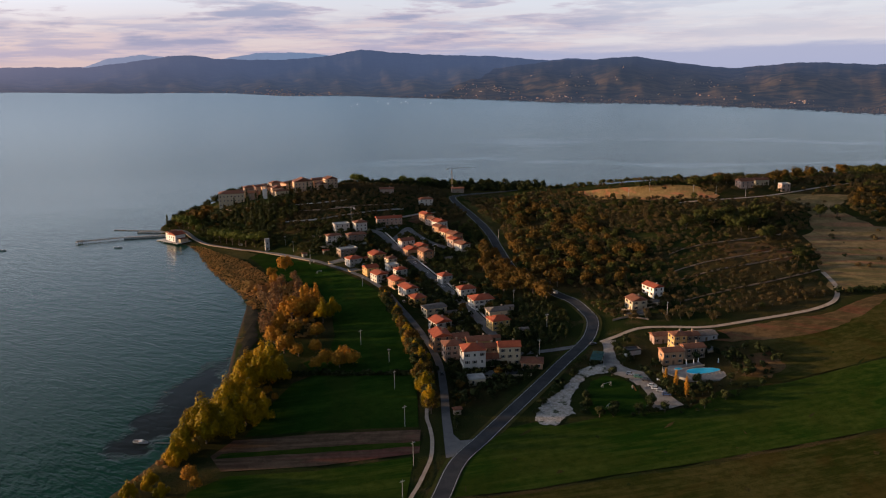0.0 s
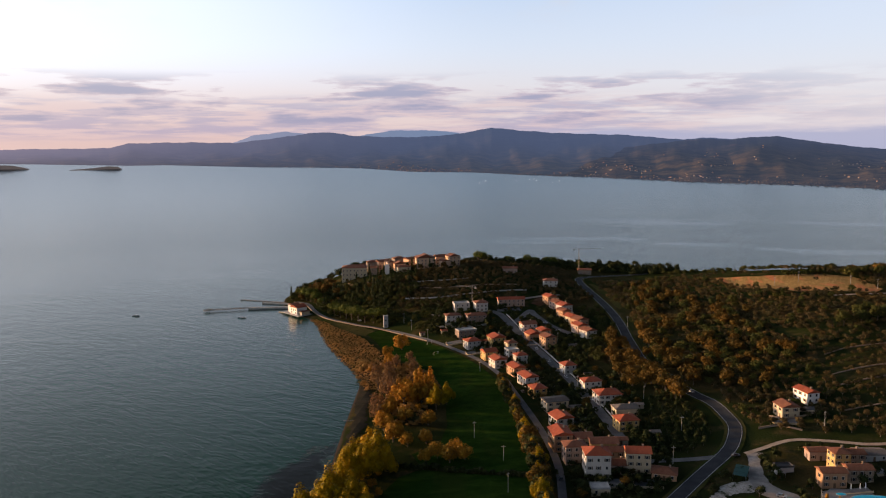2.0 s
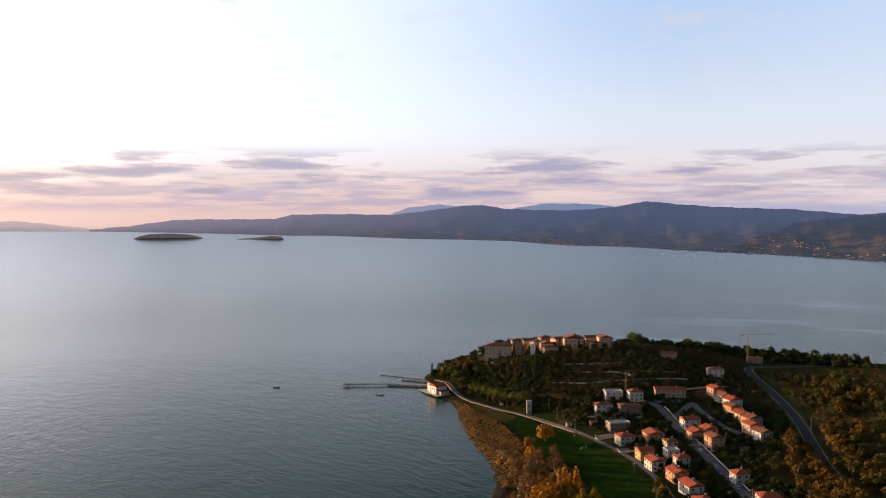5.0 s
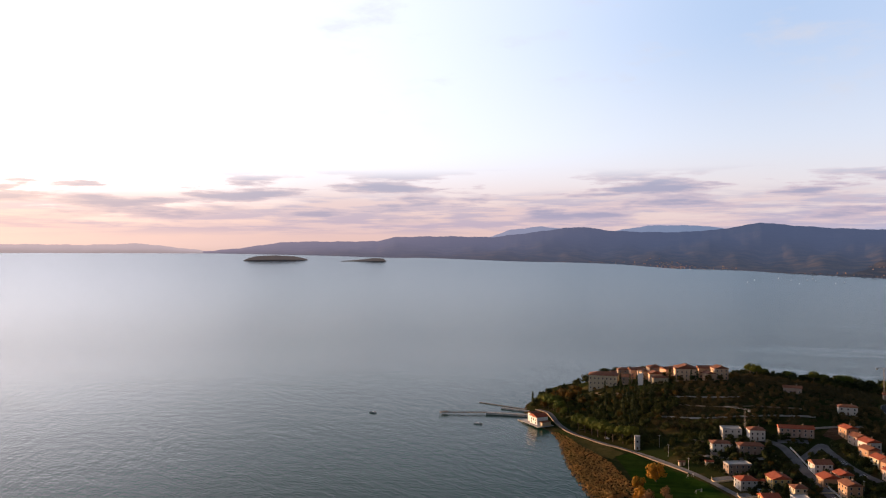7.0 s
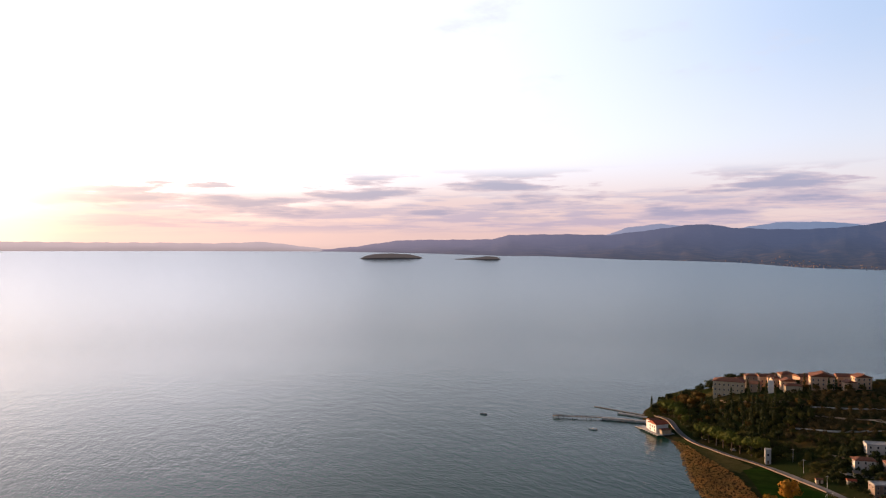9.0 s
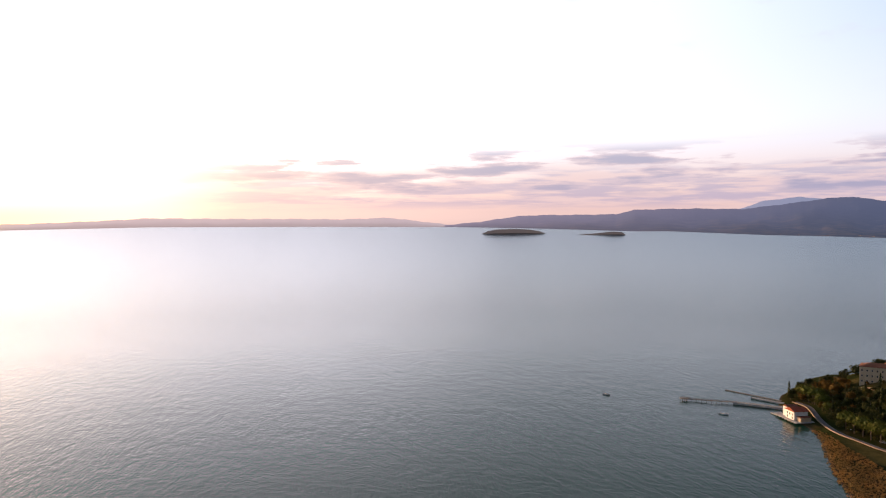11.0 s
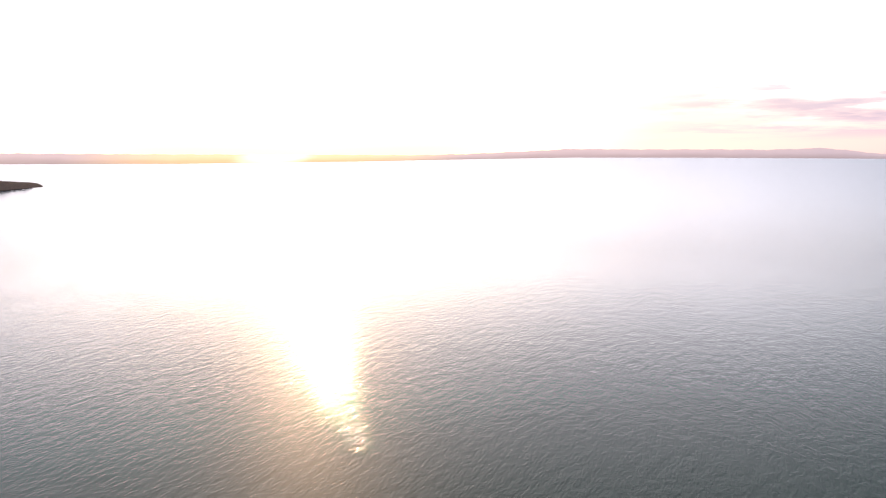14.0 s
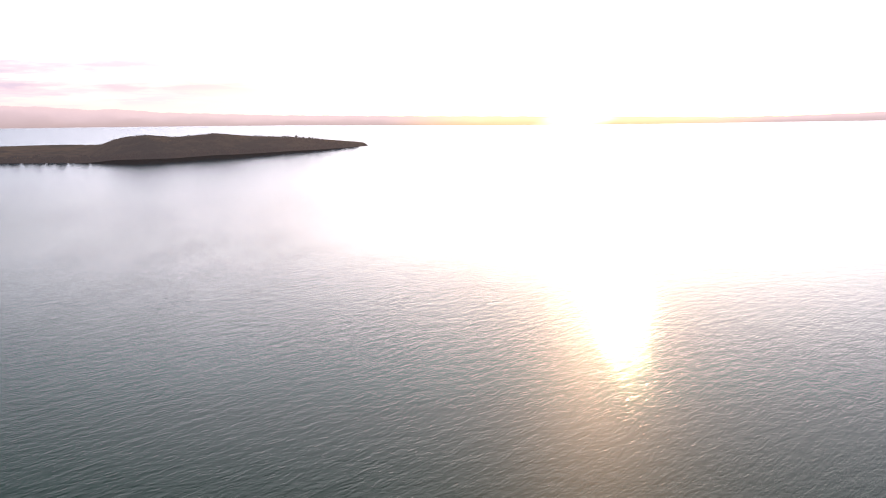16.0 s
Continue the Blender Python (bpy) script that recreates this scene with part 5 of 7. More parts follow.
for s in range(3):
    g = np.random.default_rng(115 + s)
    prototype("reed_tuft", "tawny tuft of lakeside reeds", "reed", 0.2, 0.03, 3, 0.2, 0.8, [(0, 0, 0.55, 1.2, 1.2, 0.55), (0.6, 0.4, 0.6, 0.8, 0.8, 0.5)], 34, 0.24, 225 + s, category="reeds")
for s in range(2):
    g = np.random.default_rng(120 + s)
    prototype("green_shrub", "dense dark green leafy shrub", "leaf_dark", 0.3, 0.08, 3, 0.5, 1.2, lobed(g, 1.3, 0.9, 0.9, 4, 0.5), 110, 0.28, 230 + s, category="bush")


def plant(kind, x, y, scale=1.0, group="", wide=1.0, sink=0.0):
    p = PROTO[kind][random.randrange(len(PROTO[kind]))][0]
    e = copy_thing(p, Matrix.Identity(4))
    e.matrix_basis = Matrix.Translation((x, y, max(height(x, y), 0.2) - sink)) @ Matrix.Rotation(random.uniform(0, 6.28), 4, "Z") @ Matrix.Diagonal((scale * wide, scale * wide, scale, 1))
    if group:
        e["group"] = group
    return e


def wood(name, kind, spots, label, sizes=(0.8, 1.25)):
    """Many trees of one kind in one mesh."""
    rng = np.random.default_rng(len(spots) + len(name))
    V, F, n = [], [], 0
    xs = np.array(spots)
    z = land(xs[:, 0], xs[:, 1])
    for (x, y), h in zip(spots, z):
        e, v, f, leaf = PROTO[kind][rng.integers(len(PROTO[kind]))]
        quads = v.reshape(-1, 4, 3)[rng.random(len(f)) < 0.62]
        mid = quads.mean(1, keepdims=True)
        v = (mid + (quads - mid) * 1.12).reshape(-1, 3)
        f = np.arange(len(v)).reshape(-1, 4)
        a, s = rng.random() * 6.28, rng.uniform(*sizes)
        c, si = math.cos(a) * s, math.sin(a) * s
        t = np.stack([v[:, 0] * c - v[:, 1] * si + x, v[:, 0] * si + v[:, 1] * c + y, v[:, 2] * s * rng.uniform(0.85, 1.15) + h], -1)
        V.append(t)
        F.append(f + n)
        n += len(v)
    return tagged(mesh_object(name, np.concatenate(V), np.concatenate(F), PROTO[kind][0][3]), label, "trees", kind="stuff")


def away(pts, line, d):
    p = np.array(pts)
    m = np.full(len(p), 1e9)
    for q in line[::2]:
        m = np.minimum(m, np.hypot(p[:, 0] - q[0], p[:, 1] - q[1]))
    return m > d


def inside(pts, poly):
    p = np.array(pts)
    r = np.zeros(len(p), bool)
    for (x1, y1), (x2, y2) in zip(poly, poly[1:] + poly[:1]):
        over = (y1 > p[:, 1]) != (y2 > p[:, 1])
        r ^= over & (p[:, 0] < (x2 - x1) * (p[:, 1] - y1) / ((y2 - y1) or 1e-9) + x1)
    return r


def spread(poly, gap, rng, jitter=0.42, keep=1.0, roads=True, houses=2.5, gaps=0.0, shore=5.0):
    """Spots in rows over a polygon, clear of roads and houses."""
    xs, ys = [p[0] for p in poly], [p[1] for p in poly]
    gx, gy = np.meshgrid(np.arange(min(xs), max(xs), gap), np.arange(min(ys), max(ys), gap))
    p = np.stack([gx.ravel(), gy.ravel()], -1) + rng.normal(scale=gap * jitter * 0.6, size=(gx.size, 2))
    ok = inside(p, poly) & (rng.random(len(p)) < keep) & (coast_distance(p[:, 0], p[:, 1]) > shore)
    if gaps:
        fld = np.sin(p[:, 0] * 0.045 + 2 * np.sin(p[:, 1] * 0.03)) * np.sin(p[:, 1] * 0.06 + 1.5 * np.sin(p[:, 0] * 0.04))
        ok &= fld > -1 + gaps
    if roads:
        for line, d in ((MAIN, 6.5), (LAKESIDE, 5), (STREET, 6), (UPPER, 5), (LINK, 4.5), (HILLPATH, 4.5), (CREST, 4)):
            ok &= away(p, line, d)
    for x, y, r in HOUSES:
        ok &= np.hypot(p[:, 0] - x, p[:, 1] - y) > r + houses
    return [tuple(q) for q in p[ok]]


rng = np.random.default_rng(7)
TOPFIELD = [(118, 760), (158, 724), (208, 711), (224, 692), (228, 636), (177, 653), (135, 697)]
BARE = [(260, 642), (278, 603), (258, 549), (241, 527), (239, 501), (231, 476), (222, 446), (256, 442), (345, 453), (348, 522), (304, 547), (304, 590), (334, 642), (300, 650)]
TERRACE = [(184, 532), (198, 529), (215, 523), (228, 501), (218, 488), (198, 495), (186, 507)]
hillside = [(92, 440), (110, 432), (150, 424), (222, 440), (236, 470), (330, 470), (420, 600), (420, 760), (330, 800), (240, 760), (110, 800), (22, 800), (28, 745), (42, 690), (50, 640), (62, 560), (78, 505)]
spots = spread(hillside, 5.5, rng, 0.42, 0.93, gaps=0.16)
for patch in (TOPFIELD, BARE, TERRACE):
    spots = [s for s, i in zip(spots, inside(spots, patch)) if not i or rng.random() < 0.04]
FARM = [(205, 628), (240, 622), (300, 645), (350, 680), (346, 694), (302, 690), (296, 706), (246, 702), (238, 660)]
SADDLE = [(100, 760), (128, 748), (160, 722), (200, 712), (215, 760), (110, 810)]
for patch in (FARM, SADDLE):
    spots = [s for s, i in zip(spots, inside(spots, patch)) if not i or rng.random() < 0.16]
ROWS_FIELD = [(140, 428), (222, 442), (238, 480), (246, 526), (200, 520), (172, 545), (150, 540), (138, 490)]
spots = [s for s, i in zip(spots, inside(spots, ROWS_FIELD)) if not i]
for line in range(15):
    for k in range(22):
        spots.append((136 + 4.9 * k + rng.normal() * 0.7, 424 + 8.6 * line + 0.22 * 4.9 * k + rng.normal() * 0.7))
field_rows = inside(spots, ROWS_FIELD)
spots = [s for n, s in enumerate(spots) if n < len(spots) - 330 or (field_rows[n] and rng.random() < 0.88 and away([s], HILLPATH, 4.5)[0])]
spots.sort(key=lambda s: s[1])
for x, y in spots[:200]:
    plant("olive_tree", x, y, random.uniform(0.75, 1.1), "olive trees on the slope")
wood("olive_grove", "olive_tree", spots[200:], "olive grove covering the hillside", (0.7, 1.15))
greens = spread(hillside, 11.5, rng, 0.6, 0.42, gaps=0.25)
for patch in (TOPFIELD, BARE, TERRACE, ROWS_FIELD, FARM, SADDLE):
    greens = [s for s, i in zip(greens, inside(greens, patch)) if not i]
for k in range(14):
    plant("cypress_tree" if k % 3 else "holm_oak", 176 + 2.3 * k + random.uniform(-0.6, 0.6), 711 - 0.3 * k + random.uniform(-1, 1), random.uniform(0.5, 0.75) if k % 3 else 0.8, "field edge trees", wide=1.3)
wood("hillside_oaks", "holm_oak", greens, "dark green oaks among the olives", (0.45, 0.85))
mixed = spread([(56, 520), (76, 500), (104, 470), (135, 520), (125, 640), (70, 770), (46, 760), (52, 640)], 7.2, rng, 0.6, 0.62, gaps=0.3)
wood("oak_scatter", "oak_tree", mixed[::2], "rusty oaks scattered among the olives", (0.75, 1.3))
wood("holm_scatter", "holm_oak", mixed[1::2], "dark oaks scattered among the olives", (0.7, 1.2))
inner = spread([(-150, 700), (-120, 690), (-60, 715), (-30, 735), (0, 700), (25, 720), (5, 800), (-10, 880), (-80, 900), (-150, 870), (-170, 790), (-160, 740)], 5.3, rng, 0.45, 0.92, gaps=0.12)
inner = [s for s, i in zip(inner, inside(inner, [(-190, 790), (-112, 806), (-100, 850), (-190, 850)])) if not i]
wood("olive_terraces", "olive_tree", inner, "olive terraces behind the village", (0.75, 1.15))
low = spread([(38, 402), (68, 412), (74, 440), (68, 470), (52, 500), (44, 470), (40, 430)], 4.1, rng, 0.35, 0.95)
for x, y in low:
    plant("garden_tree", x, y, random.uniform(0.5, 0.8), "dark trees in the orchard")
# rusty oaks along the road and on the crest
belt = spread([(24, 560), (36, 500), (48, 500), (60, 480), (76, 490), (70, 540), (58, 600), (52, 640), (30, 630)], 7.0, rng, 0.4, 0.95)
for x, y in belt:
    plant("oak_tree", x, y, random.uniform(0.85, 1.35), "oaks along the road")
for x, y in ((63, 477), (60, 487), (56.5, 497), (53, 507), (50, 517), (46.5, 528), (44, 540), (41.5, 552)):
    plant("oak_tree", x, y, random.uniform(1.25, 1.55), "oaks along the road")
for x, y in ((176, 565), (187, 567), (198, 570), (205, 560), (209, 546), (216, 550), (228, 561), (236, 566), (219, 526), (226, 491), (212, 580), (197, 585), (275, 569), (287, 568), (218, 684), (241, 691), (221, 572), (206, 574), (190, 578), (232, 574)):
    plant("holm_oak", x, y, random.uniform(1.2, 1.7), "oaks on the slope")
for k in range(11):
    plant("green_shrub", 228 + 6.5 * k, 440 + random.uniform(-1.5, 1.5), random.uniform(1.6, 2.6), "slope hedge")
for x, y in ((262, 520), (270, 500), (268, 535), (290, 480), (255, 490), (276, 590), (285, 560), (310, 500), (262, 560)):
    plant("green_shrub", x, y, random.uniform(0.7, 1.6), "slope bushes")
for x, y, s in ((222, 694, 1.3), (244, 700, 1.5), (254, 706, 1.3), (300, 712, 1.6), (312, 722, 1.5), (326, 728, 1.7), (345, 742, 1.6), (366, 752, 1.4), (385, 762, 1.6)):
    plant("oak_tree", x, y, s, "crest oaks")
crest = [(300 + 9 * k + random.uniform(-4, 4), 700 + 11 * k + random.uniform(-18, 18)) for k in range(22)] + [(228 + 6 * k, 705 + 8 * k + random.uniform(-8, 8)) for k in range(14)]
far_slope = spread([(425, 560), (640, 700), (720, 1000), (540, 1080), (425, 800)], 12.0, rng, 0.5, 0.85)
wood("far_slope_wood", "holm_oak", far_slope, "oak wood on the far hill slope", (0.8, 1.3))
right = spread([(304, 560), (420, 560), (425, 660), (335, 640), (304, 590)], 9.0, rng, 0.6, 0.6)
wood("slope_oaks", "oak_tree", right, "rusty oaks on the upper slope", (0.5, 0.9))
wood("crest_oaks", "holm_oak", crest, "line of oaks on the hill crest", (0.6, 1.05))
ridge = spread([(-120, 900), (-60, 895), (0, 885), (50, 872), (90, 862), (120, 880), (80, 925), (-60, 940), (-120, 925)], 8.0, rng, 0.5, 0.9)
wood("ridge_scrub", "green_shrub", [(x + 2.5 * math.sin(17 * x), y + 2.5 * math.cos(23 * y)) for x, y in ridge for _ in range(2)] + [(x - 3, y - 3) for x, y in ridge], "dark scrub under the ridge trees", (1.8, 3.2))
wood("ridge_wood", "garden_tree", ridge, "dark evergreen wood along the ridge", (1.1, 1.9))
skyline = [(95 + 7.2 * k + random.uniform(-4, 4), 858 - 5.8 * k + random.uniform(-9, 9)) for k in range(21) for _ in range(3)]
wood("skyline_oaks", "holm_oak", skyline, "low dark oaks along the skyline of the saddle", (0.4, 0.8))
for x, y, s in ((-104, 905, 1.35), (-92, 912, 1.0), (-48, 900, 1.2), (-40, 905, 1.0), (-26, 905, 1.1), (-70, 905, 0.9), (-98, 900, 1.3), (-20, 900, 1.2), (10, 890, 1.0)):
    plant("umbrella_pine", x, y, s, "ridge pines")
# headland slopes
slope = spread([(-284, 775), (-262, 768), (-240, 745), (-212, 716), (-160, 690), (-138, 735), (-150, 790), (-200, 795), (-245, 800), (-285, 830), (-292, 800)], 5.0, rng, 0.5, 0.92)
TOWN_FRONT = [(-244, 786), (-205, 780), (-178, 782), (-150, 786), (-112, 800), (-108, 850), (-225, 850), (-244, 830)]
slope = [s for s, i in zip(slope, inside(slope, TOWN_FRONT)) if not i]
slope = [s for s, i in zip(slope, away(slope, LAKESIDE, 21)) if i or s[0] < -225]
rng.shuffle(slope)
for n, (x, y) in enumerate(slope[:130]):
    k = n % 10
    plant("cypress_tree" if k < 2 else "garden_tree" if k < 5 else "holm_oak" if k < 8 else "oak_tree", x, y, random.uniform(0.8, 1.15) * (0.8 if k >= 5 else 1.0 if k < 2 else 1.3), "headland trees")
wood("headland_thicket", "holm_oak", [tuple(s) for s in slope[130:]], "dense dark green wood on the headland slope", (0.45, 0.9))
meadow = spread([(-152, 672), (-122, 650), (-104, 640), (-100, 690), (-60, 712), (-110, 712), (-158, 700)], 5.2, rng, 0.5, 0.75, houses=1.0)
wood("lane_thicket", "holm_oak", meadow, "dark trees and hedges above the lane", (0.35, 0.75))
backs = spread([(6, 700), (24, 700), (34, 640), (32, 575), (18, 555), (8, 600)], 5.4, rng, 0.5, 0.85, houses=0.5)
wood("back_gardens", "holm_oak", backs, "dark garden trees behind the terraced houses", (0.4, 0.85))
street_gardens = spread([(-45, 660), (-20, 690), (0, 640), (10, 560), (30, 505), (12, 520), (-10, 560), (-25, 610)], 5.0, rng, 0.5, 0.8, houses=0.0)
wood("street_gardens", "holm_oak", street_gardens, "small dark trees in the street gardens", (0.3, 0.65))
wood("shore_scrub", "green_shrub", [(-60 + 7 * k + 2 * math.sin(5.0 * k), 950 + 10 * math.sin(1.7 * k)) for k in range(46)], "dark scrub above the far shore", (2.2, 3.6))
back = spread([(-292, 805), (-285, 840), (-250, 885), (-200, 915), (-120, 960), (-60, 985), (60, 970), (90, 930), (-60, 940), (-200, 870), (-250, 840)], 7.5, rng, 0.5, 0.9)
wood("headland_wood", "garden_tree", back, "dense dark wood above the far shore", (1.2, 1.9))
for x, y, k in ((-214, 713, 1.3), (-207, 708, 1.2), (-200, 703, 1.35), (-193, 697, 1.25), (-186, 693, 1.35), (-179, 689, 1.2), (-170, 685, 1.3), (-163, 682, 1.35), (-192, 706, 1.1), (-204, 716, 1.0), (-246, 758, 1.2), (-262, 774, 1.35), (-256, 770, 1.2), (-270, 782, 1.2), (-256, 780, 1.0), (-236, 744, 1.0)):
    plant("umbrella_pine", x, y, k, "lakeside pines", wide=1.1)
under = [(-228 + 6.6 * k + random.uniform(-3, 3), 722 - 4.4 * k + random.uniform(-2, 14)) for k in range(12) for _ in range(6)]
wood("pine_undergrowth", "holm_oak", under, "dark bushes under the lakeside pines", (0.4, 0.9))
for x, y in ((-160, 806), (-238, 826), (-192, 792), (-141, 803), (-136, 804), (-252, 822), (-203, 800), (-178, 788), (-245, 808), (-212, 782)):
    plant("cypress_tree", x, y, random.uniform(0.9, 1.15), "old town cypresses")
for x, y, s in ((-157, 803, 0.9), (-150, 800, 1.0), (-127, 806, 1.0), (-118, 812, 0.9), (-110, 822, 0.9), (-190, 815, 0.7), (-143, 824, 0.8), (-172, 806, 0.6), (-226, 798, 0.5), (-243, 806, 1.0), (-214, 797, 0.55)):
    plant("oak_tree", x, y, s * 0.85, "old town trees")
for x, y, s in ((-201, 749, 1.3), (-191, 740, 1.4), (-183, 735, 1.2), (-174, 732, 1.35), (-165, 727, 1.1), (-182, 748, 1.4), (-174, 750, 1.3), (-199, 764, 1.2), (-196, 777, 1.1), (-181, 770, 1.3), (-188, 758, 1.2), (-170, 742, 1.2)):
    plant("cypress_tree", x, y, s, "headland cypresses", wide=1.25)
for x, y, s in ((-258, 803, 1.2), (-247, 788, 1.3), (-246, 803, 1.2), (-228, 768, 1.1), (-262, 790, 1.2), (-218, 772, 1.0), (-252, 812, 1.2), (-268, 806, 1.0), (-190, 817, 0.9), (-146, 822, 0.9), (-134, 846, 1.1), (-168, 818, 1.0), (-140, 806, 0.8), (-262, 812, 1.2), (-255, 796, 1.3), (-270, 816, 1.0), (-240, 792, 1.0)):
    plant("oak_tree" if x < -225 else "holm_oak", x, y, s, "old town trees")
# lakeside trees
for x, y, s in ((-110, 302, 0.95), (-103, 308, 1.15), (-96, 316, 1.05), (-107, 318, 1.2), (-99, 329, 1.2), (-90, 325, 0.95), (-102, 341, 1.15), (-92, 340, 1.05), (-84, 334, 0.8), (-100, 352, 0.95), (-111, 292, 0.7),
                (-101, 364, 1.1), (-93, 372, 1.2), (-102, 379, 1.05), (-92, 386, 1.15), (-98, 395, 1.0), (-86, 378, 0.85)):
    plant("poplar_tree", x, y, s * 1.14, "lakeside poplars", sink=3.2)
for x, y, s in ((-57, 391, 1.25), (-64, 396, 1.3), (-50, 395, 1.2), (-56, 402, 1.1), (-69, 391, 1.05), (-77, 442, 1.3), (-73, 415, 1.1), (-91, 416, 1.65), (-82, 410, 1.15), (-97, 472, 2.2), (-88, 480, 1.9), (-101, 487, 1.8),
                (-92, 424, 1.2), (-100, 432, 1.5), (-90, 446, 1.4), (-100, 276, 0.9), (-96, 270, 0.7), (-126.7, 601.5, 1.75), (-125.9, 555.9, 1.35), (-133, 582, 1.1), (-88, 360, 0.6), (-83, 352, 0.5), (-104, 446, 1.3), (-102, 458, 1.5), (-84, 500, 1.2)):
    plant("willow_tree", x, y, s, "lakeside willows")
for x, y, s in ((-112, 268, 0.6), (-118, 262, 0.55), (-106, 262, 0.5), (-77, 468, 0.95), (-72, 476, 0.85)):
    plant("poplar_tree", x, y, s, "lakeside poplars")
for x, y in ((-92, 482), (-90, 487), (-86, 484), (-84, 490), (103.6, 351), (107, 346), (109.5, 337.5)):
    plant("lombardy_poplar", x, y, random.uniform(0.95, 1.15) * (1.25 if y > 400 else 0.62), "upright poplars")
for k in range(56):
    y = 330 + 3.4 * k
    x = float(np.interp(y, [326, 347, 374, 405, 441, 480, 519], [-8, -9.5, -13, -19, -25.5, -35, -44])) + random.uniform(-1.6, 1.6)
    plant(("oak_tree", "poplar_tree", "holm_oak", "oak_tree", "garden_tree")[k % 5], x, y, random.uniform(0.75, 1.1) * (1.1, 0.6, 1.1, 1.0, 1.8)[k % 5] * (1.2 if y < 420 else 0.9), "lane trees")
for y in range(312, 372, 4):
    plant("green_shrub", 3.6 + random.uniform(-0.5, 0.8), y, random.uniform(0.8, 1.5), "lane bushes")
for x, y, s in ((-120, 501, 1.5), (-110, 458, 1.5), (-128, 528, 1.2), (-119, 549, 1.2), (-113, 566, 1.0), (-110, 484, 1.7), (-107, 443, 1.3), (-116, 515, 1.5), (-112, 494, 1.6), (-122, 538, 1.1), (-104, 535, 1.2), (-108, 552, 1.0), (-100, 508, 1.2)):
    plant("bare_willow", x, y, s, "half-bare willows")
scrub = spread([(-150, 566), (-146, 553), (-132, 530), (-118, 500), (-108, 440), (-80, 440), (-84, 500), (-98, 545), (-112, 562), (-128, 560)], 4.2, rng, 0.6, 0.85)
rng.shuffle(scrub)
for x, y in scrub[:90]:
    plant("shrub", x, y, random.uniform(0.9, 1.7), "lakeside thicket")
reeds = spread([(-236, 702), (-222, 672), (-206, 626), (-182, 588), (-160, 549), (-140, 520), (-128, 500), (-118, 500), (-108, 545), (-126, 572), (-139, 586), (-149, 606), (-166, 633), (-183, 651), (-201, 670), (-222, 695)], 1.5, rng, 0.7, 0.92, shore=-1.2)
wood("reed_bed", "reed_tuft", reeds, "tawny reed bed along the shore", (0.55, 1.0))
tussocks = [(x, y) for x, y in reeds[::53]]
for x, y in tussocks[:16]:
    plant("shrub", x, y, random.uniform(0.7, 1.3), "reed bed bushes")
wood("scrub_thicket", "shrub", [tuple(s) for s in scrub[90:]], "tawny scrub thicket behind the beach", (0.6, 1.15))
for k in range(30):
    x, y = scrub[k * 2]
    plant("willow_tree" if k % 3 else "oak_tree", x + 1, y + 2, random.uniform(0.4, 0.75) * (0.6 if y > 540 else 1.0), "lakeside thicket trees")
for k in range(40):
    y = 255 + k * 3.2
    plant("shrub", float(np.interp(y, [268, 304, 345, 380], [-124, -113, -109, -108])) + random.uniform(-1, 6), y, random.uniform(0.5, 1.2), "lakeside thicket")
hedge = [(-84 + 3.1 * k, 384 - 0.35 * k + random.uniform(-1.5, 1.5)) for k in range(22)]
for x, y in hedge:
    plant("green_shrub", x, y, random.uniform(1.2, 2.2), "field hedge")
# gardens
rng = np.random.default_rng(21)
gardens = spread([(-4, 330), (22, 345), (44, 372), (50, 400), (42, 440), (38, 500), (12, 560), (6, 620), (-8, 690), (-40, 690), (-110, 700), (-120, 650), (-88, 622), (-56, 572), (-32, 520), (-8, 440)], 3.3, rng, 0.6, 0.9, houses=-0.6)
rng.shuffle(gardens)
wood("garden_trees", "garden_tree", [tuple(s) for s in gardens[260:440]], "dark green garden trees between the houses", (0.7, 1.3))
wood("garden_shrubbery", "green_shrub", [tuple(s) for s in gardens[440:]], "dark green shrubbery between the houses", (0.8, 2.0))
for x, y in gardens[:260]:
    k = rng.random()
    plant("garden_tree" if k < 0.4 else "green_shrub" if k < 0.85 else "oak_tree", x, y, random.uniform(0.7, 1.3) * (0.55 if k >= 0.85 else 1.0), "garden plants")
around = spread([(58, 322), (90, 318), (112, 322), (150, 345), (168, 372), (165, 386), (150, 392), (100, 380), (92, 400), (86, 372), (62, 345)], 4.2, rng, 0.6, 0.72, houses=0.8)
POOLSIDE = [(106, 352), (106, 374), (140, 378), (140, 352)]
around = [s for s, i in zip(around, inside(around, [(67, 350), (70, 359), (78, 365), (86, 360), (90, 350), (90, 330), (70, 328)])) if not i]
around = [s for s, a, b, c in zip(around, inside(around, PARK), inside(around, POOLSIDE), inside(around, RUBBLE)) if not a and not b and not c]
for x, y in around:
    plant("garden_tree" if rng.random() < 0.4 else "green_shrub", x, y, random.uniform(0.7, 1.2), "hotel garden plants")
roadside = spread([(84, 400), (66, 382), (50, 352), (36, 322), (44, 322), (58, 352), (76, 376), (92, 392), (104, 408), (124, 412), (120, 420), (96, 416)], 4.6, rng, 0.6, 0.7)
roadside = [s for s, a, b in zip(roadside, inside(roadside, PARK), inside(roadside, RUBBLE)) if not a and not b]
for x, y in roadside:
    plant("green_shrub", x, y, random.uniform(1.0, 2.0), "roadside bushes")
for kind in PROTO:
    for e, *_ in PROTO[kind]:
        for o in list(e.children_recursive) + [e]:
            bpy.data.objects.remove(o)

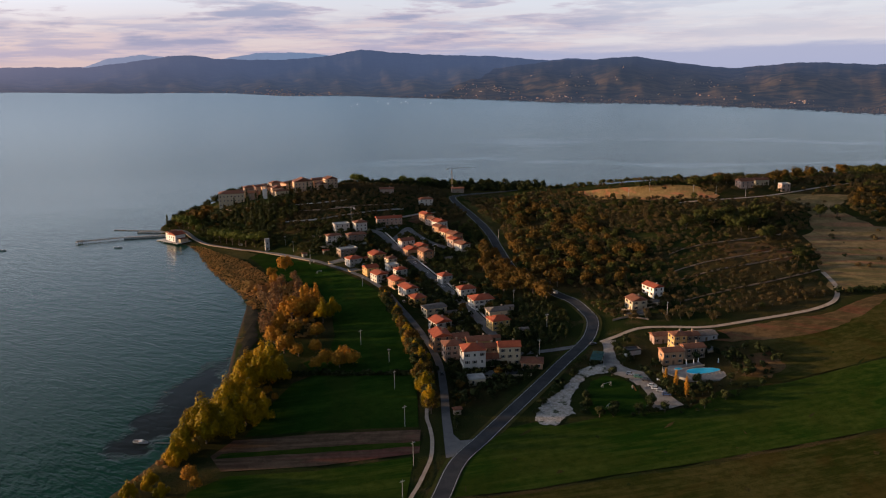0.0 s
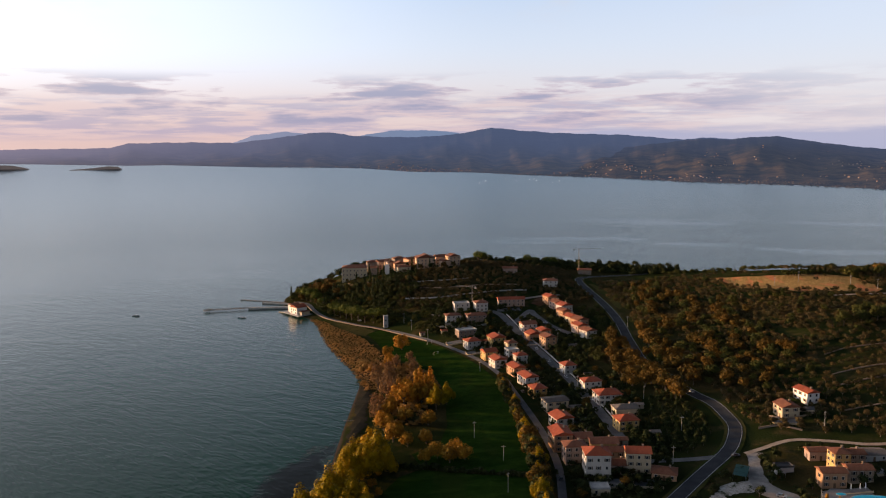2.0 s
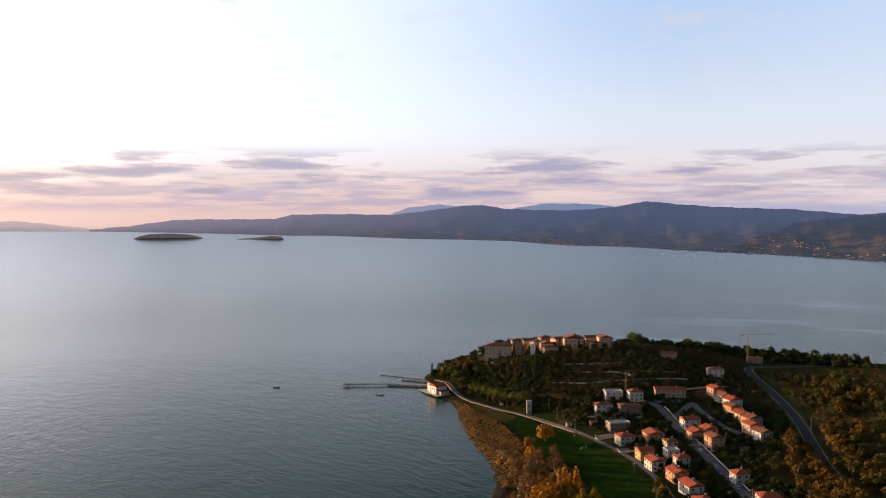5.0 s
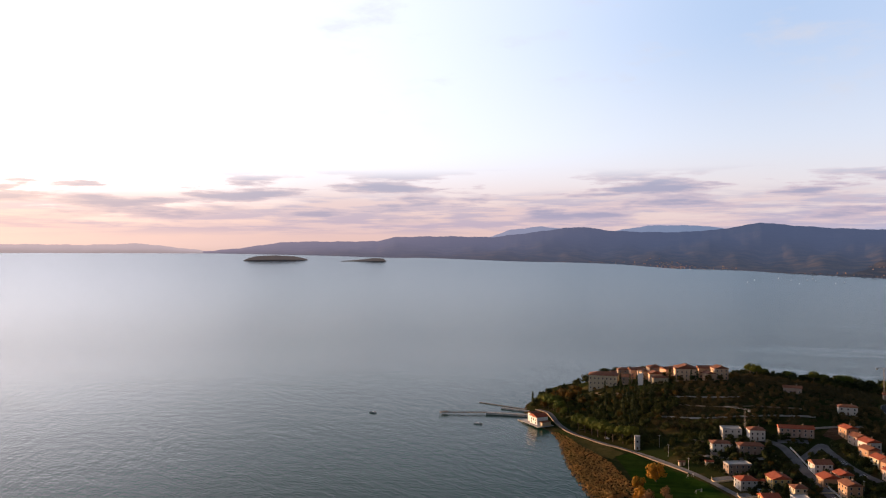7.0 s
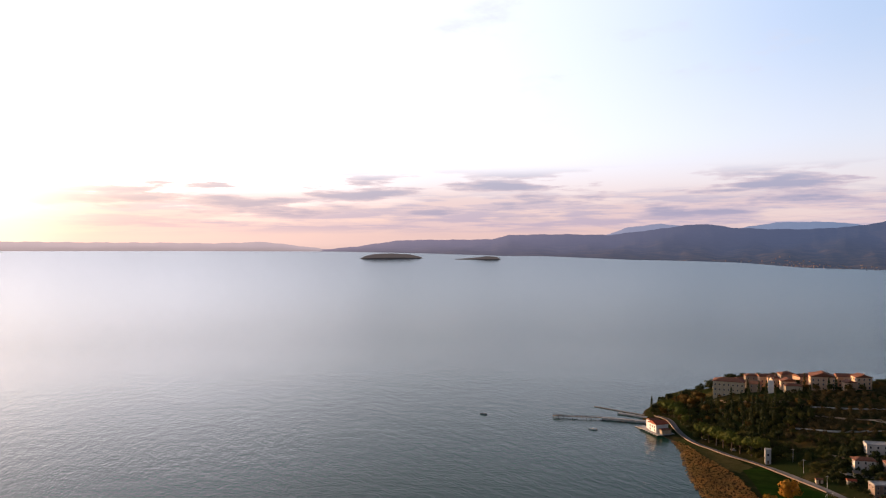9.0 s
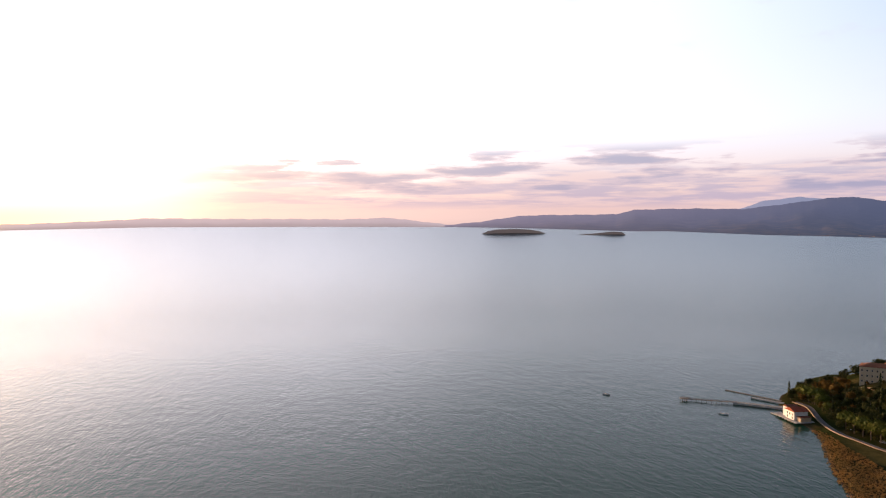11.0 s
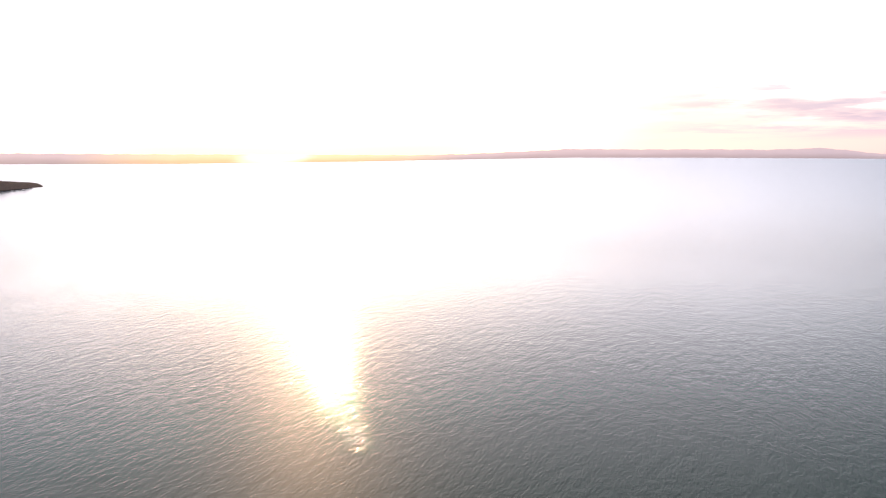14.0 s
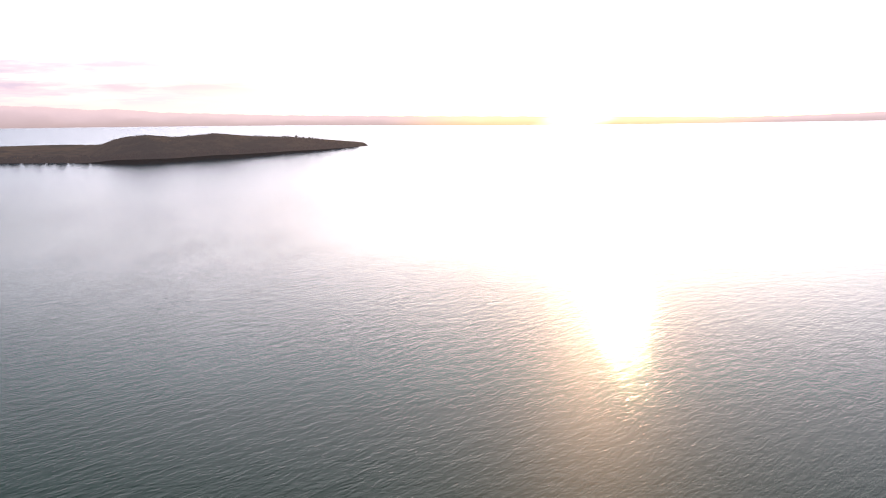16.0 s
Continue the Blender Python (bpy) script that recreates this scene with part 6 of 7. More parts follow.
# ---- pier, jetties and boathouse ----
def span(p, q):
    return math.degrees(math.atan2(q[1] - p[1], q[0] - p[0])), math.hypot(q[0] - p[0], q[1] - p[1])


def pier(name, p, q, width, label, deck="old_plank", gap=4.0, solid=False, high=1.5):
    turn, length = span(p, q)
    t = thing(name, pose(p[0], p[1], 0, 0, 0, turn), label, "pier")
    part("deck", box(0, -width / 2, high - 0.3, length, width / 2, high, 0.03), deck, t)
    if solid:
        part("base", box(0.2, -width / 2 + 0.15, -2, length, width / 2 - 0.15, high - 0.3), "concrete", t)
        return t
    bm = bmesh.new()
    add_rod(bm, (0, 0, -2.5), (0, 0, high - 0.25), 0.22, sides=8)
    post = part("post", bm, "old_plank", t)
    post.location = (0.6, -width / 2 + 0.3, 0)
    for k in range(int(length / gap)):
        for s in (-1, 1):
            if k or s > 0:
                twin("post", post, pose(0.6 + k * gap, s * (width / 2 - 0.3), 0), t)
    for s in (-1, 1):
        bm = bmesh.new()
        for z in (0.55, 1.05):
            add_rod(bm, (0, s * (width / 2 - 0.1), high + z), (length, s * (width / 2 - 0.1), high + z), 0.05, sides=5)
        part("rail", bm, "old_plank", t)
    for k in range(int(length / gap)):
        for s in (-1, 1):
            bmk = bmesh.new() if (k, s) == (0, -1) else None
            if bmk:
                add_rod(bmk, (0, 0, high), (0, 0, high + 1.1), 0.06, sides=5)
                stanchion = part("stanchion", bmk, "old_plank", t)
                stanchion.location = (0.4, -width / 2 + 0.1, 0)
            else:
                twin("stanchion", stanchion, pose(0.4 + k * gap, s * (width / 2 - 0.1), 0), t)
    return t


pier("pier", (-343, 724), (-309, 740), 3.0, "long wooden landing pier on posts in the lake")
pier("quay", (-309, 740), (-268, 750), 5.0, "concrete quay leading out to the pier", "concrete", solid=True, high=1.7)
pier("landing_stage", (-346, 721), (-341, 727), 5.0, "square timber pier head with landing posts", gap=2.0, high=1.8)
pier("jetty", (-336, 783), (-280, 774), 1.4, "thin old breakwater jetty off the headland", "old_plank", solid=True, high=0.6)
pier("breakwater", (-306, 768), (-278, 766), 4.0, "low stone breakwater of the small harbour", "concrete", solid=True, high=1.1)

b = thing("boathouse", pose(-252, 722, 0, 0, 0, -38) @ Matrix.Scale(1.2, 4), "white boathouse on piles with red tiled roofs", "boathouse")
part("platform", box(-13, -7, 0.9, 11, 6, 1.3, 0.05), "concrete", b)
part("slipway", box(-19, -6.5, 0.2, -12.8, 1, 0.55, 0.05), "concrete", b)
bm = bmesh.new()
add_rod(bm, (0, 0, -2.4), (0, 0, 0.9), 0.28, sides=8)
pile = part("pile", bm, "concrete", b)
pile.location = (-12, -6.2, 0)
for x in np.arange(-12, 11, 3.3):
    for y in (-6.2, -1.5, 5):
        if (x, y) != (-12.0, -6.2):
            twin("pile", pile, pose(float(x), y, 0), b)
part("hall", box(-4.5, -4.5, 1.3, 5, 4.5, 6.6, 0.05), "wall_lime", b)
rm, _ = roof_mesh(9.5, 9, "gable_y", 0.36)
part("hall_roof", rm, "roof_red", b).location = (0.25, 0, 6.6)
part("wing", box(-10, -3, 1.3, -4.5, 4, 7.2, 0.05), "wall_lime", b)
rm, _ = roof_mesh(5.5, 7, "gable_y", 0.36, 0.35)
part("wing_roof", rm, "roof_old", b).location = (-7.25, 0.5, 7.2)
part("shed", box(5, -3, 1.3, 9.5, 4, 3.8, 0.05), "wall_cream", b)
part("shed_roof", box(4.7, -3.4, 3.8, 9.9, 4.4, 4.05, 0.03), "roof_old", b)
for x, z in ((-2.5, 4.6), (0.2, 4.6), (2.9, 4.6), (-2.5, 2.6), (2.9, 2.6)):
    twin("window", WINDOW_PANE, pose(x, -4.5, z), b)
for y, z in ((-1.5, 5.2), (1.5, 5.2), (0, 2.8)):
    twin("window", WINDOW_PANE, pose(-10, y, z, 0, 0, -90), b)
HOUSES.append((-251, 722, 12))


def boat(x, y, turn, length, colour, label):
    t = thing("boat", pose(x, y, 0.05, 0, 0, turn), label, "boat", "moored boats")
    bm = bmesh.new()
    rows = []
    for k in range(9):
        u = k / 8
        w = length * 0.17 * (math.sin(math.pi * (0.22 + 0.78 * u)) ** 0.7) if u < 1 else 0.02
        x0 = length * (0.5 - u) * -1
        rows.append([bm.verts.new((x0, s * w * f, z)) for s, f, z in ((-1, 1.0, 0.65 + 0.25 * u), (-1, 0.7, -0.2), (1, 0.7, -0.2), (1, 1.0, 0.65 + 0.25 * u))])
    for r0, r1 in zip(rows, rows[1:]):
        for i in range(3):
            bm.faces.new((r0[i], r0[i + 1], r1[i + 1], r1[i]))
    bm.faces.new(rows[0])
    bmesh.ops.recalc_face_normals(bm, faces=bm.faces[:])
    bmesh.ops.solidify(bm, geom=bm.faces[:], thickness=0.06)
    part("hull", bm, "car_" + colour, t)
    part("deck", box(-length * 0.42, -length * 0.12, 0.35, length * 0.25, length * 0.12, 0.45), "pale_wood", t)
    part("cabin", box(-length * 0.1, -length * 0.09, 0.45, length * 0.16, length * 0.09, 1.25, 0.12), "car_white", t)


boat(-299, 701, 8, 7.5, "white", "small white motorboat moored on the lake")
boat(-402, 696, 4, 7.0, "silver", "small grey boat moored out on the lake")
boat(-133, 313, -12, 7.0, "silver", "old pale rowing boat by the reeds")
boat(-200, 690, 40, 5.5, "white", "white boat drawn up on the grass")
boat(-190, 682, 35, 5.0, "white", "white dinghy lying on the grass")
boat(-207, 697, 50, 5.0, "silver", "grey dinghy lying on the grass")

bm = bmesh.new()
add_rod(bm, (0, 0, 0.3), (13, 2, 0.5), 0.25, 0.12, 6)
add_rod(bm, (9, 1.4, 0.4), (12, 4, 1.1), 0.1, 0.03, 5)
trunk = tagged(part("driftwood", bm, "pale_wood"), "bleached driftwood trunk lying on the mud beach", "driftwood")
trunk.location = (-127, 446, 0.4)
bm = bmesh.new()
add_rod(bm, (0, 0, 0.2), (20, -1.2, 0.4), 0.14, 0.1, 6)
tagged(part("boom", bm, "pale_wood"), "thin pale timber boom floating by the reeds", "boom").location = (-127, 312, 0.1)


# ---- cars ----
def car(x, y, turn, colour, label):
    t = thing("car", pose(x, y, height(x, y) + 0.2, 0, 0, turn), label, "car", "parked cars")
    bm = box(-2.1, -0.85, 0.35, 2.1, 0.85, 0.95, 0.12)
    part("body", bm, "car_" + colour, t)
    bm = bmesh.new()
    v = [bm.verts.new(p) for p in ((-1.7, -0.78, 0.95), (1.0, -0.78, 0.95), (1.0, 0.78, 0.95), (-1.7, 0.78, 0.95), (-1.35, -0.62, 1.48), (0.35, -0.62, 1.48), (0.35, 0.62, 1.48), (-1.35, 0.62, 1.48))]
    for f in ((0, 1, 5, 4), (1, 2, 6, 5), (2, 3, 7, 6), (3, 0, 4, 7)):
        bm.faces.new([v[i] for i in f])
    part("glass", bm, "pane", t)
    part("roof", box(-1.38, -0.64, 1.46, 0.38, 0.64, 1.52, 0.02), "car_" + colour, t)
    for i, (a, b) in enumerate(((-1.3, -0.8), (1.3, -0.8), (-1.3, 0.8), (1.3, 0.8))):
        if i == 0:
            bm = bmesh.new()
            add_rod(bm, (0, -0.1, 0), (0, 0.1, 0), 0.32, sides=10)
            wheel = part("wheel", bm, "tyre", t)
            wheel.location = (a, b, 0.32)
        else:
            twin("wheel", wheel, pose(a, b, 0.32), t)
    return t


for x, y, a, c in ((93, 361, -20, "green"), (96, 357, -20, "dark"), (103, 356, -20, "white"), (98, 347, -15, "white"), (99.5, 344, -15, "silver"), (101, 340, -15, "blue"), (97, 350, -15, "white"), (90, 365, -20, "silver"),
                   (79, 405, 20, "dark"), (-24, 597, 109, "white"), (-2, 530, 109, "silver"), (-14, 566, 109, "silver"), (-9, 640, 150, "white"), (-20, 659, 140, "white"), (-28, 668, 140, "silver"), (-3, 375, 95, "dark"),
                   (-28, 499, 110, "dark"), (70, 489, 120, "silver"), (-64, 598, 20, "white"), (5, 498, 110, "dark"), (14, 468, 110, "silver"), (-185, 694, 150, "white"), (-212, 714, 145, "white")):
    car(x, y, a, c, {"white": "white parked hatchback car", "silver": "silver parked saloon car", "dark": "black parked saloon car", "blue": "dark blue parked car", "green": "dark green parked car"}[c])


# ---- poles, wires and cranes ----
def pole(x, y, tall, label="slim pale concrete utility pole", arms=True, r=0.11):
    t = thing("utility_pole", pose(x, y, height(x, y), 0, 0, random.uniform(0, 60)), label, "pole", "utility poles")
    bm = bmesh.new()
    add_rod(bm, (0, 0, -0.5), (0, 0, tall), r * 1.3, r * 0.8, 8)
    part("shaft", bm, "wall_grey", t)
    if arms:
        part("crossarm", box(-1.0, -0.08, tall - 0.9, 1.0, 0.08, tall - 0.72), "steel", t)
    return t


for x, y, h in ((-49, 424, 9), (-31, 395, 8), (-26, 360, 9.5), (-19, 318, 10), (-14, 283, 10.5), (-17, 258, 8), (126, 431, 10.5), (58, 436, 8), (43, 484, 8), (49, 396, 9), (179, 684, 9), (245, 636, 10), (5, 505, 9), (-9, 610, 9),
                (18, 470, 7), (-60, 545, 7), (-130, 655, 9), (-112, 632, 8), (-140, 672, 9), (44, 640, 9), (56, 600, 8), (210, 660, 8), (225, 648, 8), (160, 680, 7)):
    pole(x, y, h)


def crane(x, y, tall, jib, turn, label):
    t = thing("tower_crane", pose(x, y, height(x, y), 0, 0, turn), label, "crane")
    bm = bmesh.new()
    for a in (-0.5, 0.5):
        for b in (-0.5, 0.5):
            add_rod(bm, (a, b, 0), (a, b, tall), 0.06, sides=4)
    n = int(tall / 1.5)
    for k in range(n):
        z0, z1 = k * tall / n, (k + 1) * tall / n
        add_rod(bm, (-0.5, -0.5, z0), (0.5, -0.5, z1), 0.05, sides=4)
        add_rod(bm, (-0.5, 0.5, z0), (0.5, 0.5, z1), 0.05, sides=4)
    part("mast", bm, "old_plank", t)
    bm = bmesh.new()
    for y0, z0 in ((-0.4, 0), (0.4, 0), (0, 0.8)):
        add_rod(bm, (-jib * 0.25, y0, tall + z0), (jib, y0, tall + z0 * 0.5), 0.06, sides=4)
    for k in range(int(jib / 1.5)):
        add_rod(bm, (k * 1.5, -0.4, tall), (k * 1.5 + 0.75, 0, tall + 0.7), 0.04, sides=4)
    part("jib", bm, "wall_grey", t)
    part("counterweight", box(-jib * 0.25, -0.6, tall - 1.4, -jib * 0.25 + 1.5, 0.6, tall + 0.2, 0.05), "concrete", t)


crane(-84, 694, 17, 15, 165, "pale tower crane beside unfinished houses")
crane(8, 862, 26, 24, 8, "tall thin tower crane on the ridge")

# ---- hotel pool and terrace ----
def plot(cx, cy, rx, ry, turn, n=36, pinch=0.0):
    c, s = math.cos(turn), math.sin(turn)
    res = []
    for k in range(n):
        a = 2 * math.pi * k / n
        r = 1 + pinch * math.cos(2 * a + 0.6) + pinch * 0.6 * math.cos(3 * a)
        x, y = rx * r * math.cos(a), ry * r * math.sin(a)
        res.append((cx + c * x - s * y, cy + s * x + c * y))
    return res


PZ = height(125, 365) + 0.35
def slab(name, outline, z, thick, mat, parent=None):
    bm = bmesh.new()
    top = [bm.verts.new((x, y, z)) for x, y in outline]
    low = [bm.verts.new((x, y, z - thick)) for x, y in outline]
    bm.faces.new(top)
    for i in range(len(top)):
        j = (i + 1) % len(top)
        bm.faces.new((top[i], low[i], low[j], top[j]))
    return part(name, bm, mat, parent)


tagged(slab("pool_terrace", [(106, 366), (112, 373), (136, 374), (138, 361), (130, 353), (115, 354)], PZ, 1.6, "park_gravel"), "pale paved terrace round the pool", "terrace", kind="structure")
pool = thing("swimming_pool", pose(0, 0, 0), "bright blue curved outdoor swimming pool", "pool")
slab("rim", plot(125.5, 364.5, 8.6, 4.2, 0.25, 40, 0.1), PZ + 0.12, 0.3, "concrete", pool)
slab("pool_surface", plot(125.5, 364.5, 8.0, 3.7, 0.25, 40, 0.1), PZ + 0.17, 0.1, "pool_water", pool)
small = thing("paddling_pool", pose(0, 0, 0), "small round turquoise paddling pool", "pool")
slab("rim", plot(114.5, 367.5, 2.4, 1.5, 0.2, 24), PZ + 0.12, 0.3, "concrete", small)
slab("pool_surface", plot(114.5, 367.5, 2.1, 1.2, 0.2, 24), PZ + 0.17, 0.1, "pool_water", small)
for x, y in ((119.5, 371.5), (123.5, 372.5), (126, 373.5), (136, 373)):
    u = thing("parasol", pose(x, y, PZ), "closed white parasol beside the pool", "parasol", "pool parasols")
    bm = bmesh.new()
    add_rod(bm, (0, 0, 0), (0, 0, 1.2), 0.05, sides=6)
    part("stand", bm, "steel", u)
    bm = bmesh.new()
    add_rod(bm, (0, 0, 1.0), (0, 0, 3.4), 0.34, 0.1, 8)
    part("canopy", bm, "car_white", u)
for k in range(10):
    x, y = 116 + 2.1 * k, 357.5 + 0.35 * k
    l = thing("sun_lounger", pose(x, y, PZ, 0, 0, 10 + random.uniform(-8, 8)), "pale wooden sun lounger by the pool", "lounger", "pool loungers")
    part("frame", box(-0.3, -0.9, 0.25, 0.3, 0.5, 0.35, 0.02), "pale_wood", l)
    bk = part("backrest", box(-0.3, 0, 0, 0.3, 0.7, 0.08, 0.02), "pale_wood", l)
    bk.matrix_basis = pose(0, 0.5, 0.3, 40, 0, 0)
def carport(x, y, turn, w, d):
    """Shade cloth on slim posts."""
    t = thing("carport", pose(x, y, height(x, y), 0, 0, turn), "dark teal shade-cloth carport on slim steel posts", "carport")
    bm = bmesh.new()
    add_rod(bm, (0, 0, -0.2), (0, 0, 2.5), 0.07, sides=6)
    post = part("post", bm, "steel", t)
    post.location = (-w / 2, -d / 2, 0)
    for a, b in ((w / 2, -d / 2), (w / 2, d / 2), (-w / 2, d / 2), (-w / 2, 0), (w / 2, 0)):
        twin("post", post, pose(a, b, 0), t)
    for n in range(3):
        y0 = -d / 2 + n * d / 3
        part("shade_cloth", box(-w / 2 - 0.2, y0 + 0.06, 2.5 + 0.06 * n, w / 2 + 0.2, y0 + d / 3 - 0.06, 2.56 + 0.06 * n), "shade_cloth", t)
    return t


carport(77.5, 385, -18, 5.5, 13)
tent = thing("garden_tent", pose(93.5, 385, height(93.5, 385), 0, 0, 20), "pale grey canvas garden tent beside the drive", "tent")
for a in (-2.2, 2.2):
    for b in (-1.8, 1.8):
        bm = bmesh.new()
        add_rod(bm, (a, b, 0), (a, b, 2.1), 0.05, sides=6)
        part("post", bm, "steel", tent)
rm, _ = roof_mesh(4.4, 3.6, "hip", 0.55, 0.2, 0.05)
part("canopy", rm, "concrete", tent).location = (0, 0, 2.1)

# ---- football goals and play things ----
def goal(x, y, turn, label="white metal football goal on grass"):
    t = thing("football_goal", pose(x, y, height(x, y) + 0.1, 0, 0, turn), label, "goal", "goals")
    for a, b in (((-2.5, 0, 0), (-2.5, 0, 2.2)), ((2.5, 0, 0), (2.5, 0, 2.2)), ((-2.5, 0, 2.2), (2.5, 0, 2.2)), ((-2.5, 0, 2.2), (-2.5, 1.4, 0)), ((2.5, 0, 2.2), (2.5, 1.4, 0))):
        bm = bmesh.new()
        add_rod(bm, a, b, 0.08, sides=6)
        part("post", bm, "road_paint", t)


goal(74, 330, 30)
goal(76, 352, 30)
goal(-108, 618, 60)
goal(-98, 590, 60)
slide = thing("playground_slide", pose(88, 348, height(88, 348), 0, 0, 110), "orange playground slide on the grass", "slide")
bm = bmesh.new()
v = [bm.verts.new(p) for p in ((-1.6, -0.4, 0.2), (1.2, -0.4, 1.9), (1.2, 0.4, 1.9), (-1.6, 0.4, 0.2))]
bm.faces.new(v)
bmesh.ops.solidify(bm, geom=bm.faces[:], thickness=0.1)
part("chute", bm, "wall_ochre", slide)
part("ladder", box(1.2, -0.35, 0, 1.5, 0.35, 1.9, 0.02), "steel", slide)

# ---- far towns, woods on the island, sails ----
def town(name, label, rows, mat_w, seed):
    """Little houses on the far hills: (range, bearing, spread, how far up, spread, count)."""
    rg = np.random.default_rng(seed)
    for tag, mat in (("walls", mat_w), ("roofs", "far_roof")):
        rg = np.random.default_rng(seed)
        V, F, n = [], [], 0
        for rname, az, daz, up, dup, count in rows:
            azs, us, P = RANGES[rname]
            for _ in range(count):
                a, u = az + rg.normal() * daz, min(0.9, max(0.004, up + abs(rg.normal()) * dup))
                i = int(np.clip(np.searchsorted(azs, a), 0, len(azs) - 1))
                k = min(int(u * (len(us) - 1)), len(us) - 2)
                f = u * (len(us) - 1) - k
                p = P[k, i] * (1 - f) + P[k + 1, i] * f
                w, d, h, t = rg.uniform(1.3, 3.4), rg.uniform(1.2, 2.2), rg.uniform(1.0, 2.2), rg.uniform(0, 3.14)
                c, s = math.cos(t), math.sin(t)
                if tag == "walls":
                    q = [(-w, -d, -6), (w, -d, -6), (w, d, -6), (-w, d, -6), (-w, -d, h), (w, -d, h), (w, d, h), (-w, d, h)]
                    fs = [(0, 1, 5, 4), (1, 2, 6, 5), (2, 3, 7, 6), (3, 0, 4, 7)]
                else:
                    q = [(-w, -d, h), (w, -d, h), (w, d, h), (-w, d, h), (-w, 0, h + 1.6), (w, 0, h + 1.6)]
                    fs = [(0, 1, 5, 4), (2, 3, 4, 5), (1, 2, 5), (3, 0, 4)]
                V += [(p[0] + c * x - s * y, p[1] + s * x + c * y, p[2] + z) for x, y, z in q]
                F += [tuple(n + j for j in g) for g in fs]
                n += len(q)
        tagged(mesh_object(name + "_" + tag, V, F, mat), label, "town", kind="stuff")


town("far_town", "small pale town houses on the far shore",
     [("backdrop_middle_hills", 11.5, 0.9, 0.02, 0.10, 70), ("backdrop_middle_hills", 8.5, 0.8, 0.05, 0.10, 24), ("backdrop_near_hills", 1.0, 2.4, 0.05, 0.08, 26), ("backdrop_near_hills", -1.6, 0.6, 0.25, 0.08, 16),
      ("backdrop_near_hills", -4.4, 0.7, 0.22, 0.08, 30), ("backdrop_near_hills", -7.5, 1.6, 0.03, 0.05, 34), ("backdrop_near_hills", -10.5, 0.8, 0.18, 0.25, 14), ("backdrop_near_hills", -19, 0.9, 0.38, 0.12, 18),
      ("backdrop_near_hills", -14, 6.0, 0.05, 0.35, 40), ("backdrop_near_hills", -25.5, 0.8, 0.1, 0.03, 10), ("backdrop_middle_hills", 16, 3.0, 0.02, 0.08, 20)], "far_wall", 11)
azs, us, P = RANGES["backdrop_near_hills"]
rg = np.random.default_rng(5)
V, F, n = [], [], 0
for k in range(1500):
    i = rg.integers(len(azs))
    u = abs(rg.normal()) * 0.05
    kk = min(int(u * 20), 19)
    p = P[kk, i] * (1 - (u * 20 - kk)) + P[kk + 1, i] * (u * 20 - kk)
    v, f = leaf_cloud(rg, [(0, 0, 1.6, 5, 5, 1.8)], 8, 2.0)
    V.append(v + p)
    F.append(f + n)
    n += len(v)
# these trees take the hills' material and its painted haze
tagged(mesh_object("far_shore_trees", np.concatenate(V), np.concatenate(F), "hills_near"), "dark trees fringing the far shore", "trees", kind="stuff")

V, F, n = [], [], 0
for k in range(1500):
    a = 100.9 + 32 * rg.random() ** 0.9
    edge, tip = rg.random() < 0.75 or a > 118.5, a < 106.5 and rg.random() < 0.45
    dip = float(np.interp(a, [100.7, 103.7, 109.7, 115.3, 120.5, 125.5, 133], [2.27, 2.55, 2.95, 3.2, 2.98, 2.85, 2.75]))
    r = dip_radius(dip) + (rg.uniform(8, 60) if a > 118.5 else rg.uniform(6, 22) if edge and not tip else rg.uniform(90, 230) * min(1, (a - 100.3) / 5) if tip else rg.uniform(20, 300) * min(1, (a - 100.7) / 6))
    x, y = MID[0] - r * math.sin(radians(a)), MID[1] + r * math.cos(radians(a))
    hit, place, *_ = bpy.data.objects["island_great"].ray_cast(Vector((x, y, 400)), Vector((0, 0, -1)))
    if not hit:
        continue
    clump = 0.5 + 0.5 * math.sin(a * 7.0) * math.sin(a * 2.3 + 1)
    s = (1.0 + 1.5 * clump) * rg.uniform(0.8, 1.25) if a > 118.5 else rg.uniform(0.7, 1.4) if edge or tip else rg.uniform(0.45, 0.8)
    if a > 118.5 and clump < 0.25:
        continue
    v, f = leaf_cloud(rg, [(0, 0, 3.3, 3.4, 3.4, 3.3)], 30, 1.3)
    V.append(v * s + np.array(place))
    F.append(f + n)
    n += len(v)
# island material again, with haze glowing in its emission
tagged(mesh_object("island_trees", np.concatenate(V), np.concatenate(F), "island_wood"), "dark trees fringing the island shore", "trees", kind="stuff")

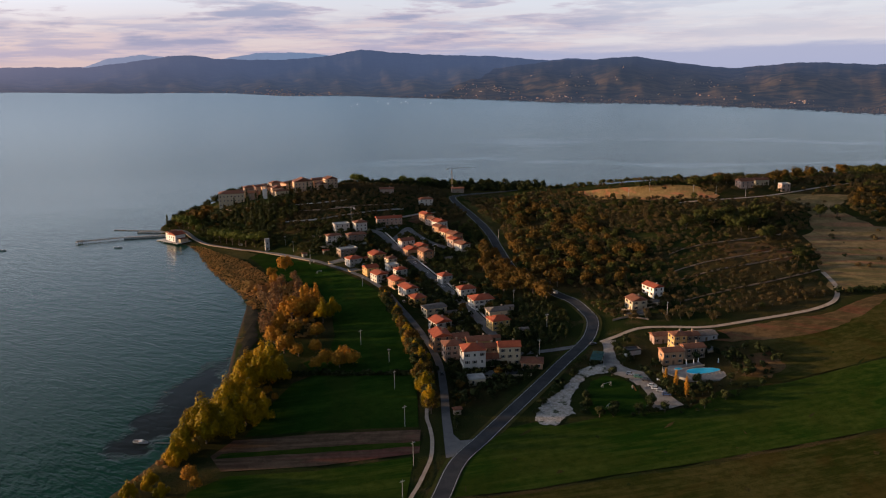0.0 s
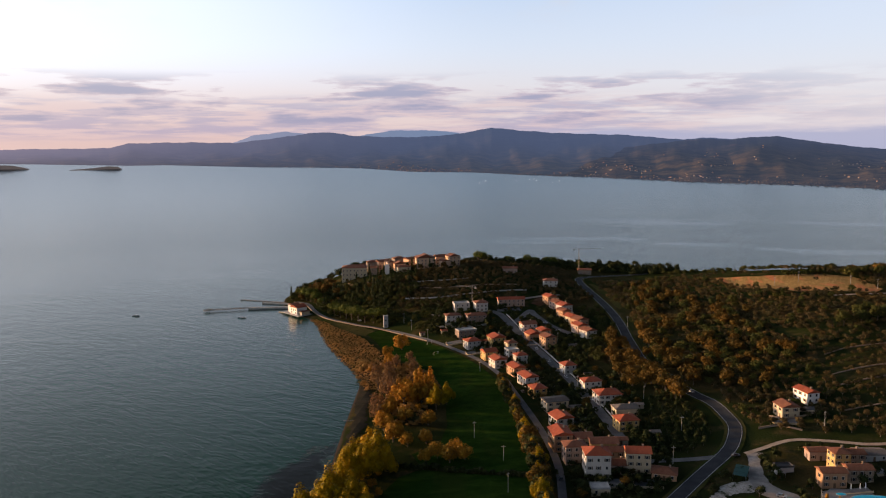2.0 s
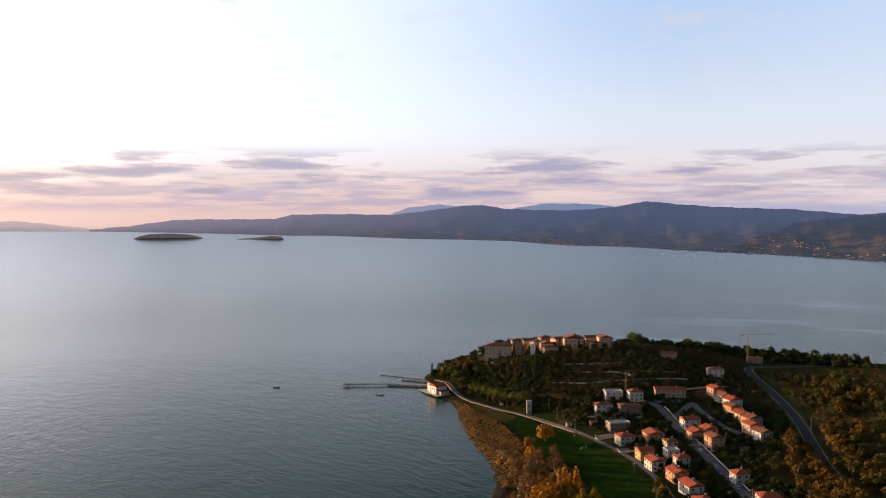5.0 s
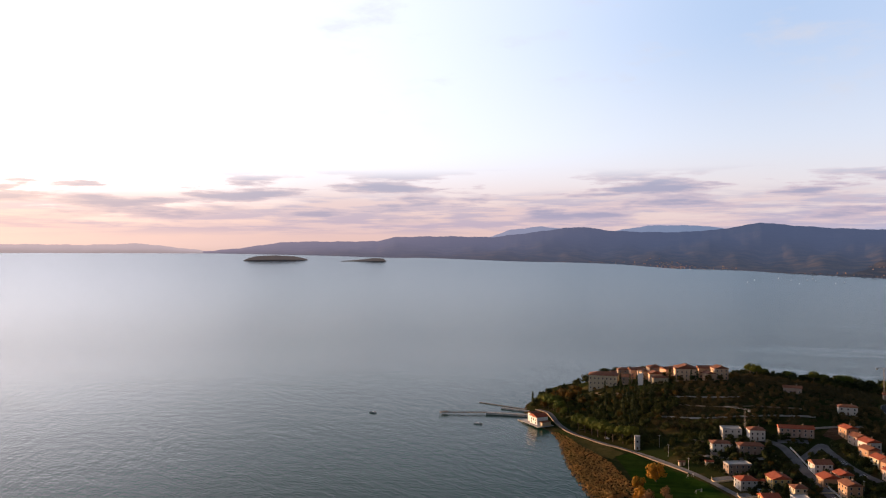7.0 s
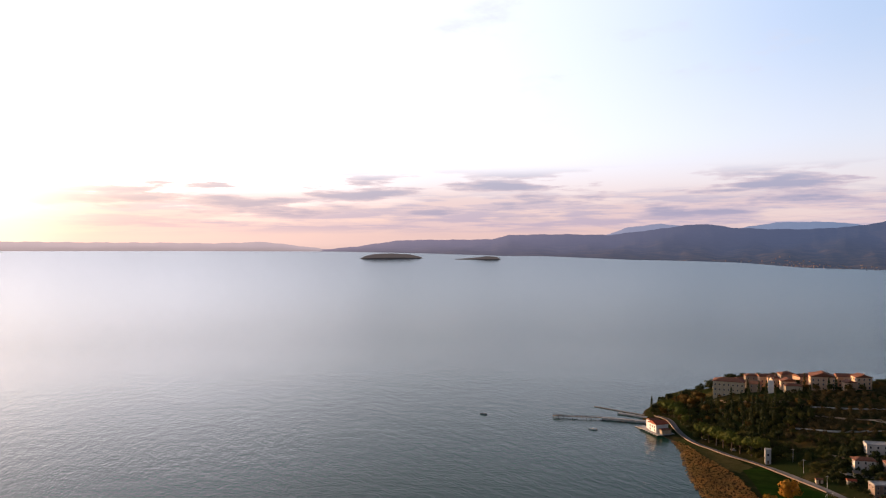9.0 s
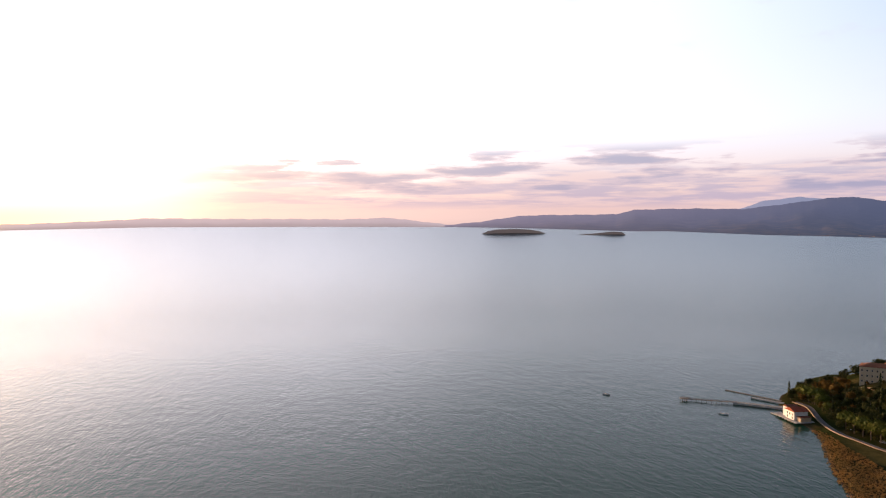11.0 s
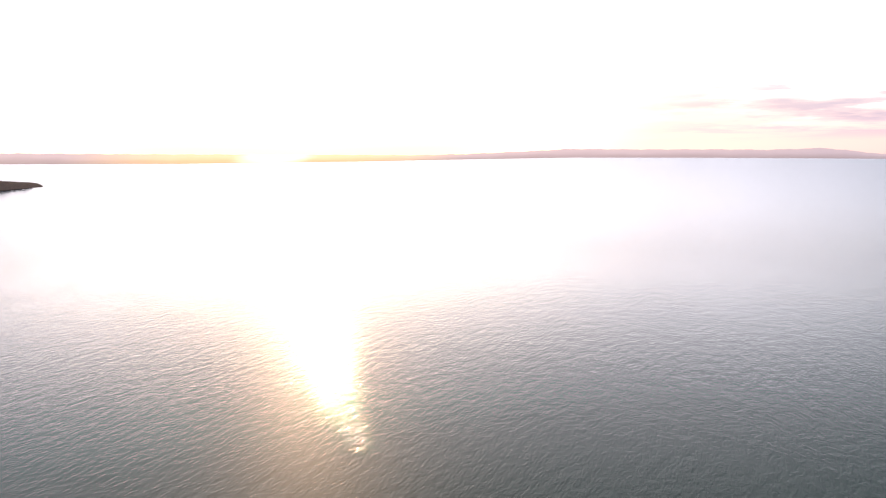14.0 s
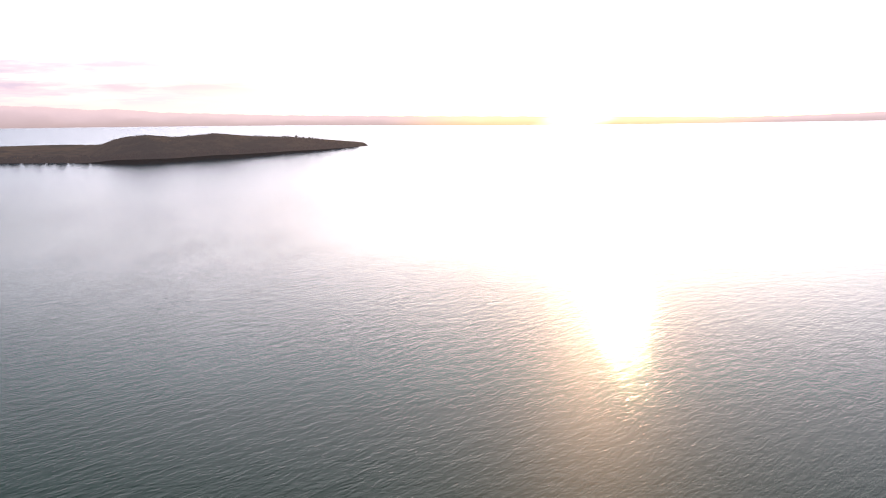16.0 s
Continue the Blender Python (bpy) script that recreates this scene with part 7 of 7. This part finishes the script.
for k in range(11):
    a = 6.4 - 0.55 * k + random.uniform(-0.4, 0.4)
    r = dip_radius(2.55 + random.uniform(-0.15, 0.2))
    x, y = MID[0] - r * math.sin(radians(a)), MID[1] + r * math.cos(radians(a))
    t = thing("sailboat", pose(x, y, float(bowl(x, y)), 0, 0, random.uniform(0, 180)) @ Matrix.Scale(0.42, 4), "tiny white sailing boat far across the lake", "boat", "far sailing boats")
    bm = box(-3.5, -1.1, -0.3, 3.5, 1.1, 1.0, 0.3)
    part("hull", bm, "car_white", t)
    bm = bmesh.new()
    vs = [bm.verts.new(p) for p in ((-3.0, -0.05, 1.2), (2.8, -0.05, 1.2), (0.4, -0.05, 8.5), (-3.0, 0.05, 1.2), (2.8, 0.05, 1.2), (0.4, 0.05, 8.5))]
    for f in ((0, 1, 2), (5, 4, 3), (0, 2, 5, 3), (2, 1, 4, 5), (1, 0, 3, 4)):
        bm.faces.new([vs[i] for i in f])
    part("sail", bm, "car_white", t)


# ---- walls, yards and fences ----
def wall_run(name, pts, high, mat, label, thick=0.35):
    line = smooth_line(pts, 6)
    return tagged(ribbon(name, line, thick, mat, high, thick=high + 0.3), label, "wall", kind="structure")


wall_run("terrace_wall", [(-150, 722), (-120, 716), (-90, 722), (-62, 733), (-40, 742)], 0.9, "concrete", "pale dry-stone terrace wall on the slope")
wall_run("terrace_wall", [(-140, 742), (-110, 738), (-80, 746), (-50, 756)], 0.8, "wall_stone", "old stone terrace wall among olives")
wall_run("terrace_wall", [(-150, 760), (-120, 758), (-95, 764)], 0.8, "concrete", "pale stone terrace wall among olives")
wall_run("terrace_wall", [(-40, 716), (-22, 728), (-8, 735)], 1.2, "concrete", "pale retaining wall beside the ploughed plot")
wall_run("terrace_wall", [(-110, 655), (-92, 650), (-70, 652), (-60, 660)], 1.3, "concrete", "pale retaining wall below new houses")
wall_run("terrace_wall", [(-120, 680), (-108, 676), (-92, 676), (-70, 674)], 1.2, "wall_stone", "stone retaining wall beside new houses")
wall_run("terrace_wall", [(-228, 790), (-210, 782), (-190, 776), (-165, 772)], 1.8, "wall_stone", "long stone wall below the old town")
wall_run("terrace_wall", [(104, 449), (112, 446), (122, 448), (132, 454)], 1.0, "wall_stone", "stone garden wall below the hill houses")
wall_run("terrace_wall", [(96, 436), (106, 438), (116, 432)], 0.9, "wall_stone", "stone garden wall beside the track")
for k in (0, 2, 3, 5):
    wall_run("slope_terrace", [(142 + 2 * k, 452 + 14 * k), (170, 459 + 14 * k), (205, 466 + 13 * k), (232, 474 + 12 * k)], 0.45, "wall_stone", "low stone terrace edge between olive rows", 0.5)


def yard(x, y, turn, w, d, mat="old_asphalt", wall=True):
    c, s = math.cos(radians(turn)), math.sin(radians(turn))
    q = [(x + c * a - s * b, y + s * a + c * b) for a, b in ((-w / 2, -d / 2), (w / 2, -d / 2), (w / 2, d / 2), (-w / 2, d / 2))]
    tagged(drape("paved_yard", q, mat, 0.16, 4.0), "pale paved yard beside a house", "yard", kind="structure")
    if wall:
        tagged(ribbon("yard_wall", smooth_line([q[3], q[0], q[1]], 5), 0.25, "wall_cream", 0.9, thick=1.2), "low plastered wall round a yard", "wall", kind="structure")


for x, y, a, w, d in ((20, 373, 8, 14, 9), (36, 374, 0, 12, 8), (-2, 427, 16, 12, 8), (6, 450, 16, 10, 10), (5, 472, 14, 10, 9), (-12, 507, 18, 9, 9), (-21, 533, 18, 8, 8), (-33, 551, 18, 8, 8), (10, 492, 10, 9, 8), (-6, 553, 16, 9, 7),
                      (-70, 590, 22, 10, 8), (-88, 616, 22, 12, 8), (-60, 600, 18, 9, 7), (-28, 610, 18, 9, 6), (-85, 676, 12, 22, 8), (-52, 688, 14, 20, 7), (112, 444, -12, 14, 8), (124, 456, -14, 12, 6), (118, 371, 12, 20, 5), (134, 389, 10, 12, 6), (-20, 644, 18, 10, 8)):
    yard(x, y, a, w, d, "old_asphalt" if (x + y) % 2 < 1 else "park_gravel", wall=y < 640)
# sheds and canopies in the gardens
for x, y, a, w, d, m in ((-100, 640, 22, 5, 4, "roof_red"), (-118, 640, 22, 4, 3.5, "roof_old"), (3, 468, 14, 6, 4, "roof_grey"), (-12, 480, 14, 6, 5, "roof_dark"), (8, 433, 12, 6, 4, "roof_grey"), (44, 430, 10, 5, 4, "roof_grey"), (-46, 570, 20, 5, 4, "roof_old"),
                         (-66, 612, 20, 6, 4, "roof_red"), (2, 600, 18, 6, 4, "roof_grey"), (26, 420, 10, 7, 5, "roof_old"), (12, 530, 14, 5, 4, "roof_grey"), (-98, 652, 14, 6, 5, "roof_grey"), (39, 470, 8, 5, 4, "roof_grey")):
    t = thing("garden_shed", pose(x, y, height(x, y), 0, 0, a), "small garden shed with a pitched roof", "shed", "garden sheds")
    part("wall", box(-w / 2, -d / 2, -0.6, w / 2, d / 2, 2.3, 0.03), "wall_cream", t)
    rm, _ = roof_mesh(w, d, "gable_x", 0.35, 0.3, 0.1)
    part("roof", rm, m, t).location = (0, 0, 2.3)
    twin("door", DOOR, pose(0, -d / 2, 1.1), t)
